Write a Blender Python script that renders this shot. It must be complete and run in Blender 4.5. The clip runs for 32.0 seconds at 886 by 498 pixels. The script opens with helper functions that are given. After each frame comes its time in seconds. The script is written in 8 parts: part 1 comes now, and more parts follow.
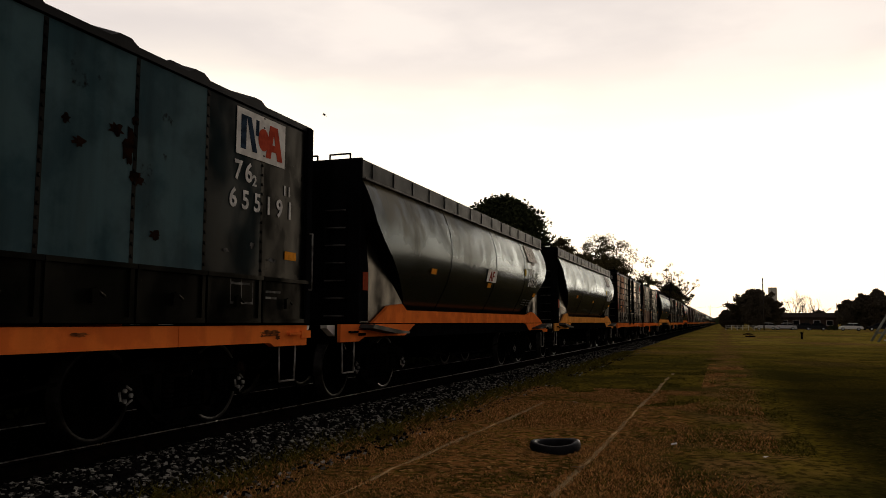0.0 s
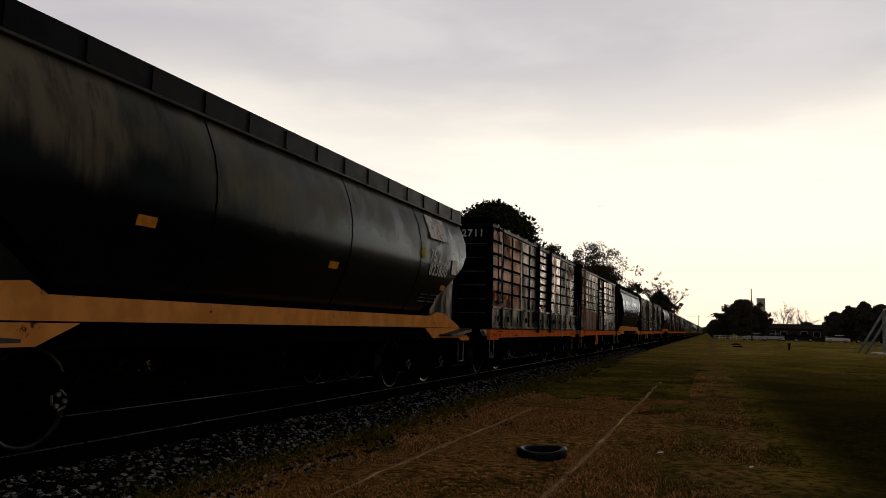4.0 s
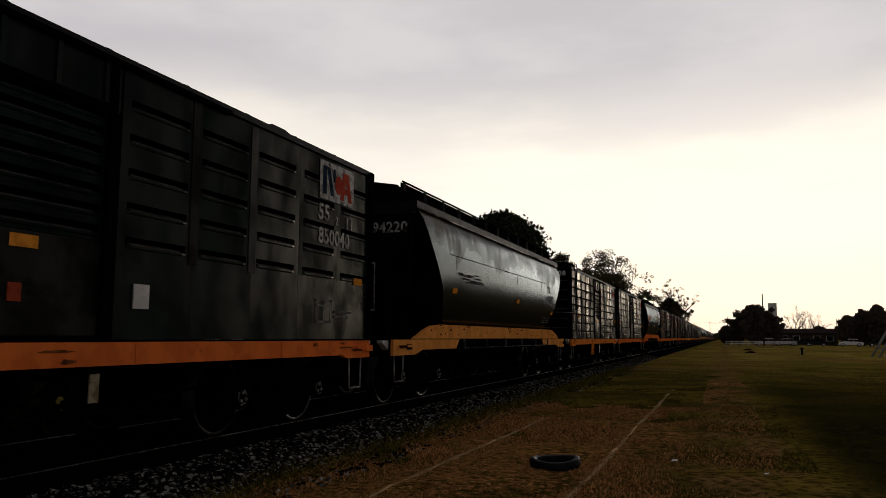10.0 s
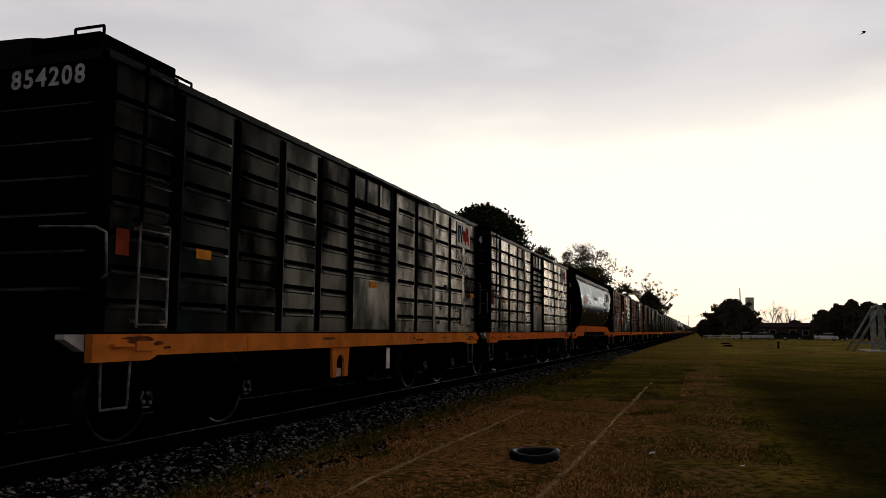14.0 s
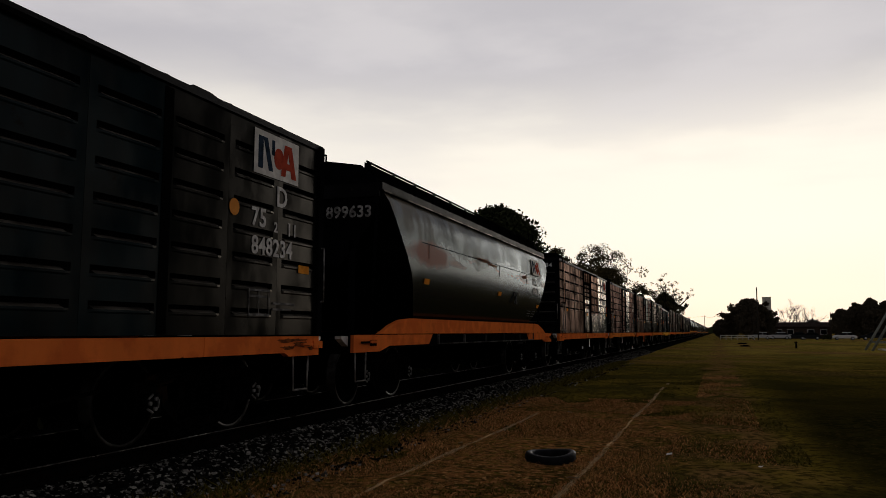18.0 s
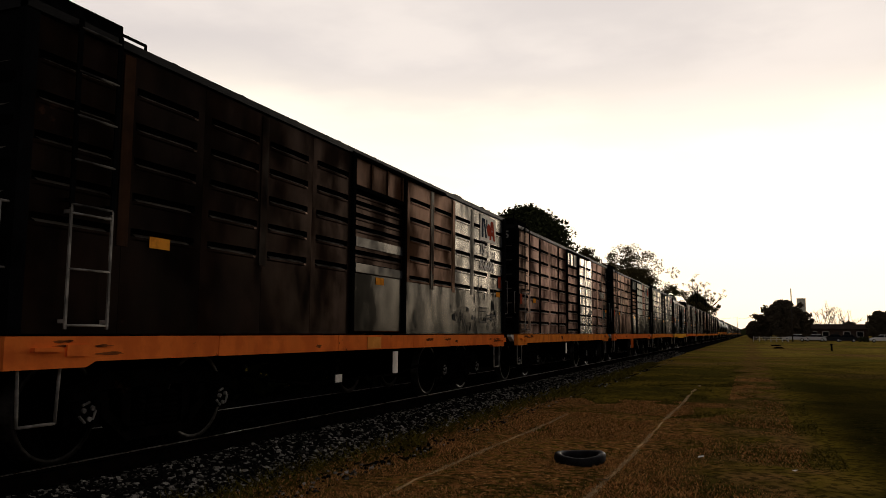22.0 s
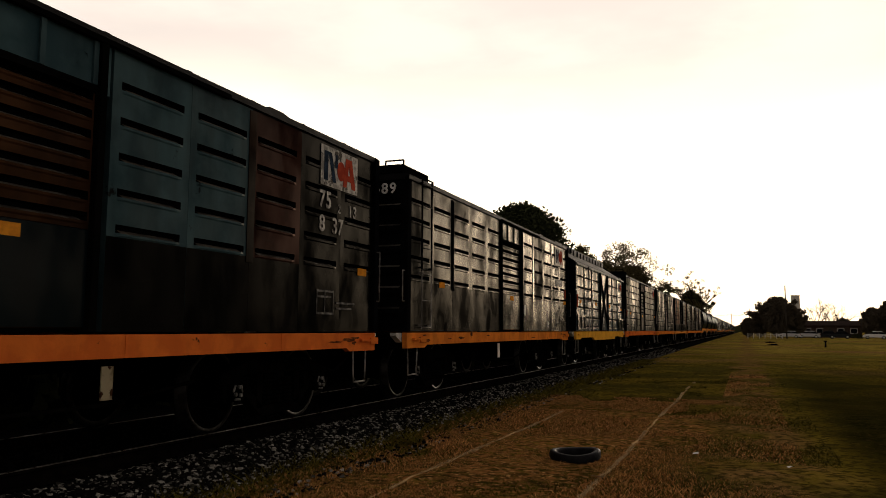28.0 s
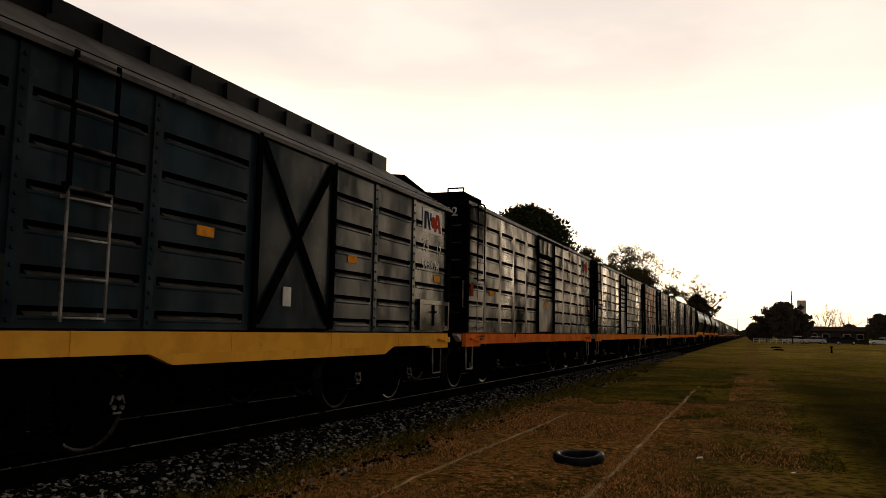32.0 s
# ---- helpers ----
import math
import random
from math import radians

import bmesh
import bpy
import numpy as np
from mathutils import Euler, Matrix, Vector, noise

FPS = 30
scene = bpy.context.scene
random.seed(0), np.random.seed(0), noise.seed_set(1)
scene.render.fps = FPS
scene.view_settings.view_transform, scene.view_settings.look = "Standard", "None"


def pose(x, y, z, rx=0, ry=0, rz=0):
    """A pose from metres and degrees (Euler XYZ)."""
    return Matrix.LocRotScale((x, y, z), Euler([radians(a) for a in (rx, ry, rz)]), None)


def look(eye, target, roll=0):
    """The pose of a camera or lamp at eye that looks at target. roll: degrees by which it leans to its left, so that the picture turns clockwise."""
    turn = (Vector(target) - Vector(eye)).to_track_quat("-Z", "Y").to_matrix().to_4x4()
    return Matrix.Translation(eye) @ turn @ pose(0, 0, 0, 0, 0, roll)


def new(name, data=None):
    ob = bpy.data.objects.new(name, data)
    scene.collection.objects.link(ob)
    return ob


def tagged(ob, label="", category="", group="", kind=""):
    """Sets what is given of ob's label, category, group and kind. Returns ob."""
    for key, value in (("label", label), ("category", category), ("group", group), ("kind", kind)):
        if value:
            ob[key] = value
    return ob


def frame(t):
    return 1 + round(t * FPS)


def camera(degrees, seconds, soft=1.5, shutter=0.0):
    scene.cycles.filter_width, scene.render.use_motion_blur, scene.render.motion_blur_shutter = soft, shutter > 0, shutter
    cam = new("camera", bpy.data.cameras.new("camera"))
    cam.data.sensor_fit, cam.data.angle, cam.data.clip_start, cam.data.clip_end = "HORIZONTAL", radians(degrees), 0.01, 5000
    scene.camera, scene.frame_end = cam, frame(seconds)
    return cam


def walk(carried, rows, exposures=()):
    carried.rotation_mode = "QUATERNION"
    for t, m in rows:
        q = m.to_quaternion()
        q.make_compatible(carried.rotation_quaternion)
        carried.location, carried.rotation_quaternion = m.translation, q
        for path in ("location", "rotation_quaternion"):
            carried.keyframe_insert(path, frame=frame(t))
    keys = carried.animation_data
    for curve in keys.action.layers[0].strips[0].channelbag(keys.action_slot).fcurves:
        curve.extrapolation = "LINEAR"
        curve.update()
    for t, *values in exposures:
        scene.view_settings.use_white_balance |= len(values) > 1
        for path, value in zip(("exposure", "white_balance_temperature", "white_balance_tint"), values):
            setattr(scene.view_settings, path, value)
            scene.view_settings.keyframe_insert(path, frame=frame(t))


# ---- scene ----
cam = camera(59.0, 32.0, soft=0.8)
PATH = [
    (0.0, pose(0, 0, 1.5, 95.26, -0.26, 19.58)),
    (0.5, pose(0, 0, 1.5, 95.63, -0.40, 19.48)),
    (1.0, pose(0, 0, 1.5, 95.88, -0.14, 19.72)),
    (1.5, pose(0, 0, 1.5, 96.02, -0.21, 19.03)),
    (2.0, pose(0, 0, 1.5, 96.03, -0.36, 19.00)),
    (2.5, pose(0, 0, 1.5, 95.25, -0.83, 19.06)),
    (4.5, pose(0, 0, 1.5, 95.70, -1.36, 18.79)),
    (5.0, pose(0, 0, 1.5, 95.83, -0.52, 18.57)),
    (5.5, pose(0, 0, 1.5, 95.60, -0.41, 18.71)),
    (6.0, pose(0, 0, 1.5, 95.60, -0.52, 18.96)),
    (6.5, pose(0, 0, 1.5, 95.66, -0.42, 19.07)),
    (7.0, pose(0, 0, 1.5, 95.43, -0.63, 19.31)),
    (7.5, pose(0, 0, 1.5, 95.29, -0.50, 18.68)),
    (8.0, pose(0, 0, 1.5, 95.51, -0.50, 18.99)),
    (8.5, pose(0, 0, 1.5, 95.69, -0.25, 19.22)),
    (9.0, pose(0, 0, 1.5, 95.85, -0.31, 19.35)),
    (9.5, pose(0, 0, 1.5, 96.18, -0.13, 19.59)),
    (10.0, pose(0, 0, 1.5, 96.39, -0.28, 19.54)),
    (10.5, pose(0, 0, 1.5, 96.46, -0.32, 19.71)),
    (11.0, pose(0, 0, 1.5, 96.19, -0.33, 19.56)),
    (11.5, pose(0, 0, 1.5, 96.06, -0.35, 19.75)),
    (12.0, pose(0, 0, 1.5, 96.07, -0.20, 19.69)),
    (12.5, pose(0, 0, 1.5, 95.80, -0.45, 19.64)),
    (13.0, pose(0, 0, 1.5, 95.71, -0.60, 19.45)),
    (13.5, pose(0, 0, 1.5, 95.81, -0.61, 19.01)),
    (14.0, pose(0, 0, 1.5, 95.89, -0.45, 18.12)),
    (14.5, pose(0, 0, 1.5, 95.62, -0.86, 18.48)),
    (15.0, pose(0, 0, 1.5, 96.20, -1.66, 18.91)),
    (15.5, pose(0, 0, 1.5, 96.56, -0.51, 19.17)),
    (17.5, pose(0, 0, 1.5, 96.06, -0.30, 18.77)),
    (18.0, pose(0, 0, 1.5, 96.02, -0.08, 19.20)),
    (18.5, pose(0, 0, 1.5, 96.38, -0.32, 19.72)),
    (19.0, pose(0, 0, 1.5, 96.14, -0.25, 20.10)),
    (19.5, pose(0, 0, 1.5, 96.09, 0.02, 20.25)),
    (20.0, pose(0, 0, 1.5, 95.77, -0.16, 20.37)),
    (20.5, pose(0, 0, 1.5, 95.87, -0.17, 20.38)),
    (21.0, pose(0, 0, 1.5, 95.53, -0.37, 20.10)),
    (21.5, pose(0, 0, 1.5, 95.86, -0.64, 20.57)),
    (22.0, pose(0, 0, 1.5, 96.00, -0.42, 21.31)),
    (22.5, pose(0, 0, 1.5, 95.71, -0.33, 21.37)),
    (23.0, pose(0, 0, 1.5, 95.63, -0.06, 20.72)),
    (23.5, pose(0, 0, 1.5, 95.43, -0.63, 20.69)),
    (24.0, pose(0, 0, 1.5, 95.80, -0.41, 20.72)),
    (24.5, pose(0, 0, 1.5, 95.82, -0.04, 20.86)),
    (25.0, pose(0, 0, 1.5, 95.67, -0.06, 20.94)),
    (25.5, pose(0, 0, 1.5, 95.18, -0.16, 20.89)),
    (27.5, pose(0, 0, 1.5, 95.81, -0.16, 21.22)),
    (28.0, pose(0, 0, 1.5, 95.83, -0.29, 20.96)),
    (28.5, pose(0, 0, 1.5, 96.04, -0.35, 21.42)),
    (29.0, pose(0, 0, 1.5, 95.90, -0.46, 21.29)),
    (29.5, pose(0, 0, 1.5, 96.06, -0.81, 21.27)),
    (30.0, pose(0, 0, 1.5, 96.20, -0.65, 21.36)),
    (30.5, pose(0, 0, 1.5, 96.03, -1.22, 20.78)),
    (31.0, pose(0, 0, 1.5, 95.59, -0.86, 20.93)),
    (31.5, pose(0, 0, 1.5, 95.79, -0.78, 21.21)),
    (32.0, pose(0, 0, 1.5, 95.89, -1.00, 21.31)),
]
walk(cam, PATH, exposures=[(0.0, 0.3, 7050, 10), (1.0, 0.2, 6980, 10), (2.0, -0.1, 6500, 10), (5.0, -0.15, 6350, 10), (9.0, -0.15, 6400, 10), (12.0, -0.12, 6350, 10), (14.0, -0.07, 6320, 10), (15.0, -0.12, 6270, 10), (19.0, -0.25, 6300, 10), (21.0, 0.0, 6620, 10), (23.0, 0.33, 7280, 10), (25.0, 0.40, 7480, 10), (28.0, 0.50, 7580, 11), (30.0, 0.40, 7500, 11), (32.0, 0.36, 7450, 11)])

# ---- world, sun ----
world = bpy.data.worlds.new("evening_sky")
scene.world = world
world.use_nodes = True


def build_world():
    nt = world.node_tree
    nt.nodes.clear()
    N, L = nt.nodes, nt.links

    def node(kind, **values):
        n = N.new(kind)
        for key, value in values.items():
            n.inputs[key].default_value = value
        return n

    def math_node(op, a, b=None, clamp=False):
        n = N.new("ShaderNodeMath")
        n.operation, n.use_clamp = op, clamp
        for i, v in enumerate((a, b)):
            if v is None:
                continue
            if isinstance(v, (int, float)):
                n.inputs[i].default_value = v
            else:
                L.new(v, n.inputs[i])
        return n.outputs[0]

    def ramp(fac, stops):
        n = N.new("ShaderNodeValToRGB")
        n.color_ramp.interpolation = "EASE"
        while len(n.color_ramp.elements) < len(stops):
            n.color_ramp.elements.new(0.5)
        for e, (p, c) in zip(n.color_ramp.elements, stops):
            e.position, e.color = p, (*c, 1)
        L.new(fac, n.inputs[0])
        return n.outputs[0]

    def mix(fac, a, b):
        n = N.new("ShaderNodeMix")
        n.data_type = "RGBA"
        for slot, v in ((0, fac), (6, a), (7, b)):
            if isinstance(v, (int, float)):
                n.inputs[slot].default_value = v
            elif isinstance(v, tuple):
                n.inputs[slot].default_value = (*v, 1)
            else:
                L.new(v, n.inputs[slot])
        return n.outputs[2]

    coord = N.new("ShaderNodeTexCoord").outputs["Generated"]
    sep = N.new("ShaderNodeSeparateXYZ")
    L.new(coord, sep.inputs[0])
    x, y, z = sep.outputs
    sky = N.new("ShaderNodeTexSky")
    sky.sky_type, sky.sun_disc = "NISHITA", False
    sky.sun_elevation, sky.sun_rotation = radians(7), radians(3)
    sky_dim = N.new("ShaderNodeVectorMath")
    sky_dim.operation = "SCALE"
    sky_dim.inputs["Scale"].default_value = 0.08
    L.new(sky.outputs[0], sky_dim.inputs[0])
    # cloud deck: stretched, seen on a flat ceiling
    up = math_node("MAXIMUM", z, 0.04)
    comb = N.new("ShaderNodeCombineXYZ")
    L.new(math_node("DIVIDE", x, up), comb.inputs[0])
    L.new(math_node("DIVIDE", y, up), comb.inputs[1])
    noise_a = node("ShaderNodeTexNoise", Scale=0.5, Detail=6.0, Roughness=0.52)
    L.new(comb.outputs[0], noise_a.inputs["Vector"])
    noise_b = node("ShaderNodeTexNoise", Scale=2.4, Detail=3.0, Roughness=0.5, Distortion=0.4)
    L.new(coord, noise_b.inputs["Vector"])
    n_mix = math_node("ADD", math_node("MULTIPLY", noise_a.outputs[0], 0.75), math_node("MULTIPLY", noise_b.outputs[0], 0.25))
    cloud = ramp(n_mix, [(0.30, (0.42, 0.40, 0.415)), (0.46, (0.52, 0.49, 0.495)), (0.56, (0.62, 0.58, 0.57)), (0.72, (0.80, 0.74, 0.69))])
    # clear evening band under the edge of the cloud
    wob = math_node("ADD", z, math_node("MULTIPLY", math_node("SUBTRACT", n_mix, 0.5), 0.34))
    edge = ramp(wob, [(0.0, (1, 1, 1)), (0.17, (1, 1, 1)), (0.34, (0, 0, 0)), (1.0, (0, 0, 0))])
    band = ramp(z, [(0.0, (0.90, 0.77, 0.61)), (0.05, (0.95, 0.84, 0.68)), (0.13, (0.97, 0.885, 0.745)), (0.4, (0.96, 0.885, 0.765))])
    toward = math_node("ADD", math_node("MULTIPLY", x, -0.26), math_node("MULTIPLY", y, 0.966))
    glow = ramp(math_node("ADD", math_node("MULTIPLY", toward, 0.5), 0.5), [(0.0, (0.0, 0.0, 0.0)), (0.5, (0.04, 0.04, 0.04)), (0.82, (0.7, 0.7, 0.7)), (0.92, (1, 1, 1))])
    lit = mix(math_node("MULTIPLY", edge, glow), cloud, band)
    # behind the watcher the deck is thicker and the sky dimmer
    back = ramp(math_node("ADD", math_node("MULTIPLY", toward, 0.5), 0.5), [(0.0, (0.24, 0.24, 0.25)), (0.5, (0.20, 0.20, 0.21)), (0.76, (0.27, 0.27, 0.28)), (0.90, (0.94, 0.94, 0.95)), (0.95, (1, 1, 1))])
    deck = ramp(z, [(0.0, (1, 1, 1)), (0.43, (1, 1, 1)), (0.66, (1.0, 0.98, 0.96)), (1.0, (1.0, 0.98, 0.96))])
    mul = N.new("ShaderNodeMix")
    mul.data_type, mul.blend_type = "RGBA", "MULTIPLY"
    mul.inputs[0].default_value = 1.0
    L.new(lit, mul.inputs[6])
    L.new(back, mul.inputs[7])
    top = N.new("ShaderNodeMix")
    top.data_type, top.blend_type = "RGBA", "MULTIPLY"
    top.inputs[0].default_value = 1.0
    L.new(mul.outputs[2], top.inputs[6])
    L.new(deck, top.inputs[7])
    final = mix(0.97, sky_dim.outputs[0], top.outputs[2])
    bg = N.new("ShaderNodeBackground")
    L.new(final, bg.inputs[0])
    bg.inputs[1].default_value = 1.3
    L.new(bg.outputs[0], N.new("ShaderNodeOutputWorld").inputs[0])


build_world()
sun_data = bpy.data.lights.new("sun", "SUN")
sun_data.energy, sun_data.angle, sun_data.color = 0.5, radians(16), (1.0, 0.9, 0.78)
sun = new("sun", sun_data)
sun.matrix_world = look((12, 120, 17), (0, 0, 0))


# ---- materials ----
def gloss_film(nt, amount, tint):
    """A thin worn varnish over the paint: it mirrors little when faced squarely and an even share at a slant."""
    N, L = nt.nodes, nt.links
    slant = N.new("ShaderNodeMapRange")
    slant.interpolation_type = "SMOOTHSTEP"
    slant.inputs["From Min"].default_value, slant.inputs["From Max"].default_value = 0.38, 0.78
    slant.inputs["To Min"].default_value, slant.inputs["To Max"].default_value = 0.06, 1.0
    L.new(N.new("ShaderNodeLayerWeight").outputs["Facing"], slant.inputs["Value"])
    share = N.new("ShaderNodeMath")
    share.operation = "MULTIPLY"
    L.new(slant.outputs[0], share.inputs[0])
    L.new(amount, share.inputs[1])
    film = N.new("ShaderNodeBsdfGlossy")
    film.inputs["Color"].default_value = (*tint, 1)
    both = N.new("ShaderNodeMixShader")
    L.new(share.outputs[0], both.inputs[0])
    L.new(N["Principled BSDF"].outputs[0], both.inputs[1])
    L.new(film.outputs[0], both.inputs[2])
    L.new(both.outputs[0], N["Material Output"].inputs["Surface"])
    return film


def material(name, base, second=None, rough=0.6, metal=0.0, scale=6.0, spots=None, spot_level=0.62, spot_scale=2.0, streak=0.0,
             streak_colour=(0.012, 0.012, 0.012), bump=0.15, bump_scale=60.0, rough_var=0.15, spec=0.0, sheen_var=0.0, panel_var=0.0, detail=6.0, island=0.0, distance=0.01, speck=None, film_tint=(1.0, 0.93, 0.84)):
    """A painted, weathered surface: two tones, patches, streaks that run down, fine relief."""
    m = bpy.data.materials.new(name)
    m.use_nodes = True
    nt = m.node_tree
    N, L = nt.nodes, nt.links
    b = N["Principled BSDF"]
    coord = N.new("ShaderNodeTexCoord").outputs["Object"]
    info = N.new("ShaderNodeObjectInfo").outputs["Random"]
    seed = N.new("ShaderNodeMath")
    seed.operation = "MULTIPLY"
    seed.inputs[1].default_value = 37.0
    L.new(info, seed.inputs[0])

    def noise_at(size, detail_level, vector=None, rough_level=0.55):
        n = N.new("ShaderNodeTexNoise")
        n.noise_dimensions = "4D"
        n.inputs["Scale"].default_value, n.inputs["Detail"].default_value, n.inputs["Roughness"].default_value = size, detail_level, rough_level
        L.new(vector or coord, n.inputs["Vector"])
        L.new(seed.outputs[0], n.inputs["W"])
        return n.outputs[0]

    def ramp(fac, a, c):
        n = N.new("ShaderNodeMapRange")
        n.interpolation_type = "SMOOTHSTEP"
        n.inputs["From Min"].default_value, n.inputs["From Max"].default_value = a, c
        L.new(fac, n.inputs["Value"])
        return n.outputs[0]

    def mix(fac, a, c):
        n = N.new("ShaderNodeMix")
        n.data_type = "RGBA"
        for slot, v in ((0, fac), (6, a), (7, c)):
            if isinstance(v, (int, float)):
                n.inputs[slot].default_value = v
            elif isinstance(v, tuple):
                n.inputs[slot].default_value = (*v, 1)
            else:
                L.new(v, n.inputs[slot])
        return n.outputs[2]

    second = second or tuple(c * 0.7 for c in base)
    large = noise_at(scale, detail)
    if island:
        rnd = N.new("ShaderNodeMath")
        rnd.operation = "POWER"
        rnd.inputs[1].default_value = island
        L.new(N.new("ShaderNodeNewGeometry").outputs["Random Per Island"], rnd.inputs[0])
        colour = mix(ramp(rnd.outputs[0], *speck) if speck else rnd.outputs[0], base, second)
    else:
        colour = mix(ramp(large, 0.42, 0.58), base, second)
    if spots:
        colour = mix(ramp(noise_at(spot_scale, 8.0, rough_level=0.65), spot_level, spot_level + 0.05), colour, spots)
    if streak > 0:
        mp = N.new("ShaderNodeMapping")
        mp.inputs["Scale"].default_value = (2.6, 2.6, 0.30)
        L.new(coord, mp.inputs[0])
        st = ramp(noise_at(1.0, 5.0, mp.outputs[0], 0.55), 0.42, 0.66)
        k = N.new("ShaderNodeMath")
        k.operation = "MULTIPLY"
        k.inputs[1].default_value = streak
        L.new(st, k.inputs[0])
        colour = mix(k.outputs[0], colour, streak_colour)
    if panel_var > 0:
        # each sheet has weathered to its own depth
        dim = N.new("ShaderNodeMath")
        dim.operation = "MULTIPLY"
        dim.inputs[1].default_value = panel_var
        L.new(info, dim.inputs[0])
        colour = mix(dim.outputs[0], colour, (0.003, 0.003, 0.003))
    L.new(colour, b.inputs["Base Color"])
    b.inputs["Metallic"].default_value = metal
    b.inputs["Specular IOR Level"].default_value = 0.0 if sheen_var > 0 else spec
    film = None
    if sheen_var > 0:
        # gloss survives where the paint is sound and dies under dirt that ran down
        mp2 = N.new("ShaderNodeMapping")
        mp2.inputs["Scale"].default_value = (1.7, 1.7, 0.95)
        L.new(coord, mp2.inputs[0])
        gloss = N.new("ShaderNodeMapRange")
        gloss.interpolation_type = "SMOOTHSTEP"
        gloss.inputs["From Min"].default_value, gloss.inputs["From Max"].default_value = 0.36, 0.66
        gloss.inputs["To Min"].default_value, gloss.inputs["To Max"].default_value = spec * (1 - sheen_var), spec * (1 + sheen_var)
        L.new(noise_at(1.1, 4.0, mp2.outputs[0], 0.55), gloss.inputs["Value"])
        film = gloss_film(nt, gloss.outputs[0], film_tint)
    r = N.new("ShaderNodeMapRange")
    r.inputs["To Min"].default_value, r.inputs["To Max"].default_value = max(0.05, rough - rough_var), min(1.0, rough + rough_var)
    L.new(noise_at(scale * 2.3, 4.0), r.inputs["Value"])
    L.new(r.outputs[0], b.inputs["Roughness"])
    if film:
        L.new(r.outputs[0], film.inputs["Roughness"])
    if bump > 0:
        bp = N.new("ShaderNodeBump")
        bp.inputs["Strength"].default_value, bp.inputs["Distance"].default_value = bump, distance
        L.new(noise_at(bump_scale, 3.0), bp.inputs["Height"])
        L.new(bp.outputs[0], b.inputs["Normal"])
        if film:
            L.new(bp.outputs[0], film.inputs["Normal"])
    return m


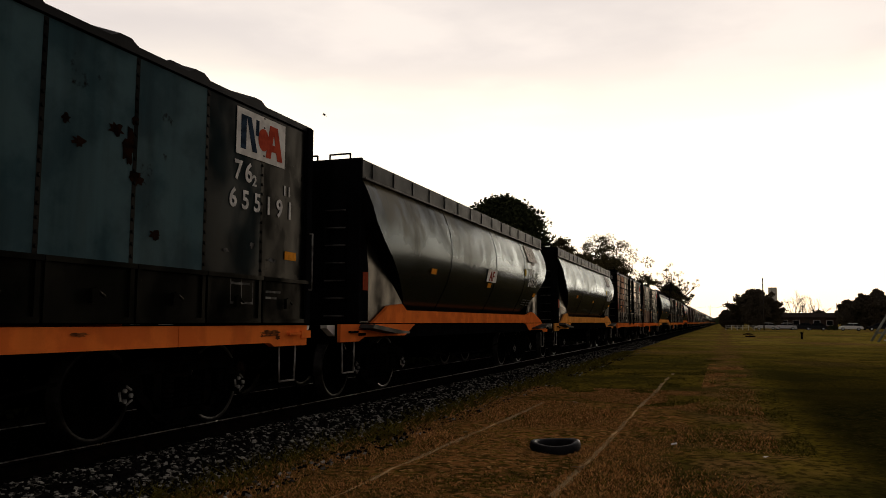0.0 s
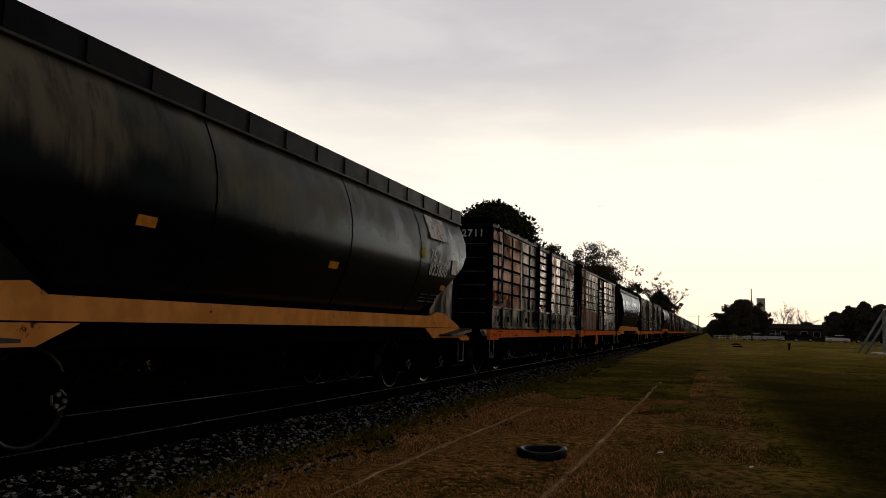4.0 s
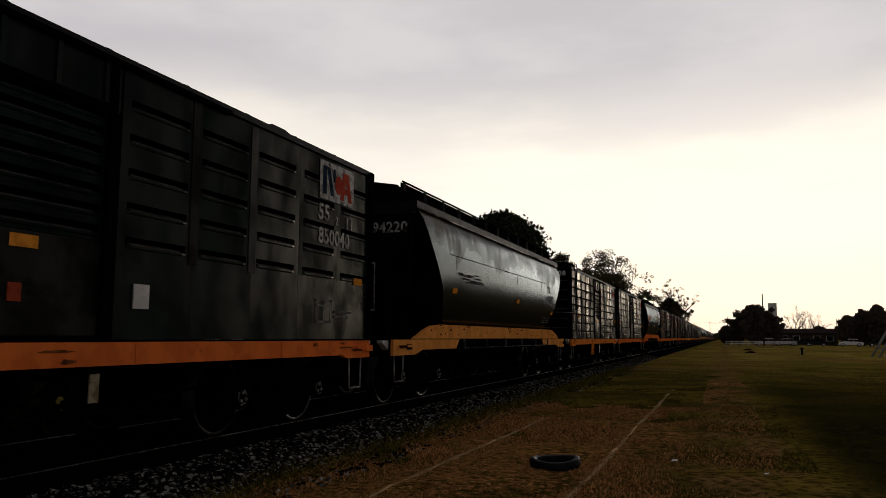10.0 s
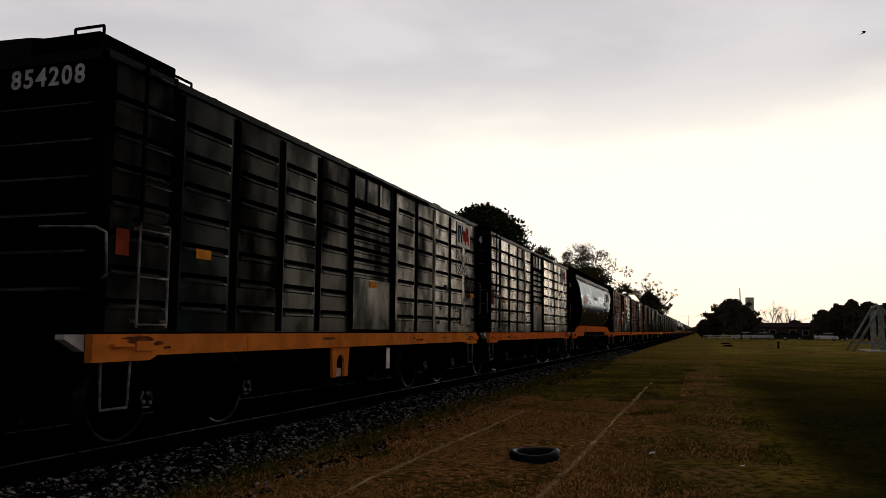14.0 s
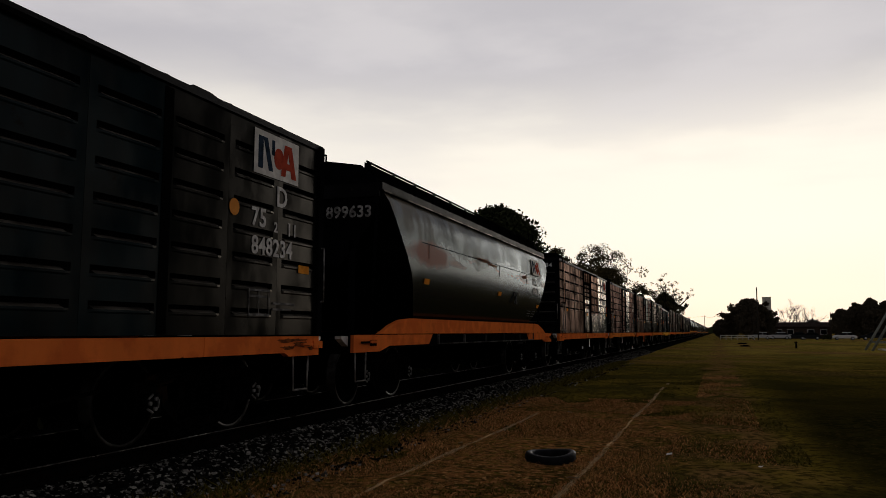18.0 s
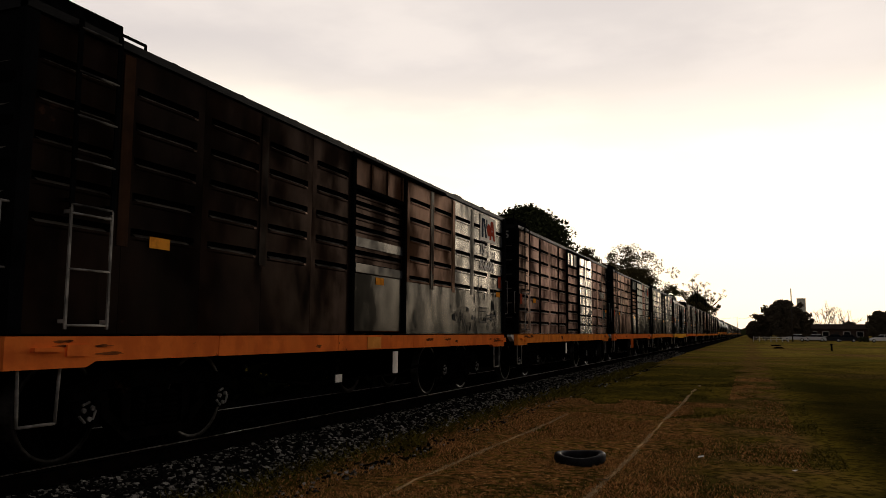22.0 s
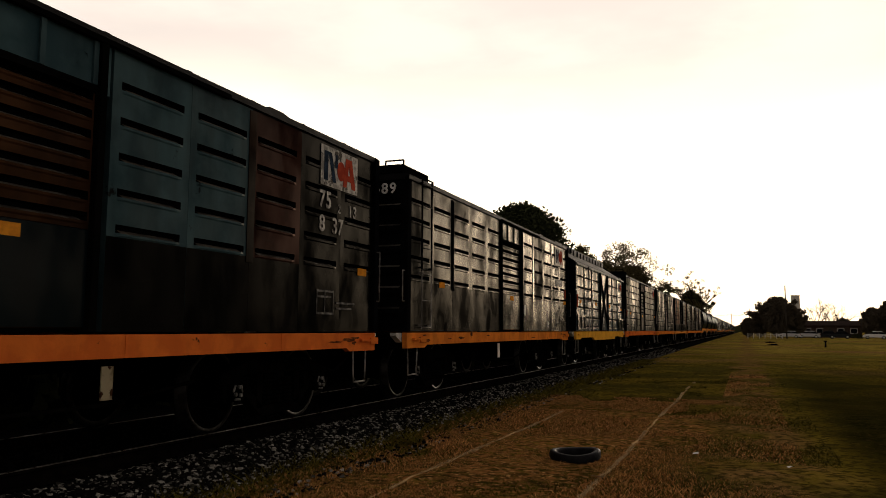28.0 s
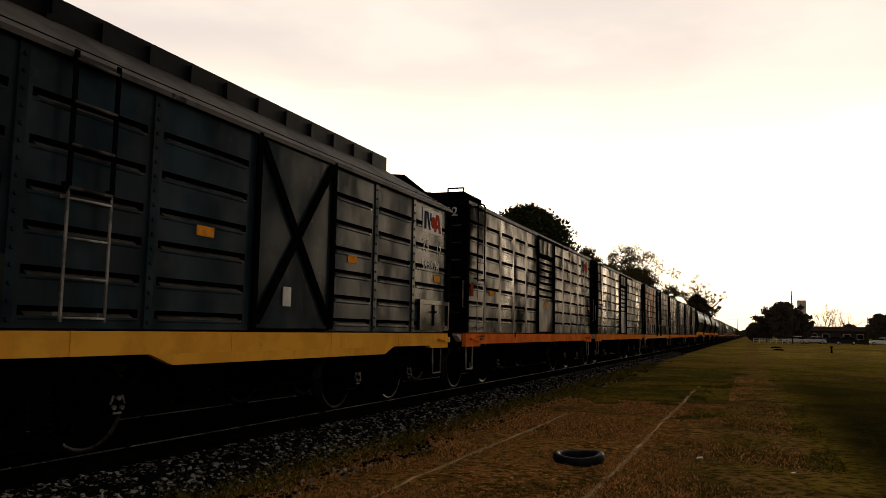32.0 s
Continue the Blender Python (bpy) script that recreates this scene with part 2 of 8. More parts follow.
RUST = (0.055, 0.024, 0.013)
SHEEN = dict(spec=0.10, sheen_var=0.8, rough_var=0.08, panel_var=0.35, bump=0.10, bump_scale=2.2, distance=0.03)
MATT = dict(spec=0.055, sheen_var=0.95, rough_var=0.10, panel_var=0.5, bump=0.12, bump_scale=2.6, distance=0.03)
SOOT = (0.0028, 0.0027, 0.0027)
PAINT = {
    "slate_blue": material("dark_slate_blue_paint", (0.0315, 0.0544, 0.0687), (0.0169, 0.0304, 0.0396), 0.24, spots=(0.060, 0.070, 0.074), spot_level=0.70, streak=0.30, streak_colour=SOOT, scale=1.4, spec=0.085, sheen_var=0.7, rough_var=0.1, panel_var=0.4, bump=0.12, bump_scale=3.0, distance=0.04),
    "purple_brown": material("purple_brown_paint", (0.0410, 0.0167, 0.0120), (0.0209, 0.0086, 0.0064), 0.4, spots=(0.120, 0.050, 0.032), spot_level=0.66, streak=0.4, streak_colour=SOOT, scale=1.5, spec=0.06, sheen_var=0.9, panel_var=0.25, bump=0.25, bump_scale=3.0, distance=0.03, film_tint=(1.0, 0.70, 0.61)),
    "pitch": material("glossy_pitch_black_paint", (0.0034, 0.0032, 0.0030), (0.0018, 0.0018, 0.0018), 0.25, spots=(0.020, 0.016, 0.013), spot_level=0.70, streak=0.3, streak_colour=SOOT, scale=1.5, spec=0.035, sheen_var=0.9, rough_var=0.1, panel_var=0.35, bump=0.12, bump_scale=4.0, distance=0.03),
    "deep_green": material("deep_green_paint", (0.0082, 0.0255, 0.0190), (0.0037, 0.0123, 0.0094), 0.25, spots=(0.038, 0.048, 0.042), spot_level=0.70, streak=0.4, streak_colour=SOOT, scale=1.6, spec=0.06, sheen_var=0.7, rough_var=0.1, panel_var=0.5, bump=0.12, bump_scale=3.5, distance=0.04),
    "blue_grey": material("blue_grey_paint", (0.0529, 0.0599, 0.0707), (0.0328, 0.0378, 0.0458), 0.24, spots=(0.075, 0.074, 0.072), spot_level=0.69, streak=0.25, streak_colour=SOOT, scale=1.4, **dict(SHEEN, spec=0.17)),
    "teal": material("teal_paint", (0.0536, 0.1045, 0.1173), (0.0281, 0.0638, 0.0765), 0.35, spots=(0.006, 0.006, 0.006), spot_level=0.63, streak=0.35, streak_colour=SOOT, scale=1.2, spec=0.075, sheen_var=0.6, bump=0.15, bump_scale=4.0, distance=0.03),
    "dark_teal": material("dark_teal_paint", (0.0059, 0.0158, 0.0196), (0.0035, 0.0092, 0.0118), 0.24, spots=(0.003, 0.003, 0.003), spot_level=0.63, streak=0.3, streak_colour=SOOT, scale=1.2, **SHEEN),
    "green_grey": material("green_grey_paint", (0.0171, 0.0269, 0.0235), (0.0090, 0.0149, 0.0130), 0.24, spots=(0.050, 0.055, 0.051), spot_level=0.70, streak=0.3, streak_colour=SOOT, scale=1.6, **SHEEN),
    "olive": material("olive_black_paint", (0.0070, 0.0073, 0.0046), (0.0029, 0.0031, 0.0022), 0.32, spots=(0.042, 0.043, 0.036), spot_level=0.665, streak=0.5, streak_colour=SOOT, scale=1.5, **MATT),
    "brown": material("rusty_brown_paint", (0.0627, 0.0276, 0.0121), (0.0314, 0.0141, 0.0063), 0.4, spots=(0.110, 0.044, 0.022), spot_level=0.64, streak=0.45, streak_colour=SOOT, scale=1.5, spec=0.06, sheen_var=0.9, panel_var=0.25, bump=0.25, bump_scale=3.0, distance=0.03, film_tint=(1.0, 0.68, 0.54)),
    "dark_brown": material("dark_brown_paint", (0.0153, 0.0078, 0.0049), (0.0068, 0.0038, 0.0025), 0.35, spots=(0.048, 0.022, 0.012), spot_level=0.66, streak=0.45, streak_colour=SOOT, scale=1.5, spec=0.05, sheen_var=0.9, panel_var=0.4, bump=0.12, bump_scale=5.0, distance=0.03, film_tint=(1.0, 0.72, 0.60)),
    "red_rust": material("rust_patched_paint", (0.0368, 0.0240, 0.0176), (0.0112, 0.0080, 0.0064), 0.32, spots=(0.085, 0.022, 0.011), spot_level=0.58, streak=0.45, streak_colour=SOOT, scale=1.8, **MATT),
    "light_grey": material("chalky_grey_paint", (0.0910, 0.0889, 0.0819), (0.0525, 0.0511, 0.0469), 0.36, spots=(0.012, 0.011, 0.011), spot_level=0.65, streak=0.4, streak_colour=SOOT, scale=1.9, **MATT),
    "grey": material("weathered_grey_paint", (0.0321, 0.0327, 0.0282), (0.0077, 0.0081, 0.0073), 0.32, spots=(0.090, 0.088, 0.081), spot_level=0.66, streak=0.55, streak_colour=SOOT, scale=2.0, **MATT),
    "black": material("sooty_black_paint", (0.0092, 0.0101, 0.0090), (0.0044, 0.0050, 0.0046), 0.24, spots=(0.055, 0.054, 0.051), spot_level=0.71, streak=0.3, streak_colour=SOOT, scale=1.7, **SHEEN),
    "soot": material("sooty_seam_paint", (0.0040, 0.0040, 0.0038), (0.0026, 0.0026, 0.0025), 0.7, scale=2.0),
    "end": material("end_wall_black_paint", (0.0046, 0.005, 0.006), (0.0022, 0.0022, 0.0026), 0.6, streak=0.3, scale=2.0),
    "roof": material("dark_roof_sheet", (0.009, 0.009, 0.0095), (0.0045, 0.0045, 0.005), 0.6, spots=(0.035, 0.024, 0.018), spot_level=0.64, scale=2.0, spec=0.05),
    "tan_roof": material("dusty_grey_roof_sheet", (0.085, 0.077, 0.066), (0.045, 0.041, 0.037), 0.6, spots=(0.02, 0.012, 0.008), spot_level=0.62, scale=1.6, spec=0.05),
}


def hopper_paint(name, lit_dust, lit_dust_low, edge, rust=None):
    """Glossy dark blue-black paint, paler on the shoulder of the shell: road dirt run down in tongues, and skylight put
    into the colour.
    edge: where the pale top ends, in height. rust: (y, z, half length, half height) of one bare rusty patch."""
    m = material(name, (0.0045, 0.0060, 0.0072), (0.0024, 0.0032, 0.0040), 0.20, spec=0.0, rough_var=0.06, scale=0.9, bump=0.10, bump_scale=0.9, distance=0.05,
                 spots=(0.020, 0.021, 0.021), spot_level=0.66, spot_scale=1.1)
    nt = m.node_tree
    N, L = nt.nodes, nt.links
    b = N["Principled BSDF"]
    coord = N.new("ShaderNodeTexCoord").outputs["Object"]
    sep = N.new("ShaderNodeSeparateXYZ")
    L.new(coord, sep.inputs[0])

    def m2(op, a, c, clamp=False):
        n = N.new("ShaderNodeMath")
        n.operation, n.use_clamp = op, clamp
        for i, v in enumerate((a, c)):
            if isinstance(v, (int, float)):
                n.inputs[i].default_value = v
            else:
                L.new(v, n.inputs[i])
        return n.outputs[0]

    def step(v, a, c):
        n = N.new("ShaderNodeMapRange")
        n.interpolation_type = "SMOOTHSTEP"
        n.inputs["From Min"].default_value, n.inputs["From Max"].default_value = a, c
        L.new(v, n.inputs["Value"])
        return n.outputs[0]

    def noise_of(stretch, detail, rough=0.55):
        mp = N.new("ShaderNodeMapping")
        mp.inputs["Scale"].default_value = stretch
        L.new(coord, mp.inputs[0])
        n = N.new("ShaderNodeTexNoise")
        n.inputs["Scale"].default_value, n.inputs["Detail"].default_value, n.inputs["Roughness"].default_value = 1.0, detail, rough
        L.new(mp.outputs[0], n.inputs["Vector"])
        return n.outputs[0]

    def mix(fac, a, c):
        n = N.new("ShaderNodeMix")
        n.data_type = "RGBA"
        for slot, v in ((0, fac), (6, a), (7, c)):
            if isinstance(v, tuple):
                n.inputs[slot].default_value = (*v, 1)
            else:
                L.new(v, n.inputs[slot])
        return n.outputs[2]

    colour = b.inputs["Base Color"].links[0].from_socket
    # pale by height: settled dirt and the lit upper side share one mask
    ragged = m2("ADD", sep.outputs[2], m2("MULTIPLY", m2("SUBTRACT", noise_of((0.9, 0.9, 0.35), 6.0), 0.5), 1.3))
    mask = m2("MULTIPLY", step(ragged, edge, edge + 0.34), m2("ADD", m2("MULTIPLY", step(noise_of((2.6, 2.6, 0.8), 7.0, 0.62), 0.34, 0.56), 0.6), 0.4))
    colour = mix(mask, colour, mix(step(noise_of((0.7, 0.7, 0.7), 4.0), 0.4, 0.6), lit_dust, lit_dust_low))
    # water tracks that run down from the top edge
    tracks = m2("MULTIPLY", step(noise_of((4.0, 4.0, 0.22), 5.0), 0.58, 0.70), 0.55)
    colour = mix(tracks, colour, (0.006, 0.006, 0.006))
    if rust:
        y0, z0, ry, rz = rust
        dy = m2("DIVIDE", m2("SUBTRACT", sep.outputs[1], y0), ry)
        dz = m2("DIVIDE", m2("SUBTRACT", sep.outputs[2], z0), rz)
        far = m2("ADD", m2("SQRT", m2("ADD", m2("MULTIPLY", dy, dy), m2("MULTIPLY", dz, dz)), 0.0), m2("MULTIPLY", m2("SUBTRACT", noise_of((1.6, 1.6, 1.6), 6.0, 0.62), 0.5), 1.4))
        spot = m2("SUBTRACT", 1.0, step(far, 0.45, 1.15))
        line = m2("MULTIPLY", step(noise_of((0.5, 0.5, 3.0), 6.0, 0.6), 0.50, 0.64), m2("MULTIPLY", step(sep.outputs[2], 2.36, 2.48), m2("SUBTRACT", 1.0, step(sep.outputs[2], 2.58, 2.74))))
        worn = m2("MAXIMUM", spot, m2("MULTIPLY", line, 0.75))
        colour = mix(worn, colour, (0.300, 0.075, 0.034))
        mask = m2("MAXIMUM", mask, worn)
    L.new(colour, b.inputs["Base Color"])
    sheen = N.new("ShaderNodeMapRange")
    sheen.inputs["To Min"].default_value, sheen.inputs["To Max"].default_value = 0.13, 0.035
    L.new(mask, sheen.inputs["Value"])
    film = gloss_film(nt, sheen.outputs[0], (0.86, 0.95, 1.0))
    L.new(b.inputs["Roughness"].links[0].from_socket, film.inputs["Roughness"])
    L.new(b.inputs["Normal"].links[0].from_socket, film.inputs["Normal"])
    return m


PAINT["hopper"] = hopper_paint("dusty_lit_blue_black_hopper_paint", (0.165, 0.143, 0.094), (0.085, 0.077, 0.055), 2.28)
PAINT["hopper_tan"] = hopper_paint("dusty_lit_teal_black_hopper_paint", (0.150, 0.120, 0.078), (0.060, 0.053, 0.040), 2.62)
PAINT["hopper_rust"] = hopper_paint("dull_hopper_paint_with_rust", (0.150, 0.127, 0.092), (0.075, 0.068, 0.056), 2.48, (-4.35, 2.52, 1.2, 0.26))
ORANGE = material("orange_sill_paint", (0.90, 0.215, 0.044), (0.76, 0.165, 0.036), 0.5, spots=(0.05, 0.022, 0.012), spot_level=0.645, spot_scale=4.0, streak=0.12, streak_colour=(0.08, 0.03, 0.015), scale=3.0)
AMBER = material("amber_sill_paint", (0.89, 0.270, 0.046), (0.74, 0.205, 0.037), 0.5, spots=(0.06, 0.025, 0.013), spot_level=0.64, spot_scale=4.0, streak=0.12, streak_colour=(0.10, 0.04, 0.018), scale=3.0)
YELLOW = material("yellow_sill_paint", (0.90, 0.37, 0.085), (0.78, 0.30, 0.066), 0.5, spots=(0.07, 0.03, 0.015), spot_level=0.62, spot_scale=5.0, streak=0.15, streak_colour=(0.16, 0.06, 0.02), scale=3.0)
BRIGHT_YELLOW = material("clean_yellow_sill_paint", (0.96, 0.47, 0.062), (0.86, 0.40, 0.052), 0.45, spots=(0.14, 0.06, 0.02), spot_level=0.66, spot_scale=5.0, streak=0.12, streak_colour=(0.2, 0.09, 0.03), scale=3.0)
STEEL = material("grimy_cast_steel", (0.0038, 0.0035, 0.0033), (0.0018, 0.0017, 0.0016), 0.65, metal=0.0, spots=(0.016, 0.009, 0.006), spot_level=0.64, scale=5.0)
TREAD = material("worn_wheel_steel", (0.030, 0.028, 0.026), (0.014, 0.013, 0.012), 0.45, metal=0.8, scale=8.0)
RAIL = material("polished_rail_head", (0.36, 0.345, 0.33), (0.22, 0.21, 0.20), 0.3, metal=1.0, scale=3.0, bump=0.05)
RAIL_SIDE = material("rusty_rail_web", (0.0055, 0.0042, 0.0036), (0.003, 0.0025, 0.0022), 0.8, scale=6.0)
TIMBER = material("old_sleeper_timber", (0.006, 0.0052, 0.0048), (0.0035, 0.003, 0.0028), 0.85, scale=5.0, bump=0.5, bump_scale=25.0)
IRON = material("dark_painted_iron", (0.0045, 0.0045, 0.005), (0.0026, 0.0026, 0.0028), 0.5, scale=6.0)
WHITE = material("dirty_white_paint", (0.80, 0.78, 0.73), (0.62, 0.60, 0.56), 0.6, spots=(0.16, 0.13, 0.11), spot_level=0.68, spot_scale=6.0, scale=5.0, spec=0.16, sheen_var=0.3)
STENCIL = material("worn_white_stencil", (0.74, 0.73, 0.70), (0.50, 0.49, 0.47), 0.65, scale=9.0, bump=0, spec=0.16, sheen_var=0.3)
RUNG = material("scuffed_iron_rung", (0.10, 0.096, 0.09), (0.03, 0.029, 0.028), 0.5, scale=4.0, bump=0)
# pale lips and black groove beds: sky light and shade painted as colour
LIT_LIP = material("lit_groove_lip", (0.065, 0.058, 0.048), (0.020, 0.018, 0.015), 0.34, spots=(0.012, 0.010, 0.008), spot_level=0.58, spot_scale=3.0, scale=3.0, bump=0, spec=0.16, sheen_var=0.6)
GROOVE_SHADE = material("groove_shade", (0.0026, 0.0025, 0.0025), (0.0018, 0.0017, 0.0017), 0.8, bump=0)
HOLE = material("dark_rust_hole", (0.020, 0.0095, 0.0055), (0.008, 0.005, 0.004), 0.8, scale=9.0)
STAIN = material("rust_stain", (0.24, 0.075, 0.024), (0.09, 0.032, 0.014), 0.8, scale=9.0)
STAIN_DARK = material("dark_red_rust", (0.10, 0.028, 0.014), (0.05, 0.017, 0.010), 0.8, scale=9.0)
BARE = material("bare_orange_primer", (0.36, 0.17, 0.10), (0.17, 0.075, 0.045), 0.6, spots=(0.02, 0.015, 0.012), spot_level=0.56, spot_scale=6.0, scale=6.0, bump=0)
CHALK = material("chalky_scuff", (0.14, 0.138, 0.13), (0.04, 0.04, 0.039), 0.6, spots=(0.008, 0.008, 0.008), spot_level=0.54, spot_scale=7.0, scale=7.0, bump=0)
WORN = material("half_gone_stencil", (0.52, 0.51, 0.48), (0.20, 0.195, 0.185), 0.65, spots=(0.012, 0.012, 0.012), spot_level=0.56, spot_scale=6.0, scale=9.0, bump=0, spec=0.16, sheen_var=0.3)
FAINT = material("faded_stencil", (0.24, 0.235, 0.22), (0.09, 0.088, 0.084), 0.65, scale=12.0, bump=0)
LOGO_BLUE = material("faded_navy_lettering", (0.035, 0.055, 0.085), (0.02, 0.03, 0.045), 0.6, scale=8.0, bump=0)
LOGO_RED = material("faded_red_lettering", (0.52, 0.085, 0.045), (0.40, 0.06, 0.035), 0.6, scale=8.0, bump=0)
REFLECT = material("amber_reflector_film", (0.90, 0.36, 0.045), (0.74, 0.27, 0.035), 0.4, scale=10.0, bump=0)
RED_PLATE = material("red_reflector_plate", (0.36, 0.065, 0.03), (0.26, 0.05, 0.025), 0.5, scale=10.0, bump=0)
SPOT = material("chrome_yellow_mark", (0.62, 0.44, 0.045), (0.45, 0.31, 0.04), 0.6, scale=10.0, bump=0)
AQUA = material("turquoise_spray_paint", (0.022, 0.13, 0.14), (0.015, 0.08, 0.09), 0.5, scale=9.0, bump=0)
SPRAY = material("black_spray_paint", (0.012, 0.012, 0.014), (0.02, 0.02, 0.022), 0.5, scale=9.0, bump=0)
TARP = material("black_tarpaulin", (0.011, 0.011, 0.012), (0.006, 0.006, 0.0065), 0.55, scale=3.0, bump=0.4, bump_scale=9.0, distance=0.03)
RUBBER = material("perished_tyre_rubber", (0.014, 0.014, 0.016), (0.008, 0.008, 0.009), 0.55, spec=0.06, spots=(0.05, 0.045, 0.035), spot_level=0.64, scale=8.0, bump=0.4, bump_scale=40)
OLD_WHITE = material("rusty_old_white_paint", (0.34, 0.29, 0.19), (0.16, 0.12, 0.07), 0.7, spots=(0.05, 0.022, 0.012), spot_level=0.55, spot_scale=9.0, scale=6.0)
# oily stones under the wagons, the train's shade put into their colour
OILY_SHADE_STONE = material("oily_shaded_ballast_stone", (0.014, 0.013, 0.012), (0.004, 0.0039, 0.0038), 0.8, bump=0.5, bump_scale=50)
STONE = material("grey_ballast_stone", (0.008, 0.0077, 0.0073), (0.56, 0.53, 0.47), 0.85, island=1.0, speck=(0.66, 1.15), bump=0.5, bump_scale=50)
BARK = material("tree_bark", (0.02, 0.016, 0.013), (0.011, 0.009, 0.0075), 0.9, scale=5.0, bump=0.6, bump_scale=20, distance=0.03)
LEAF = material("dark_green_leaves", (0.060, 0.068, 0.030), (0.022, 0.027, 0.014), 0.7, island=1.0, bump=0)
# screen leaves darkened: the black shade beneath the wagons is in their colour
LEAF_SHADE = material("shade_darkened_leaves", (0.034, 0.038, 0.018), (0.014, 0.016, 0.009), 0.8, island=1.0, bump=0)
# far leaves paler and browner: air haze is mixed into their colour
LEAF_HAZED = material("hazed_far_leaves", (0.120, 0.098, 0.070), (0.070, 0.058, 0.044), 0.8, island=1.0, bump=0)
LEAF_DRY = material("autumn_leaves", (0.12, 0.095, 0.042), (0.045, 0.040, 0.02), 0.7, island=1.0, bump=0)
GRASS = material("mown_grass_blades", (0.165, 0.132, 0.021), (0.050, 0.045, 0.009), 0.8, island=1.0, bump=0, spec=0.0)
STRAW = material("dry_grass_blades", (0.82, 0.43, 0.16), (0.15, 0.070, 0.025), 0.8, island=1.0, bump=0, spec=0.0)


# ---- mesh helpers ----
def box(bm, x0, x1, y0, y1, z0, z1, slot=0, bevel=0.0):
    vs = [bm.verts.new((x, y, z)) for z in (z0, z1) for y in (y0, y1) for x in (x0, x1)]
    faces = [bm.faces.new([vs[i] for i in f]) for f in ((0, 2, 3, 1), (4, 5, 7, 6), (0, 1, 5, 4), (2, 6, 7, 3), (0, 4, 6, 2), (1, 3, 7, 5))]
    for f in faces:
        f.material_index = slot
    if bevel:
        edges = list({e for f in faces for e in f.edges})
        got = bmesh.ops.bevel(bm, geom=edges, offset=bevel, segments=1, affect="EDGES", profile=0.5)
        for f in got["faces"]:
            f.material_index = slot
    return faces


def prism(bm, outline, x0, x1, slot=0):
    """An outline in y and z, drawn out from x0 to x1."""
    a = [bm.verts.new((x0, y, z)) for y, z in outline]
    b = [bm.verts.new((x1, y, z)) for y, z in outline]
    n = len(outline)
    fs = [bm.faces.new(a[::-1]), bm.faces.new(b)]
    fs += [bm.faces.new((a[i], a[(i + 1) % n], b[(i + 1) % n], b[i])) for i in range(n)]
    for f in fs:
        f.material_index = slot
    return fs


def rod(bm, a, b, r, n=8, r2=None, slot=0, caps=True):
    a, b = Vector(a), Vector(b)
    q = (b - a).to_track_quat("Z", "Y")
    r2 = r if r2 is None else r2
    ring = lambda p, rr: [bm.verts.new(p + q @ Vector((rr * math.cos(2 * math.pi * i / n), rr * math.sin(2 * math.pi * i / n), 0))) for i in range(n)]
    ra, rb = ring(a, r), ring(b, r2)
    for i in range(n):
        f = bm.faces.new((ra[i], ra[(i + 1) % n], rb[(i + 1) % n], rb[i]))
        f.smooth, f.material_index = n > 5, slot
    if caps:
        bm.faces.new(ra[::-1]).material_index = slot
        bm.faces.new(rb).material_index = slot


def bent_rod(bm, points, r, n=6, slot=0):
    for a, b in zip(points, points[1:]):
        rod(bm, a, b, r, n, slot=slot)


def spun(bm, profile, n=24, slot=0):
    """A profile of (x, radius), turned round the x axis."""
    rings = [[bm.verts.new((x, r * math.cos(2 * math.pi * i / n), r * math.sin(2 * math.pi * i / n))) for i in range(n)] for x, r in profile]
    for a, b in zip(rings, rings[1:]):
        for i in range(n):
            f = bm.faces.new((a[i], a[(i + 1) % n], b[(i + 1) % n], b[i]))
            f.smooth, f.material_index = True, slot
    for ring, flip in ((rings[0], False), (rings[-1], True)):
        if profile[0 if not flip else -1][1] > 0.001:
            f = bm.faces.new(ring[::-1] if not flip else ring)
            f.material_index = slot


def finish(bm, name):
    bmesh.ops.recalc_face_normals(bm, faces=bm.faces)
    me = bpy.data.meshes.new(name)
    bm.to_mesh(me)
    bm.free()
    return me


def as_list(materials):
    return materials if isinstance(materials, (list, tuple)) else [materials]


def part(name, shape, materials, parent=None, label="", at=None):
    """One mesh object under a thing or a part. shape: a bmesh, or a mesh that several parts share."""
    me = finish(shape, name) if isinstance(shape, bmesh.types.BMesh) else shape
    if not me.materials:
        for m in as_list(materials):
            me.materials.append(m)
    ob = new(name, me)
    if parent is not None:
        ob.parent = parent
    if at is not None:
        ob.matrix_basis = at
    return tagged(ob, label) if label else ob


SHARED = {}


def shared(key, make, materials):
    """A mesh built once and shared by alike parts."""
    if key not in SHARED:
        bm = bmesh.new()
        make(bm)
        me = finish(bm, key[0])
        for m in as_list(materials):
            me.materials.append(m)
        SHARED[key] = me
    return SHARED[key]


def text_mesh(text, size, mat, spread):
    key = ("lettering", text, size, mat.name, spread)
    if key not in SHARED:
        cu = bpy.data.curves.new("lettering", "FONT")
        cu.body, cu.size, cu.extrude, cu.space_character, cu.resolution_u, cu.offset = text, size, 0.002, spread, 3, size * 0.022
        tmp = bpy.data.objects.new("lettering", cu)
        me = bpy.data.meshes.new_from_object(tmp)
        bpy.data.objects.remove(tmp)
        me.materials.clear()
        me.materials.append(mat)
        SHARED[key] = me
    return SHARED[key]


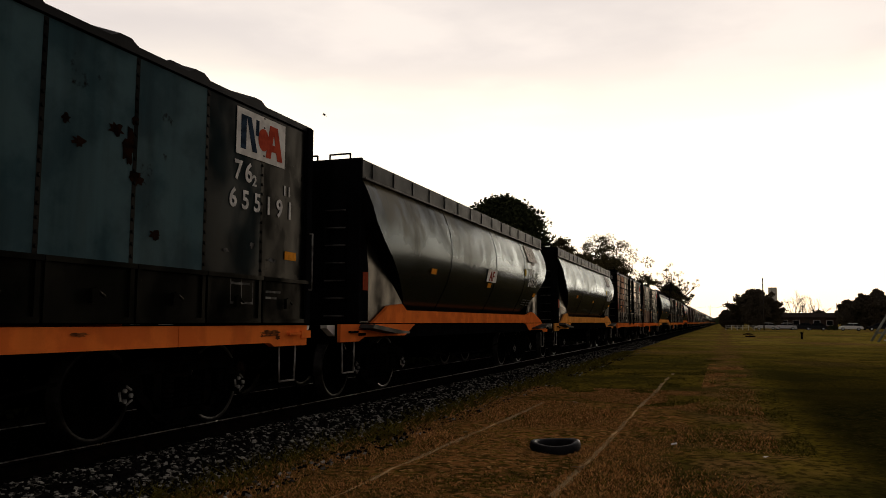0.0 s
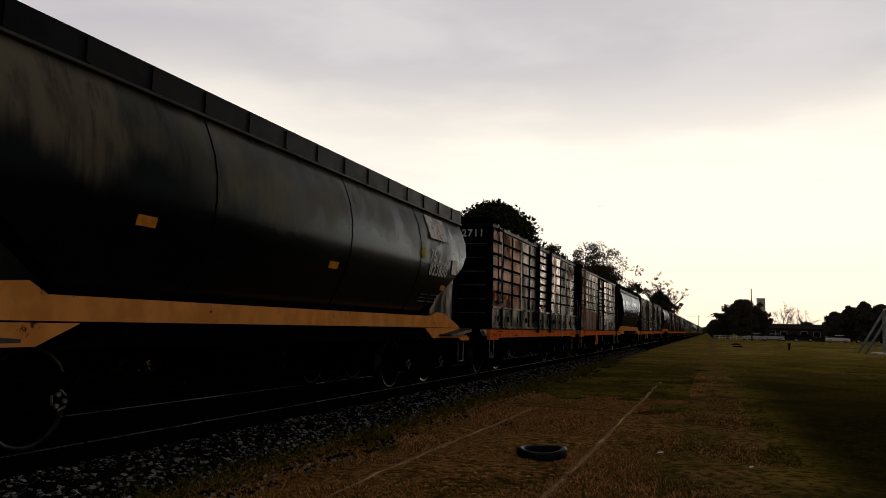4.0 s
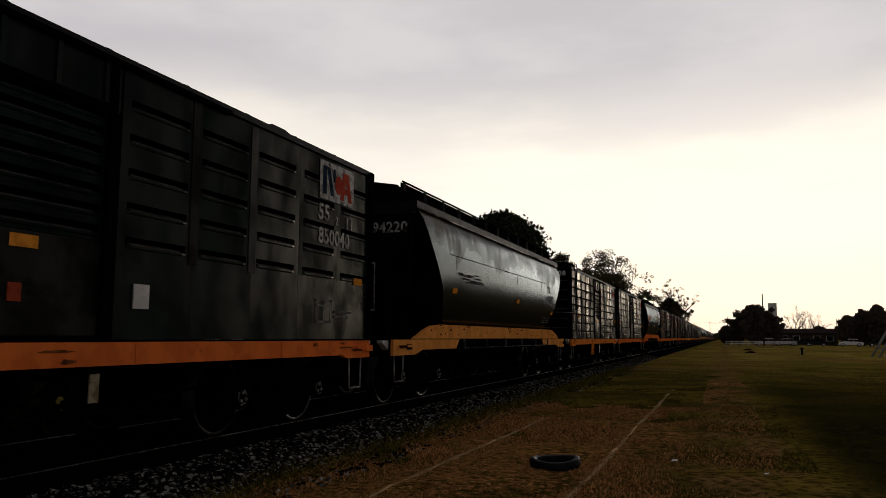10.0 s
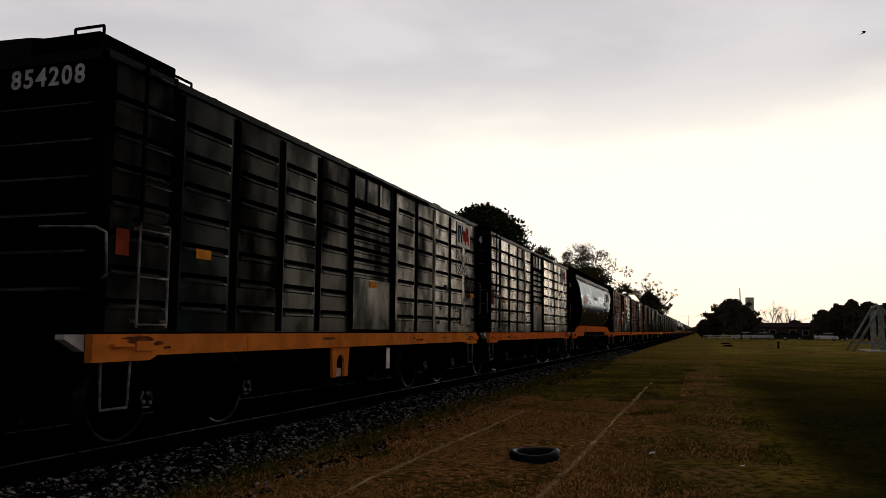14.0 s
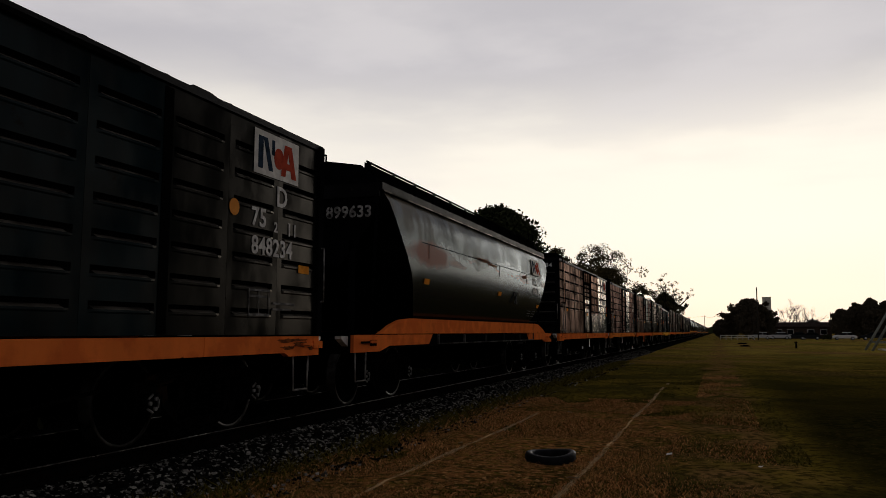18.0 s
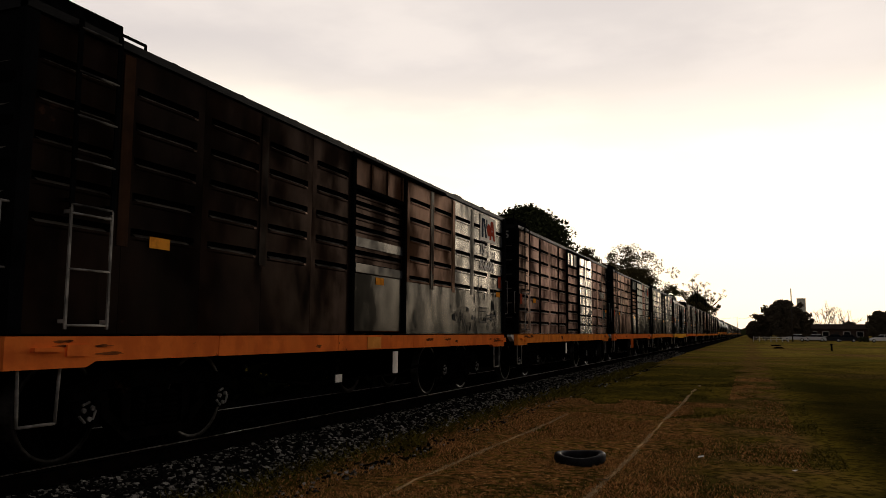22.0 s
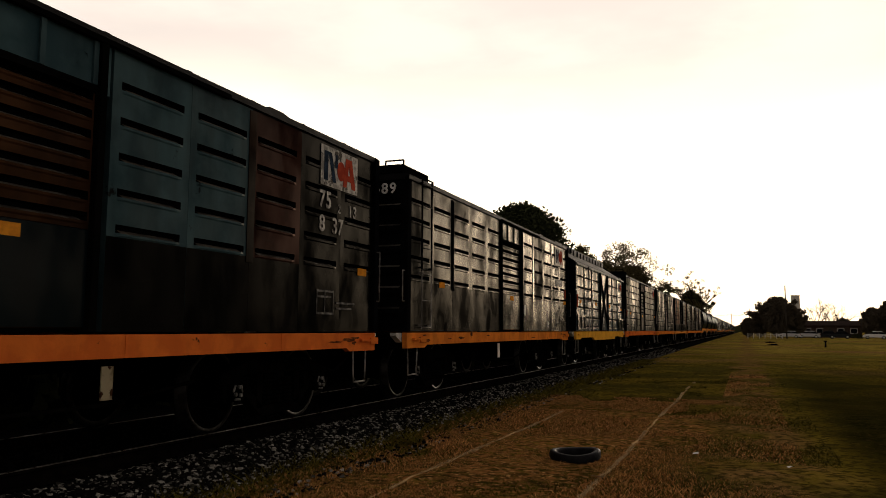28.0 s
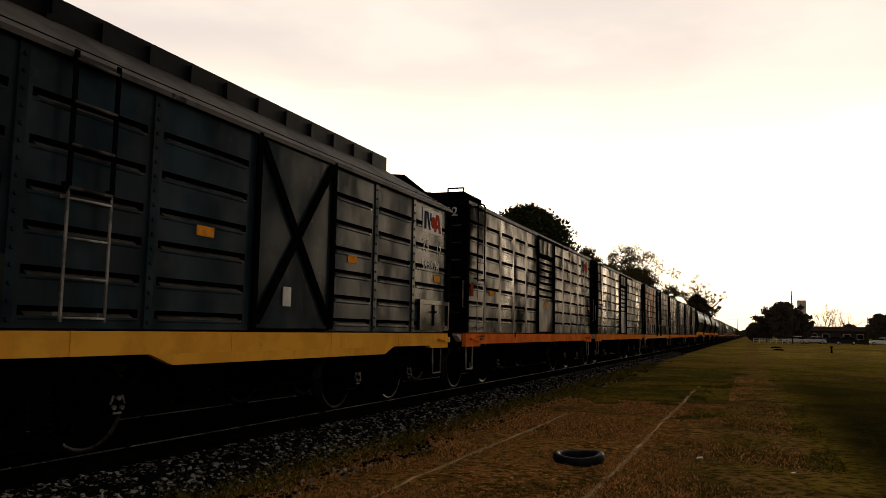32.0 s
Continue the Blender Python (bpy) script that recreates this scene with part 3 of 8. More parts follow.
def lettering(name, text, size, mat, parent, at, spread=1.0, label=""):
    """Painted characters in a row, each a part of its own."""
    for k, ch in enumerate(text):
        if ch == " ":
            continue
        one = text_mesh(ch, size, mat, spread)
        upto = text_mesh(text[:k + 1], size, mat, spread)
        shift = max(v.co.x for v in upto.vertices) - max(v.co.x for v in one.vertices)
        part("digit" if ch.isdigit() else "letter", one, mat, parent, label, at @ Matrix.Translation((shift, 0, 0)))


SIDE_TURN = (90, 0, 90)


def on_side(x, y, z):
    """A pose for flat lettering on the side that faces the field."""
    return pose(x, y, z, *SIDE_TURN)


# ---- running gear ----
RAIL_TOP = 0.335
TRACK_X = -6.41
WHEEL_R = 0.455


def make_wheelset(bm):
    rod(bm, (-1.02, 0, 0), (1.02, 0, 0), 0.075, 12)
    for s in (-1, 1):
        prof = [(0.70, 0.05), (0.71, 0.17), (0.745, 0.20), (0.76, 0.37), (0.735, 0.40), (0.735, 0.485), (0.765, 0.485), (0.775, WHEEL_R + 0.008), (0.865, WHEEL_R - 0.002),
                (0.865, 0.405), (0.80, 0.38), (0.79, 0.21), (0.84, 0.17), (0.85, 0.05)]
        ring = bmesh.new()
        spun(ring, [(s * x, r) for x, r in prof], 28)
        for f in ring.faces:
            c = f.calc_center_median()
            rr = math.hypot(c.y, c.z)
            f.material_index = 1 if rr > 0.415 else 0
        me = bpy.data.meshes.new("wheel_ring")
        ring.to_mesh(me)
        ring.free()
        bm.from_mesh(me)
        bpy.data.meshes.remove(me)
        # end cap of the roller bearing with its three bolts
        cap = bmesh.new()
        spun(cap, [(s * 1.02, 0.105), (s * 1.19, 0.105), (s * 1.215, 0.085), (s * 1.215, 0.001)], 18, 0)
        me = bpy.data.meshes.new("cap_ring")
        cap.to_mesh(me)
        cap.free()
        bm.from_mesh(me)
        bpy.data.meshes.remove(me)
        for k in range(3):
            a = 2 * math.pi * k / 3
            rod(bm, (s * 1.21, 0.055 * math.cos(a), 0.055 * math.sin(a)), (s * 1.24, 0.055 * math.cos(a), 0.055 * math.sin(a)), 0.022, 6, slot=2)
            rod(bm, (s * 1.212, 0.088 * math.cos(a + 0.6), 0.088 * math.sin(a + 0.6)), (s * 1.222, 0.088 * math.cos(a + 1.6), 0.088 * math.sin(a + 1.6)), 0.012, 5, slot=2)


def make_side_frame(bm):
    h = 0.06
    for s in (1,):
        # top chord, tension member, columns, pedestals
        prism(bm, [(-1.12, 0.58), (-0.62, 0.64), (0.62, 0.64), (1.12, 0.58), (1.12, 0.66), (0.62, 0.80), (-0.62, 0.80), (-1.12, 0.66)], -h, h)
        prism(bm, [(-0.70, 0.42), (-0.38, 0.17), (0.38, 0.17), (0.70, 0.42), (0.70, 0.53), (0.34, 0.27), (-0.34, 0.27), (-0.70, 0.53)], -h, h)
        for y in (-0.40, 0.40):
            box(bm, -h, h, y - 0.055, y + 0.055, 0.25, 0.66)
        for y in (-0.9, 0.9):
            box(bm, -0.075, 0.075, y - 0.17, y + 0.17, 0.545, 0.64, bevel=0.02)
            box(bm, -0.06, 0.06, y - 0.19, y - 0.125, 0.36, 0.6)
            box(bm, -0.06, 0.06, y + 0.125, y + 0.19, 0.36, 0.6)
        for y in (-0.68, 0.68):
            prism(bm, [(y - 0.1, 0.44), (y + 0.1, 0.44), (y + 0.06, 0.62), (y - 0.06, 0.62)], -h * 0.8, h * 0.8)


def make_spring(bm):
    prof = [(0.27, 0.001), (0.27, 0.06)]
    for k in range(6):
        z = 0.285 + k * 0.05
        prof += [(z, 0.06), (z, 0.085), (z + 0.028, 0.085), (z + 0.028, 0.06)]
    spun(bm, prof + [(0.58, 0.06), (0.58, 0.001)], 10)
    for v in bm.verts:
        v.co = Vector((v.co.y, v.co.z, v.co.x))


def make_bolster(bm):
    box(bm, -1.12, 1.12, -0.2, 0.2, 0.55, 0.74, bevel=0.03)
    box(bm, -0.3, 0.3, -0.28, 0.28, 0.72, 0.82, bevel=0.02)
    for y in (-0.62, 0.62):
        box(bm, -0.85, 0.85, y - 0.05, y + 0.05, 0.30, 0.38)


WHEELSETS = []


def add_bogie(wagon, y):
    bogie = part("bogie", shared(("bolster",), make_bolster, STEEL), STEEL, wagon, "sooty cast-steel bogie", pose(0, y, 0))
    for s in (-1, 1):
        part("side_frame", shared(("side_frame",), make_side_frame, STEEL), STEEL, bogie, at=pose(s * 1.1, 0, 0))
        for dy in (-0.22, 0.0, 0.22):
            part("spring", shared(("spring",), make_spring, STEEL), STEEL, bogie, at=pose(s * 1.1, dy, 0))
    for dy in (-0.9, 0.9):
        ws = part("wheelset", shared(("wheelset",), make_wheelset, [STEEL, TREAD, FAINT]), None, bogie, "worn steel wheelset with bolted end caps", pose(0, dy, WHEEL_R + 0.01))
        WHEELSETS.append((ws, dy))


def make_coupler(bm):
    box(bm, -0.09, 0.09, -0.1, 0.5, 0.70, 0.90, bevel=0.02)
    prism(bm, [(0.45, 0.66), (0.68, 0.66), (0.74, 0.72), (0.74, 0.90), (0.66, 0.96), (0.45, 0.96)], -0.16, 0.10)
    box(bm, 0.10, 0.2, 0.5, 0.64, 0.68, 0.94, bevel=0.02)
    bent_rod(bm, [(-0.4, 0.0, 0.75), (-0.4, 0.2, 0.62), (-0.42, 0.5, 0.5), (-0.4, 0.72, 0.55)], 0.028)


def make_step(bm):
    """A stirrup step of bent bar that hangs under the sill."""
    bent_rod(bm, [(0, -0.19, 0), (0, -0.17, -0.42), (0, 0.17, -0.42), (0, 0.19, 0)], 0.013)


def make_handrail(height):
    def make(bm):
        bent_rod(bm, [(0, 0, 0), (0.09, 0, 0.0), (0.09, 0, height), (0, 0, height)], 0.012)
    return make


PALE_IRON = material("scuffed_pale_iron", (0.34, 0.325, 0.30), (0.14, 0.135, 0.125), 0.5, scale=4.0, bump=0)


def add_ladder(wagon, at, height, rungs, width=0.5, rail_mat=None, rung_mat=None, r=0.014, bar=0.022):
    """A ladder with two flat side rails on stand-off brackets and round rungs."""
    def rail(bm):
        prism(bm, [(-bar, 0), (bar, 0), (bar, height), (-bar, height)], 0.055, 0.07)
        for z in (0.06, height - 0.06):
            box(bm, 0.0, 0.06, -0.015, 0.015, z - 0.015, z + 0.015)
    me = shared(("ladder_rail", height, rail_mat.name, bar), rail, rail_mat)
    ladder = part("ladder", me, None, wagon, at=at)
    part("side_rail", me, None, ladder, at=pose(0, width, 0))
    me = shared(("rung", width, rung_mat.name, r), lambda bm: rod(bm, (0.0625, 0.0, 0), (0.0625, width, 0), r, 6), rung_mat)
    for k in range(rungs):
        part("rung", me, None, ladder, at=pose(0, 0, 0.03 + k * (height - 0.1) / (rungs - 1)))


def make_loop(width, height):
    def make(bm):
        bent_rod(bm, [(0, 0, 0), (0, 0, height), (0, width, height), (0, width, 0)], 0.014)
    return make


def frame_gear(wagon, length, sill_mat, label, drop=True, shallow=False):
    """The underframe that every wagon has: sills, headstocks, bogies, couplers, steps and brake rigging."""
    h = length / 2

    def sill(bm):
        prism(bm, [(-h, 0.86), (-h + 0.75, 0.86), (-h + 0.85, 0.905), (h - 0.85, 0.905), (h - 0.75, 0.86), (h, 0.86), (h, 1.105), (-h, 1.105)], -0.04, 0.04)
        for y in (-h + 0.35, h - 0.35):
            box(bm, 0.04, 0.085, y - 0.13, y + 0.13, 0.99, 1.02)
            box(bm, 0.04, 0.06, y + 0.19, y + 0.42, 0.95, 1.04)
        for k in range(1, 5):
            y = -h + length * k / 5
            box(bm, 0.0385, 0.0445, y - 0.012, y + 0.012, 0.905, 1.105)

    for s in (1, -1):
        me = shared(("side_sill", round(length, 2), sill_mat.name), sill, sill_mat)
        part("side_sill", me, sill_mat, wagon, label, pose(s * 1.44, 0, 0, 0, 0, 0 if s > 0 else 180))

    def headstock(bm):
        box(bm, -1.38, 1.38, -0.05, 0.0, 0.84, 1.10, bevel=0.008)
        for s in (-1, 1):
            prism(bm, [(0.0, 0.95), (0.22, 1.06), (0.22, 1.10), (0.0, 1.10)], s * 1.34 - 0.05, s * 1.34 + 0.05, 1)

    for s in (1, -1):
        part("headstock", shared(("headstock", sill_mat.name), headstock, [STEEL, WHITE]), STEEL, wagon, at=pose(0, s * h, 0, 0, 0, 0 if s > 0 else 180))
        part("coupler", shared(("coupler",), make_coupler, STEEL), STEEL, wagon, at=pose(0, s * (h - 0.1), 0, 0, 0, 0 if s > 0 else 180))
        for x in (1.42, -1.42):
            part("stirrup_step", shared(("stirrup_step",), make_step, PALE_IRON), None, wagon, at=pose(x, s * (h - 0.36), 0.86))

    def centre_frame(bm):
        box(bm, -0.22, 0.22, -h, h, 0.72, 1.09)

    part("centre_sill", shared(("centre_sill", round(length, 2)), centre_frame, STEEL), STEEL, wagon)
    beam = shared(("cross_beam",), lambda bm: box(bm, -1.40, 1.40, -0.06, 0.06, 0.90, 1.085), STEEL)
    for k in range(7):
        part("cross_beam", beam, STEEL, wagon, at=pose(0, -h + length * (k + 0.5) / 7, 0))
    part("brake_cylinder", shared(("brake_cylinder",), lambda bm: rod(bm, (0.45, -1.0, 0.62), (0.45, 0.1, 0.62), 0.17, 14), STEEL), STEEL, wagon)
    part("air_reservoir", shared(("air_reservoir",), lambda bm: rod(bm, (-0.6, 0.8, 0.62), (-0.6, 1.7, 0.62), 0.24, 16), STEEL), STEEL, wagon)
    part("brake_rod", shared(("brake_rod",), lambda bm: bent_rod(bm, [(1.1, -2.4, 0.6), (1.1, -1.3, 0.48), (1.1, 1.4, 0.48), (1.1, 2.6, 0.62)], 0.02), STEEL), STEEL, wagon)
    for s in (-1, 1):
        add_bogie(wagon, s * (h - 1.95))


# ---- wagon skins ----
def rib_panel(width, z0, z1, ribs, depth=0.045, margin=0.10, low_slot=0):
    """Pressed side sheet with horizontal grooves that run out at their ends."""
    def make(bm):
        ys = [0.0, margin, margin + 0.06, width - margin - 0.06, width - margin, width]
        zs = [z0]
        lows = [0]
        for r in ribs:
            zs += [r - 0.085, r - 0.07, r - 0.05, r - 0.02, r + 0.012, r + 0.022]
            lows += [0, 0.007, 0.006, -depth, -depth, 0]
        zs.append(z1)
        lows.append(0)
        grid = [[bm.verts.new((low if 2 <= i <= 3 else 0.0, y, z)) for i, y in enumerate(ys)] for z, low in zip(zs, lows)]
        for j, (a, b) in enumerate(zip(grid, grid[1:])):
            for i in range(5):
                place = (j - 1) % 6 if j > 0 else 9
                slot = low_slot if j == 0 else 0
                # slot 2 paints the lip's sky light, slot 3 the shade in the groove
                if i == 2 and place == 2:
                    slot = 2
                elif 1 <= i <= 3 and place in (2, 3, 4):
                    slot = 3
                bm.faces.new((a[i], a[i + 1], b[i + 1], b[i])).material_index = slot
        ring = grid[0] + [r[-1] for r in grid[1:]] + grid[-1][-2::-1] + [r[0] for r in grid[-2:0:-1]]
        back = [bm.verts.new((-0.06, v.co.y, v.co.z)) for v in ring]
        n = len(ring)
        for i in range(n):
            bm.faces.new((ring[i], back[i], back[(i + 1) % n], ring[(i + 1) % n]))
    return make


def roof_mesh(length, half, eave, rise, bumps=False, overhang=0.03):
    def make(bm):
        h = length / 2
        pts = [(half + overhang, eave - 0.05), (half + overhang, eave + 0.02), (half * 0.8, eave + rise * 0.55), (half * 0.4, eave + rise * 0.92), (0, eave + rise)]
        outline = pts + [(-x, z) for x, z in pts[-2::-1]]
        a = [bm.verts.new((x, -h, z)) for x, z in outline]
        b = [bm.verts.new((x, h, z)) for x, z in outline]
        for i in range(len(outline) - 1):
            bm.faces.new((a[i], b[i], b[i + 1], a[i + 1]))
        bm.faces.new(a)
        bm.faces.new(b[::-1])
        bm.faces.new((a[0], a[-1], b[-1], b[0]))
        k = 0
        y = -h + 0.55
        while y < h - 0.3:
            w = 0.05 if not bumps else 0.17
            up = 0.006 if not bumps else 0.05
            for i in range(len(outline) - 3):
                (x0, z0), (x1, z1) = outline[i + 1], outline[i + 2]
                v = [bm.verts.new(p) for p in ((x0, y - w, z0), (x0, y - w * 0.4, z0 + up), (x0, y + w * 0.4, z0 + up), (x0, y + w, z0), (x1, y - w, z1), (x1, y - w * 0.4, z1 + up), (x1, y + w * 0.4, z1 + up), (x1, y + w, z1))]
                for q in ((0, 1, 5, 4), (1, 2, 6, 5), (2, 3, 7, 6)):
                    bm.faces.new([v[j] for j in q])
                if i == 0:
                    bm.faces.new(v[0:4])
                if i == len(outline) - 4:
                    bm.faces.new(v[7:3:-1])
            y += 1.05
            k += 1
    return make


def end_wall(half, z0, z1, rise, ribs):
    """Corrugated end: a sheet with horizontal pressings, gabled on top. It faces -y."""
    def make(bm):
        zs = [z0]
        off = [0]
        for r in ribs:
            zs += [r - 0.11, r - 0.04, r + 0.03, r + 0.06]
            off += [0, -0.05, -0.05, 0]
        zs.append(z1)
        off.append(0)
        xs = [-half, -half + 0.12, half - 0.12, half]
        grid = [[bm.verts.new((x, o if 0 < i < 3 else 0.0, z)) for i, x in enumerate(xs)] for z, o in zip(zs, off)]
        for j, (a, b) in enumerate(zip(grid, grid[1:])):
            for i in range(3):
                # slot 1 paints sky light along the top of each pressing
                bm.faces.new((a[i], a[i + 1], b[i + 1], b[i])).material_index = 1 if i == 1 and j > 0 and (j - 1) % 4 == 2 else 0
        top = [bm.verts.new((x, 0, z1 + rise * k)) for x, k in ((half * 0.4, 0.92), (0, 1.0), (-half * 0.4, 0.92))]
        bm.faces.new([grid[-1][0], grid[-1][1], grid[-1][2], grid[-1][3]] + top)
        for s in (-1, 1):
            box(bm, s * half - 0.05, s * half + 0.02, -0.02, 0.1, z0, z1)
    return make


def rivet_post(height, width=0.09, proud=0.02, step=0.13):
    def make(bm):
        box(bm, 0, proud, -width / 2, width / 2, 0, height)
        z = 0.06
        while z < height - 0.03:
            rod(bm, (proud, 0, z), (proud + 0.014, 0, z), 0.02, 6, r2=0.012)
            z += step
    return make


def navy_mark(bm):
    prism(bm, [(0.08, 0.07), (0.18, 0.07), (0.18, 0.45), (0.08, 0.45)], 0.004, 0.008)
    prism(bm, [(0.18, 0.45), (0.27, 0.45), (0.40, 0.07), (0.31, 0.07)], 0.004, 0.008)
    prism(bm, [(0.37, 0.27), (0.43, 0.27), (0.43, 0.45), (0.37, 0.45)], 0.004, 0.008)


def red_mark(bm):
    n = 14
    prism(bm, [(0.53 + 0.11 * math.cos(2 * math.pi * i / n), 0.25 + 0.13 * math.sin(2 * math.pi * i / n)) for i in range(n)], 0.004, 0.008)
    prism(bm, [(0.58, 0.06), (0.68, 0.06), (0.76, 0.45), (0.66, 0.45)], 0.004, 0.0085)
    prism(bm, [(0.72, 0.45), (0.82, 0.45), (0.94, 0.06), (0.83, 0.06)], 0.004, 0.0087)
    prism(bm, [(0.66, 0.15), (0.86, 0.15), (0.84, 0.23), (0.68, 0.23)], 0.004, 0.0089)


def shrunk(bm, make, wide, high, shift):
    make(bm)
    for v in bm.verts:
        v.co.y, v.co.z = v.co.y * wide, v.co.z * high + shift


def decals(wagon, x, right, number, code, ends=None, logo=True, worn=False, bars=True, dee=False, h=0.0, end_y=None, half=1.45, tail="11"):
    """Markings on the side that faces the field, by the trailing end, and the number on the leading end wall."""
    mark = WORN if worn else STENCIL
    if logo:
        me = shared(("marking_panel", worn), lambda bm: box(bm, 0, 0.004, 0, 1.0, 0, 0.52), WORN if worn else WHITE)
        panel = part("marking_panel", me, WHITE, wagon, "weathered white painted panel with navy and red shapes", pose(x, right - 1.62, 2.98 + h))

        part("navy_shape", shared(("navy_shape",), navy_mark, LOGO_BLUE), LOGO_BLUE, panel)
        part("red_shape", shared(("red_shape",), red_mark, LOGO_RED), LOGO_RED, panel)
    if dee:
        lettering("lettering", "D", 0.34, mark, wagon, on_side(x, right - 1.12, 2.66 + h))
    cz = (2.37 if dee else 2.70) + h
    lettering("lettering", code.split()[0], 0.30, mark, wagon, on_side(x, right - 1.64, cz), 1.1 if number != "655191" else 1.35)
    lettering("lettering", code.split()[1], 0.17, mark, wagon, on_side(x, right - (1.16 if number != "655191" else 1.29), cz - 0.03))
    lettering("lettering", tail, 0.22 if number != "655191" else 0.17, mark, wagon, on_side(x, right - (0.86 if number != "655191" else 0.64), (2.33 if dee else 2.66) + h), 1.2)
    lettering("lettering", number, 0.29, mark, wagon, on_side(x, right - (1.63 if number != "655191" else 1.72), (2.05 if dee else 2.39) + h), 1.05 if number != "655191" else 1.62)
    if dee:
        part("yellow_spot", shared(("yellow_spot",), lambda bm: rod(bm, (0, 0, 0), (0.004, 0, 0), 0.095, 14), YELLOW), None, wagon, "round yellow paint mark", pose(x, right - 1.98, 2.52))
    if bars:
        def lines(bm):
            for k, (y, w) in enumerate(((0, 0.42), (0, 0.36), (0.5, 0.5), (0.5, 0.42), (0, 0.42))):
                z = -0.07 * k
                box(bm, 0, 0.004, y, y + w, z, z + 0.025)
            for y in (0, 0.2, 0.42):
                box(bm, 0, 0.0045, y - 0.006, y + 0.006, -0.28, 0.03)
        tagged(part("data_panel", shared(("data_lines",), lines, FAINT), FAINT, wagon, "faint white data lines", pose(x, right - 1.65, 1.62 + h)), kind="stuff")
    if ends:
        lettering("lettering", ends, 0.20 if ends == "856484" else 0.24, FAINT if ends == "856765" else STENCIL, wagon, pose(half - (0.88 if ends == "856484" else 0.99), end_y, 3.32, 90, 0, 0), 1.2)


def reflector(wagon, x, y, z, mat=None, w=0.26, t=0.1):
    mat = mat or REFLECT
    me = shared(("reflector", mat.name, w, t), lambda bm: box(bm, 0, 0.006, -w / 2, w / 2, -t / 2, t / 2), mat)
    part("reflector", me, mat, wagon, "amber reflective strip" if mat is REFLECT else "dull red plate", pose(x, y, z))


def plate(wagon, x, y, z, w, t, mat=None, label="dirty white plate"):
    mat = mat or WHITE
    me = shared(("plate", mat.name, w, t), lambda bm: box(bm, 0, 0.012, -w / 2, w / 2, -t, 0), mat)
    part("plate", me, mat, wagon, label, pose(x, y, z))


FULL_RIBS = [1.40, 1.70, 2.01, 2.32, 2.63, 2.94, 3.25]
TOP_RIBS = FULL_RIBS[2:]
EAVE = 3.60
HALF = 1.47


def new_wagon(name, label, category, left, right):
    w = new(name)
    w.empty_display_size = 0.5
    tagged(w, label, category, "goods train")
    WAGONS.append((w, (left + right) / 2))
    return w


def roof_fittings(wagon, length, tarp=False):
    h = length / 2

    def platform(bm):
        box(bm, 0.62, 1.40, -h - 0.02, -h + 1.05, EAVE + 0.05, EAVE + 0.19, bevel=0.01)
        box(bm, 0.2, 0.55, -h + 0.1, h - 0.1, EAVE + 0.19, EAVE + 0.22)
    part("roof_walk", shared(("roof_walk", round(length, 2)), platform, IRON), IRON, wagon)
    part("grab_loop", shared(("grab_loop", 0.32), make_loop(0.32, 0.085), IRON), IRON, wagon, at=pose(1.05, -h + 0.06, EAVE + 0.185, 0, 0, -90))
    part("grab_loop", shared(("grab_loop", 0.34), make_loop(0.34, 0.1), IRON), IRON, wagon, at=pose(1.36, -h + 1.02, EAVE + 0.03))

    def wedge(bm):
        prism(bm, [(0, 0), (0.15, 0.14), (0.45, 0.14), (1.25, 0.0)], -0.3, 0.3)
    part("roof_hatch", shared(("roof_hatch",), wedge, PAINT["roof"]), None, wagon, at=pose(0.95, h - 2.6, EAVE + 0.03))
    if tarp:
        def hump(bm):
            bmesh.ops.create_cube(bm, size=1.0)
            bmesh.ops.subdivide_edges(bm, edges=bm.edges[:], cuts=3, use_grid_fill=True)
            for v in bm.verts:
                c = v.co
                r = max(abs(c.x), abs(c.y)) * 2
                v.co = Vector((c.x * 2.1, c.y * 0.6, (c.z + 0.5) * (0.50 - 0.06 * r ** 6 + 0.03 * math.sin(c.x * 7)) + 0.02 * math.sin(c.x * 9 + c.y * 5)))
                if v.co.z > 0.2:
                    v.co.x *= 0.96
                    v.co.y *= 0.94
            for f in bm.faces:
                f.smooth = True
        part("roof_cover", shared(("roof_cover",), hump, TARP), TARP, wagon, "bulging black tarpaulin cover", pose(-0.38, -h + 0.30, EAVE + 0.04))


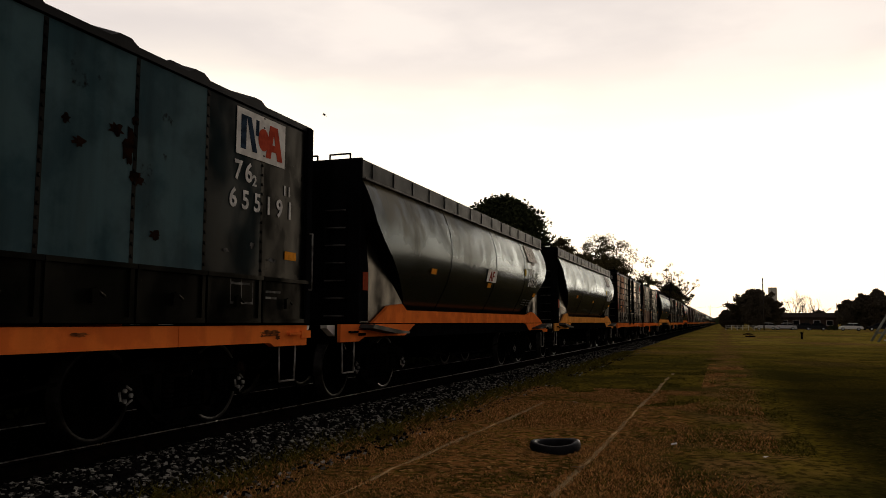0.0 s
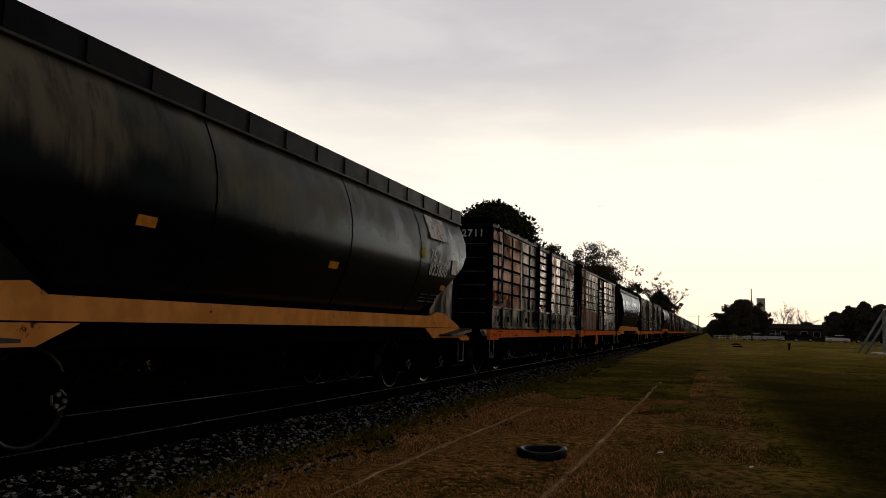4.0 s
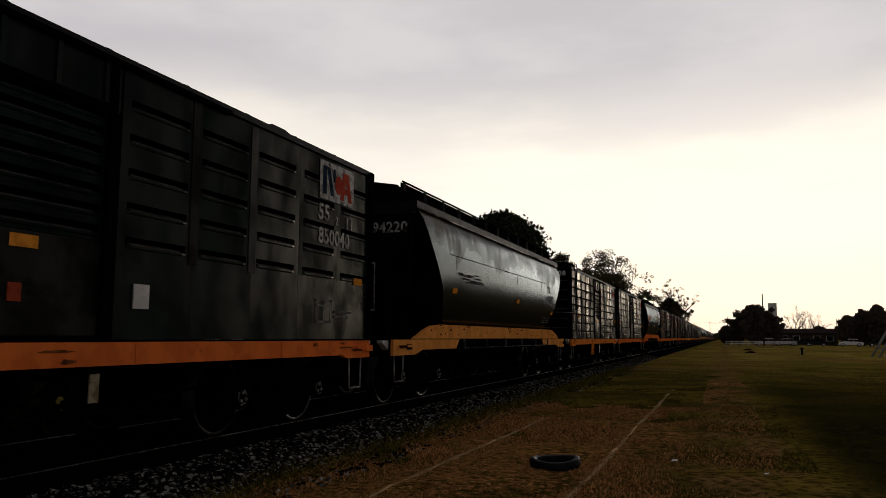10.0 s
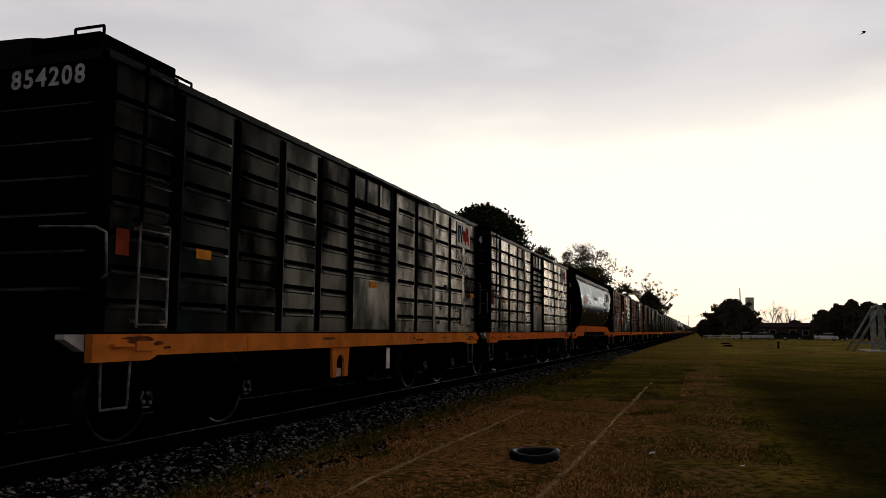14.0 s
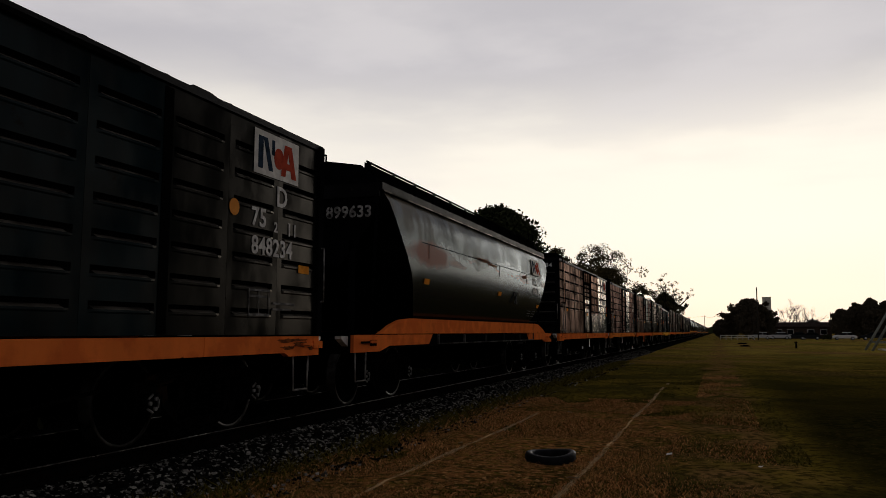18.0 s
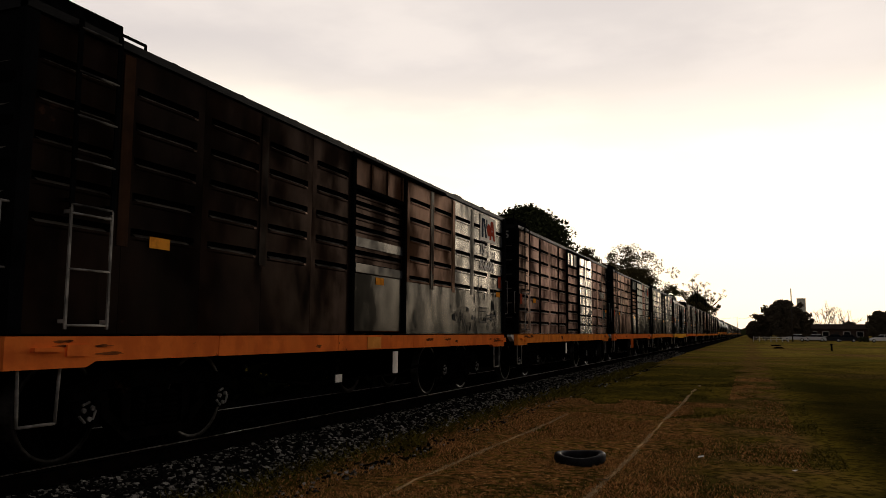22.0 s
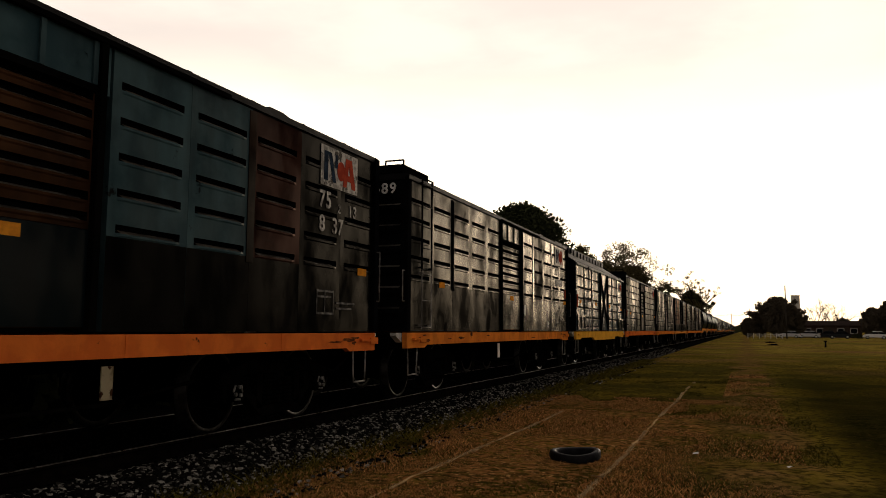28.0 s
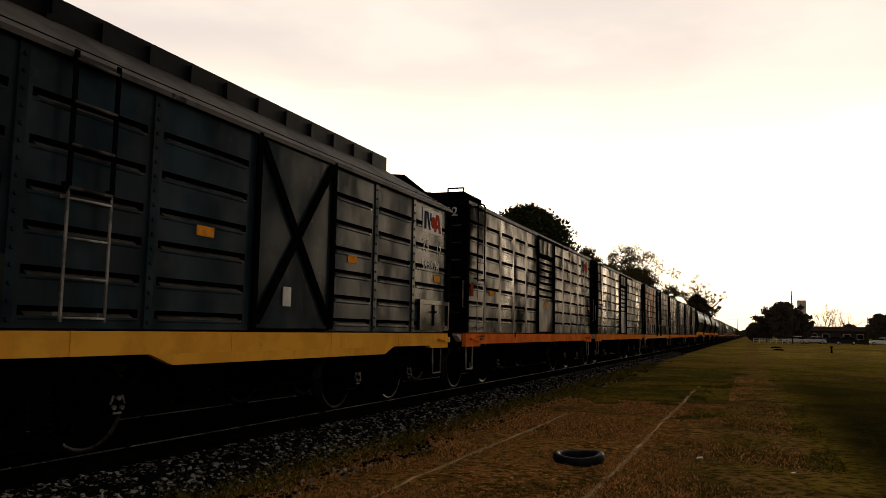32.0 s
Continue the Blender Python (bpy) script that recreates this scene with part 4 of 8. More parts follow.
def boxcar(left, right, colours, sill_mat=ORANGE, number="854208", code="75 2", ends=None, worn=False, ribs=None, door="plain", low=False, tarp=False, logo=True, dee=False,
           label="dark ribbed steel boxcar", marks=True, plates=(), fine=True, tail="11", lower=None, joints=None):
    """colours: paints of the five sheets before the door, the door, the lower door sheet, and the five sheets behind it."""
    length = right - left
    h = length / 2
    w = new_wagon("boxcar", label, "boxcar", left, right)
    frame_gear(w, length, sill_mat, "orange painted side sill" if sill_mat is not YELLOW else "yellow painted side sill")
    if fine:
        rng = random.Random(int(left * 10))
        stains(w, "rust_stains", STAIN, 1.482, [(rng.choice((-h + rng.uniform(0.5, 1.0), h - rng.uniform(0.4, 1.0), rng.uniform(-h, h))), rng.uniform(0.95, 1.07), rng.uniform(0.06, 0.3), rng.uniform(0.012, 0.035)) for _ in range(14)], int(left), "rust scuffs on the sill paint")
    z0 = 1.125
    ribs = ribs or FULL_RIBS
    bottom = 1.665 if low else z0

    def core(bm):
        box(bm, -HALF + 0.065, HALF - 0.065, -h + 0.06, h - 0.06, z0, EAVE)
    part("body", shared(("body", round(length, 2)), core, IRON), IRON, w)
    door_w = 1.78
    d0 = -0.88
    edges_l = [-h + 0.04 + (d0 - 0.03 + h - 0.04) * k / 5 for k in range(6)]
    d1 = d0 + door_w
    edges_r = [d1 + 0.03 + (h - 0.04 - d1 - 0.03) * k / 5 for k in range(6)]
    for s in (1, -1):
        for k in range(5):
            for edges, base in ((edges_l, 0), (edges_r, 7)):
                wd = round(edges[k + 1] - edges[k] - 0.004, 3)
                paint = PAINT[colours[base + k]]
                use = [r for r in (ribs[base // 7] if isinstance(ribs[0], list) else ribs) if r > bottom + 0.1]
                me = shared(("side_panel", wd, colours[base + k], low, tuple(use), lower), rib_panel(wd, bottom, EAVE - 0.06, use, low_slot=1 if lower else 0), [paint, PAINT[(lower[base // 7] if lower else None) or colours[base + k]], LIT_LIP, GROOVE_SHADE])
                y = edges[k] if s > 0 else edges[k + 1]
                part("side_panel", me, None, w, at=pose(s * HALF, y * s if s > 0 else y, 0, 0, 0, 0 if s > 0 else 180))
        for k, (edges, side_of) in enumerate(((edges_l, 0), (edges_r, 1))):
            for i in range(1, 5):
                tint = (joints or {}).get((side_of, i))
                if not tint:
                    continue
                foot = bottom + 0.01 if not lower else 1.86
                me = shared(("weld_strip", tint, foot), lambda bm: box(bm, 0.0, 0.0095, -0.065, 0.065, foot, EAVE - 0.08, bevel=0.003), PAINT[tint])
                part("weld_strip", me, None, w, at=pose(s * HALF, edges[i], 0, 0, 0, 0 if s > 0 else 180))
        # sliding door with its header
        ribs_d = [r - 0.04 for r in ([2.11, 2.28, 2.45, 2.62, 2.79, 2.96, 3.11] if door == "plain" else [1.28, 1.55, 1.82, 2.09, 2.36, 2.63, 2.90])]
        if low:
            ribs_d = [1.85, 2.07, 2.29, 2.51, 2.73, 2.95, 3.17, 3.39]
        dw = door_w - (0.16 if not low else 0.04)
        me = shared(("door", dw, colours[5], door, low), rib_panel(dw, 1.955 if door == "plain" and not low else bottom, 3.10 if not low else EAVE - 0.06, ribs_d, 0.06, 0.02), [PAINT[colours[5]], PAINT[colours[5]], LIT_LIP, GROOVE_SHADE])
        door_ob = part("door", me, None, w, "ribbed sliding door", pose(s * (HALF - 0.012), d0 + 0.01 if s > 0 else d0 + 0.01 + dw, 0, 0, 0, 0 if s > 0 else 180))
        if not low:
            if door == "plain":
                me = shared(("door_sheet", dw, colours[6]), lambda bm: box(bm, -0.05, 0.012, 0, dw, z0 + 0.03, 1.95, bevel=0.01), PAINT[colours[6]])
                part("door_sheet", me, None, door_ob, "plain patched lower door sheet")

            def header(bm):
                box(bm, -0.05, 0.0, 0, door_w, 3.10, EAVE - 0.06)

            for y in (-0.03, door_w - 0.11):
                me = shared(("door_post", colours[7]), lambda bm: box(bm, -0.02, 0.05, -0.035, 0.035, z0, EAVE - 0.08), PAINT["soot"])
                part("door_post", me, None, w, at=pose(s * (HALF - 0.004), d0 + y if s > 0 else d1 - y, 0, 0, 0, 0 if s > 0 else 180))
            head = part("door_header", shared(("door_header", colours[7]), header, PAINT[colours[7]]), None, w, at=pose(s * (HALF - 0.004), d0 if s > 0 else d1, 0, 0, 0, 0 if s > 0 else 180))
            part("door_rail", shared(("door_rail", colours[7]), lambda bm: box(bm, 0.0, 0.05, -0.1, door_w * 1.9, EAVE - 0.075, EAVE - 0.03), PAINT["soot"]), None, head)
            for k in range(4):
                me = shared(("batten", colours[7]), lambda bm: box(bm, 0.0, 0.022, -0.025, 0.025, 3.155, EAVE - 0.08), PAINT[colours[7]])
                part("batten", me, None, head, at=pose(0, 0.02 + k * (door_w - 0.2) / 3, 0))
            part("batten", shared(("cross_batten", colours[7]), lambda bm: box(bm, 0.0, 0.022, 0, door_w - 0.16, 3.09, 3.15), PAINT["soot"]), None, head)
        else:
            for y in (d0 - 0.04, d1 + 0.02):
                part("door_post", shared(("door_post",), lambda bm: box(bm, -0.02, 0.085, -0.05, 0.05, z0 - 0.1, EAVE + 0.03), IRON), None, w, at=pose(s * HALF, y, 0, 0, 0, 0 if s > 0 else 180))
        if low:
            # drop doors along the floor
            n = 12
            for k in range(n):
                y0, y1 = -h + 0.05 + (length - 0.1) * k / n, -h + 0.05 + (length - 0.1) * (k + 1) / n
                wd = round(y1 - y0 - 0.03, 3)

                def drop_door(bm):
                    box(bm, -0.05, 0.012, 0, wd, z0 + 0.02, 1.63, bevel=0.006)
                    box(bm, 0.012, 0.06, -0.01, wd + 0.01, 1.615, 1.66)
                    box(bm, 0.012, 0.045, 0, wd, z0 + 0.01, z0 + 0.06)
                    for y in (0.03, wd - 0.03):
                        prism(bm, [(y - 0.025, z0 + 0.05), (y + 0.025, z0 + 0.05), (y + 0.025, 1.62), (y - 0.025, 1.62)], 0.012, 0.04)
                    box(bm, 0.04, 0.08, wd * 0.5 - 0.04, wd * 0.5 + 0.04, 1.30, 1.42)
                    rod(bm, (0.06, wd * 0.5, 1.42), (0.06, wd * 0.5 + 0.12, 1.36), 0.015, 6)
                me = shared(("drop_door", wd), drop_door, PAINT["olive"])
                part("drop_door", me, None, w, at=pose(s * HALF, y0 if s > 0 else y1, 0, 0, 0, 0 if s > 0 else 180))
        side_ladder_y = -h + 0.47
        if low:
            add_ladder(w, pose(s * HALF, side_ladder_y * s, 1.72, 0, 0, 0 if s > 0 else 180), 1.9, 7, 0.44, rail_mat=IRON, rung_mat=RUNG)
        else:
            # dark upper ladder, and a pale one that hangs below it
            add_ladder(w, pose(s * HALF, side_ladder_y * s, 2.10, 0, 0, 0 if s > 0 else 180), 1.52, 5, 0.42, rail_mat=IRON, rung_mat=RUNG, r=0.011)
            add_ladder(w, pose(s * HALF, side_ladder_y * s, 1.16, 0, 0, 0 if s > 0 else 180), 0.97, 3, 0.42, rail_mat=PALE_IRON, rung_mat=PALE_IRON, r=0.010, bar=0.011)
        part("handrail", shared(("handrail", 0.7), make_handrail(0.7), FAINT), None, w, at=pose(s * (HALF + 0.005), s * (h - 0.05), 1.55, 0, 0, 0 if s > 0 else 180))
        part("end_wall", shared(("end_wall", "box"), end_wall(HALF, z0, EAVE, 0.22, [1.45, 1.78, 2.11, 2.44, 2.77, 3.10]), [PAINT["end"], LIT_LIP]), None, w, at=pose(0, -s * (h - 0.02), 0, 0, 0, 0 if s > 0 else 180))
    part("roof", shared(("roof", round(length, 2), low), roof_mesh(length, HALF, EAVE, 0.24, bumps=low), PAINT["roof"]), None, w)
    if fine:
        roof_fittings(w, length, tarp)
    if number == "854208" and marks:
        part("handrail", shared(("corner_rail",), lambda bm: bent_rod(bm, [(-0.55, 0.03, 0.42), (-0.55, -0.09, 0.42), (0.05, -0.09, 0.40), (0.075, 0.02, 0.36), (0.075, 0.05, 0.0), (0.02, 0.05, -0.04)], 0.012), PALE_IRON), None, w, "bent handrail round the corner", pose(HALF, -h, 1.62))
    elif not low:
        me = shared(("end_rail",), lambda bm: bent_rod(bm, [(-0.04, 0.03, 0.42), (-0.04, -0.07, 0.42), (-0.04, -0.07, -0.06), (-0.04, 0.03, -0.06)], 0.011), PALE_IRON)
        part("handrail", me, None, w, "upright handrail by the corner", pose(HALF, -h, 1.66))
    part("brake_wheel", shared(("brake_wheel",), make_brake_wheel, IRON), None, w, at=pose(-0.7, -h - 0.1, 2.62))
    if marks:
        decals(w, HALF + 0.0085, h, number, code, ends, logo, worn, dee=dee, end_y=-h - 0.06, tail=tail)
        reflector(w, HALF + 0.0085, h - 0.44, 1.94)
        reflector(w, HALF + 0.0085, -h + 1.52, 1.93)
        if number != "856765":
            reflector(w, HALF + 0.002, d0 + 0.85, 1.80 if low else 1.87)
        reflector(w, HALF + 0.0085, h - 0.36 if number in ("856484", "849489") else -h + 0.30, 2.2 if number in ("856484", "849489") else 1.93, RED_PLATE, 0.17, 0.24)
    for y, z, wd, t, mt, lb in plates:
        plate(w, HALF + 0.0085 if z > 1.0 else 1.43, y, z, wd, t, mt, lb)
    return w


def stains(wagon, name, mat, x, spots, seed, label):
    """Irregular worn patches that lie on a flat side. spots: y, z, half width, half height."""
    rng = random.Random(seed)
    n = 17
    for k, (y, z, a, b) in enumerate(spots):
        bm = bmesh.new()
        ring = []
        for i in range(n):
            q = 2 * math.pi * i / n
            u = rng.uniform(0.45, 1.0)
            ring.append(bm.verts.new((0.0, a * u * math.cos(q), b * u * math.sin(q))))
        c = bm.verts.new((0.0006, 0, 0))
        for i in range(n):
            bm.faces.new((c, ring[i], ring[(i + 1) % n]))
        part(name.rstrip("s"), bm, mat, wagon, label, pose(x + 0.0003 * k, y, z))


def arch_bracket(wagon, y, mat=None, wide=0.58, deep=0.42):
    """A painted plate that hangs under the sill, with an arched opening and a white strip behind it."""
    mat = mat or ORANGE

    def make(bm):
        r, n = wide * 0.22, 10
        outer = [(-wide * 0.5, 0.0), (-wide * 0.42, -deep)]
        arch = [(-r, -deep)] + [(-r * math.cos(math.pi * k / n), -deep * 0.55 + r * math.sin(math.pi * k / n)) for k in range(n + 1)] + [(r, -deep)]
        left = outer + arch[:n // 2 + 2]
        right = arch[n // 2 + 1:] + [(wide * 0.42, -deep), (wide * 0.5, 0.0)]
        mid = arch[n // 2 + 1]
        prism(bm, left + [(mid[0], 0.0)], -0.02, 0.02)
        prism(bm, [(mid[0], 0.0)] + right, -0.02, 0.02)
        bmesh.ops.remove_doubles(bm, verts=bm.verts, dist=0.0005)
    b = part("bracket", shared(("bracket", mat.name, wide, deep), make, mat), None, wagon, "painted bracket with an arched opening", pose(1.43, y, 0.90))
    part("backing_strip", shared(("backing_strip", wide), lambda bm: box(bm, -0.06, -0.045, -wide * 0.26, wide * 0.26, -deep * 1.0, -deep * 0.72), WHITE), None, b, "white strip behind the opening")


def scrawl(wagon, name, mat, x, y, z, width, height, seed, strokes, label, thick=0.03):
    """Loose sprayed strokes that mean nothing."""
    rng = random.Random(seed)
    bm = bmesh.new()
    for k in range(strokes):
        cx, cz = width * (k + 0.5) / strokes, height * rng.uniform(0.35, 0.65)
        a0, turn, rx, rz = rng.uniform(0, 6.28), rng.uniform(2.2, 5.0) * rng.choice((-1, 1)), width / strokes * rng.uniform(0.35, 0.8), height * rng.uniform(0.25, 0.5)
        pts = [(cx + rx * math.cos(a0 + turn * i / 9), cz + rz * math.sin(a0 + turn * i / 9)) for i in range(10)]
        last = None
        for i, (py, pz) in enumerate(pts):
            q = pts[min(i + 1, 9)]
            p = pts[max(i - 1, 0)]
            n = math.hypot(q[0] - p[0], q[1] - p[1]) or 1
            oy, oz = -(q[1] - p[1]) / n * thick / 2, (q[0] - p[0]) / n * thick / 2
            pair = (bm.verts.new((0.001 * k, py - oy, pz - oz)), bm.verts.new((0.001 * k, py + oy, pz + oz)))
            if last:
                bm.faces.new((last[0], pair[0], pair[1], last[1]))
            last = pair
    part(name, bm, mat, wagon, label, pose(x, y, z))


def make_brake_wheel(bm):
    n = 18
    pts = [(0.24 * math.cos(2 * math.pi * i / n), 0, 0.24 * math.sin(2 * math.pi * i / n)) for i in range(n + 1)]
    bent_rod(bm, pts, 0.014)
    for k in range(5):
        a = 2 * math.pi * k / 5
        rod(bm, (0, 0, 0), (0.24 * math.cos(a), 0, 0.24 * math.sin(a)), 0.011, 6)
    rod(bm, (0, -0.03, 0), (0, 0.12, 0), 0.03, 8)


def hopper_shell(length_top, rows, smooth=True):
    """Side sheet, its slope sheets and the floor. rows: half width, height, how far the sheet stops short of the top's end."""
    def make(bm):
        h = length_top / 2
        n = 10
        for s in (1, -1):
            grid = []
            for x, z, off in rows:
                grid.append([bm.verts.new((s * x, -h + off + (2 * h - 2 * off) * k / n, z)) for k in range(n + 1)])
            for a, b in zip(grid, grid[1:]):
                for i in range(n):
                    f = bm.faces.new((a[i], a[i + 1], b[i + 1], b[i]))
                    f.smooth = smooth
                    f.material_index = 0
        for e in (-1, 1):
            ends = [[bm.verts.new((x * q, e * (h - off), z)) for q in (-1, -0.33, 0.33, 1)] for x, z, off in rows]
            for a, b in zip(ends, ends[1:]):
                for i in range(3):
                    bm.faces.new((a[i], a[i + 1], b[i + 1], b[i])).material_index = 1
        x, z, off = rows[-1]
        bm.faces.new([bm.verts.new(p) for p in ((x, -h + off, z), (x, h - off, z), (-x, h - off, z), (-x, -h + off, z))]).material_index = 1
        bmesh.ops.remove_doubles(bm, verts=bm.verts, dist=0.001)
        for e in bm.edges:
            kinds = {f.material_index == 1 for f in e.link_faces}
            e.smooth = len(kinds) == 1
    return make


HOPPER_A = [(1.43, 3.27, 0.0), (1.52, 3.08, 0.0), (1.60, 2.86, 0.03), (1.645, 2.62, 0.10), (1.655, 2.38, 0.34), (1.63, 2.14, 0.72), (1.56, 1.90, 1.12), (1.45, 1.66, 1.52), (1.32, 1.42, 1.92), (1.20, 1.20, 2.25)]
HOPPER_B = [(1.43, 3.40, 0.1), (1.56, 3.22, 0.08), (1.62, 2.98, 0.18), (1.63, 2.70, 0.42), (1.63, 2.42, 0.68), (1.61, 2.12, 0.95), (1.55, 1.85, 1.15), (1.45, 1.58, 1.4), (1.33, 1.35, 1.7), (1.22, 1.18, 1.9)]


def hopper(left, right, kind, number, sill_mat=ORANGE, paint="hopper", ends=None, logo=True, worn=False, dee=True, rails=False, label="", extra=None, marks=True, fine=True):
    length = right - left
    h = length / 2
    w = new_wagon("hopper_wagon", label, "hopper wagon", left, right)
    gear_frame_hopper(w, length, sill_mat, kind)
    inset = 0.72 if kind == "A" else 1.0
    top = length - 2 * inset
    t = top / 2
    rows = HOPPER_A if kind == "A" else HOPPER_B
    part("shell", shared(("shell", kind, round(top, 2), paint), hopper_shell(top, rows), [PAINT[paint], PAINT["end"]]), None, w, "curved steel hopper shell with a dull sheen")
    # weld seams on the shell
    for y in (-t * 0.42, t * 0.10, t * 0.55):
        def seam(bm):
            pts = [(x + 0.004, 0, z) for x, z, _ in rows]
            for a, b in zip(pts, pts[1:]):
                d = 0.012
                vs = [bm.verts.new(p) for p in ((a[0], -d, a[2]), (a[0] + 0.006, 0, a[2]), (a[0], d, a[2]), (b[0], -d, b[2]), (b[0] + 0.006, 0, b[2]), (b[0], d, b[2]))]
                bm.faces.new((vs[0], vs[1], vs[4], vs[3]))
                bm.faces.new((vs[1], vs[2], vs[5], vs[4]))
        if y < t - 2.3 and kind == "A":
            part("seam", shared(("seam", kind), seam, PAINT["soot"]), None, w, at=pose(0, y, 0))
    if kind == "B":
        def long_seam(bm):
            z = 2.70
            x = 1.627
            prism(bm, [(-t * 0.78, z), (t * 0.60, z), (t * 0.60, z + 0.012), (-t * 0.78, z + 0.012)], x, x + 0.011)
            for y, z0, z1 in ((-t * 0.72, 2.45, 2.70), (0.4, 2.45, 2.70), (t * 0.52, 2.42, 2.70)):
                prism(bm, [(y - 0.008, z0), (y + 0.008, z0), (y + 0.008, z1), (y - 0.008, z1)], x - 0.004, x + 0.008)
        part("sheet_edge", shared(("sheet_edge", round(top, 2)), long_seam, PAINT["soot"]), None, w, "rusty edge of a welded sheet")
    tz = rows[0][1]

    def coaming(bm):
        for s in (-1, 1):
            if kind == "A":
                prism(bm, [(-t - 0.06, tz - 0.01), (t + 0.06, tz - 0.01), (t + 0.06, tz + 0.27), (-t - 0.06, tz + 0.27)], s * 1.44 - 0.025, s * 1.44 + 0.025)
                k = -t + 0.3
                while k < t:
                    box(bm, s * 1.44 - 0.036, s * 1.44 + 0.036, k - 0.03, k + 0.03, tz + 0.03, tz + 0.25)
                    k += 0.82
            else:
                prism(bm, [(-t - 0.05, tz - 0.01), (t + 0.05, tz - 0.01), (t + 0.05, tz + 0.12), (-t - 0.05, tz + 0.12)], s * 1.45 - 0.04, s * 1.45 + 0.04)
        for e in (-1, 1):
            box(bm, -1.44, 1.44, e * (t + 0.03) - 0.03, e * (t + 0.03) + 0.03, tz - 0.1, tz + (0.30 if kind == "A" else 0.12))
    part("coaming", shared(("coaming", kind, round(top, 2)), coaming, PAINT["roof"]), None, w, "dark stiffened top edge")

    flange = shared(("flange", kind, round(top, 2)), lambda bm: box(bm, 1.435, 1.50, -t - 0.02, t + 0.02, tz - 0.022, tz + 0.008, bevel=0.004), PAINT["tan_roof"] if kind == "A" else PAINT["grey"])
    for s in (1, -1):
        part("flange", flange, None, w, "thin pale flange under the top edge", pose(0, 0, 0, 0, 0, 0 if s > 0 else 180))

    def cover(bm):
        rise = 0.16 if kind == "A" else 0.38
        base = tz + (0.16 if kind == "A" else 0.10)
        pts = [(1.42, base), (1.0, base + rise * 0.6), (0.35, base + rise), (-0.35, base + rise), (-1.0, base + rise * 0.6), (-1.42, base)]
        a = [bm.verts.new((x, -t, z)) for x, z in pts]
        b = [bm.verts.new((x, t, z)) for x, z in pts]
        for i in range(5):
            bm.faces.new((a[i], b[i], b[i + 1], a[i + 1]))
        bm.faces.new(a)
        bm.faces.new(b[::-1])
        bm.faces.new((a[0], a[-1], b[-1], b[0]))
        for k in range(4):
            y = -t + top * (k + 0.5) / 4
            rod(bm, (0, y, base + rise - 0.02), (0, y, base + rise + 0.06), 0.3, 16)
    part("roof", shared(("hopper_roof", kind, round(top, 2)), cover, PAINT["roof"]), None, w)
    if kind == "B":
        # walkway along the roof's edge
        def walkway(bm):
            box(bm, 1.0, 1.17, -t - 0.05, t + 0.05, tz + 0.24, tz + 0.28)

        def kick_board(bm):
            box(bm, 1.172, 1.184, -t - 0.05, t + 0.05, tz + (0.10 if rails else 0.26), tz + 0.455)
        walk_ob = part("roof_walk", shared(("hopper_walk", round(top, 2), rails), walkway, IRON), None, w)
        part("kick_board", shared(("kick_board", round(top, 2), rails), kick_board, IRON), None, walk_ob)
        part("hand_rail", shared(("hand_rail", round(top, 2)), lambda bm: rod(bm, (1.2, -t - 0.02, tz + 0.475), (1.2, t + 0.02, tz + 0.475), 0.018, 6), IRON), None, walk_ob)
        for k in range(int(top / 1.02) + 1):
            part("rail_post", shared(("rail_post", rails), lambda bm: box(bm, 1.185, 1.23, -0.022, 0.022, tz + 0.10, tz + 0.46), RUNG if rails else IRON), None, walk_ob, at=pose(0, -t + 0.05 + k * 1.02, 0))
        part("grab_loop", shared(("grab_loop", 0.5), make_loop(0.5, 0.3), IRON), None, w, at=pose(1.15, t - 0.5, tz + 0.4))
        part("grab_loop", shared(("grab_loop", 0.42), make_loop(0.42, 0.13), IRON), None, w, at=pose(0.05, -t - 0.02, tz + 0.50, 0, 0, -90))

    def bulkhead(bm):
        # end wall that stands before the slope sheet, with its gussets
        if kind == "A":
            box(bm, -1.44, 1.44, -0.05, 0.03, 1.15, tz + 0.28, bevel=0.01)
            for s in (-1, 1):
                prism(bm, [(0.03, 1.16), (0.03, tz), (0.06, tz - 0.2), (0.30, 1.9), (0.30, 1.16)], s * 1.40 - 0.02, s * 1.40 + 0.02)
        else:
            pts = [(-1.44, tz + 0.1), (-1.1, tz + 0.42), (-0.5, tz + 0.52), (0.5, tz + 0.52), (1.1, tz + 0.42), (1.44, tz + 0.1), (1.44, tz - 0.12), (1.30, tz - 0.5), (0.75, 2.2), (-0.75, 2.2), (-1.30, tz - 0.5), (-1.44, tz - 0.12)]
            a = [bm.verts.new((x, -0.04, z)) for x, z in pts]
            b = [bm.verts.new((x, 0.02, z)) for x, z in pts]
            bm.faces.new(a)
            bm.faces.new(b[::-1])
            for i in range(len(pts)):
                j = (i + 1) % len(pts)
                bm.faces.new((a[i], b[i], b[j], a[j]))
            for s in (-1, 1):
                box(bm, s * 0.95 - 0.04, s * 0.95 + 0.04, -0.04, 0.04, 1.12, 2.6)
                rod(bm, (s * 1.28, 0.0, 1.12), (s * 1.38, 0.0, tz - 0.2), 0.03, 6)
            box(bm, -0.3, 0.3, -0.25, 0.1, 1.2, 1.75, bevel=0.02)
    for e in (-1, 1):
        part("bulkhead", shared(("bulkhead", kind), bulkhead, PAINT["end"]), None, w, at=pose(0, e * (t + (0.02 if kind == "A" else 0.0)), 0, 0, 0, 0 if e < 0 else 180))
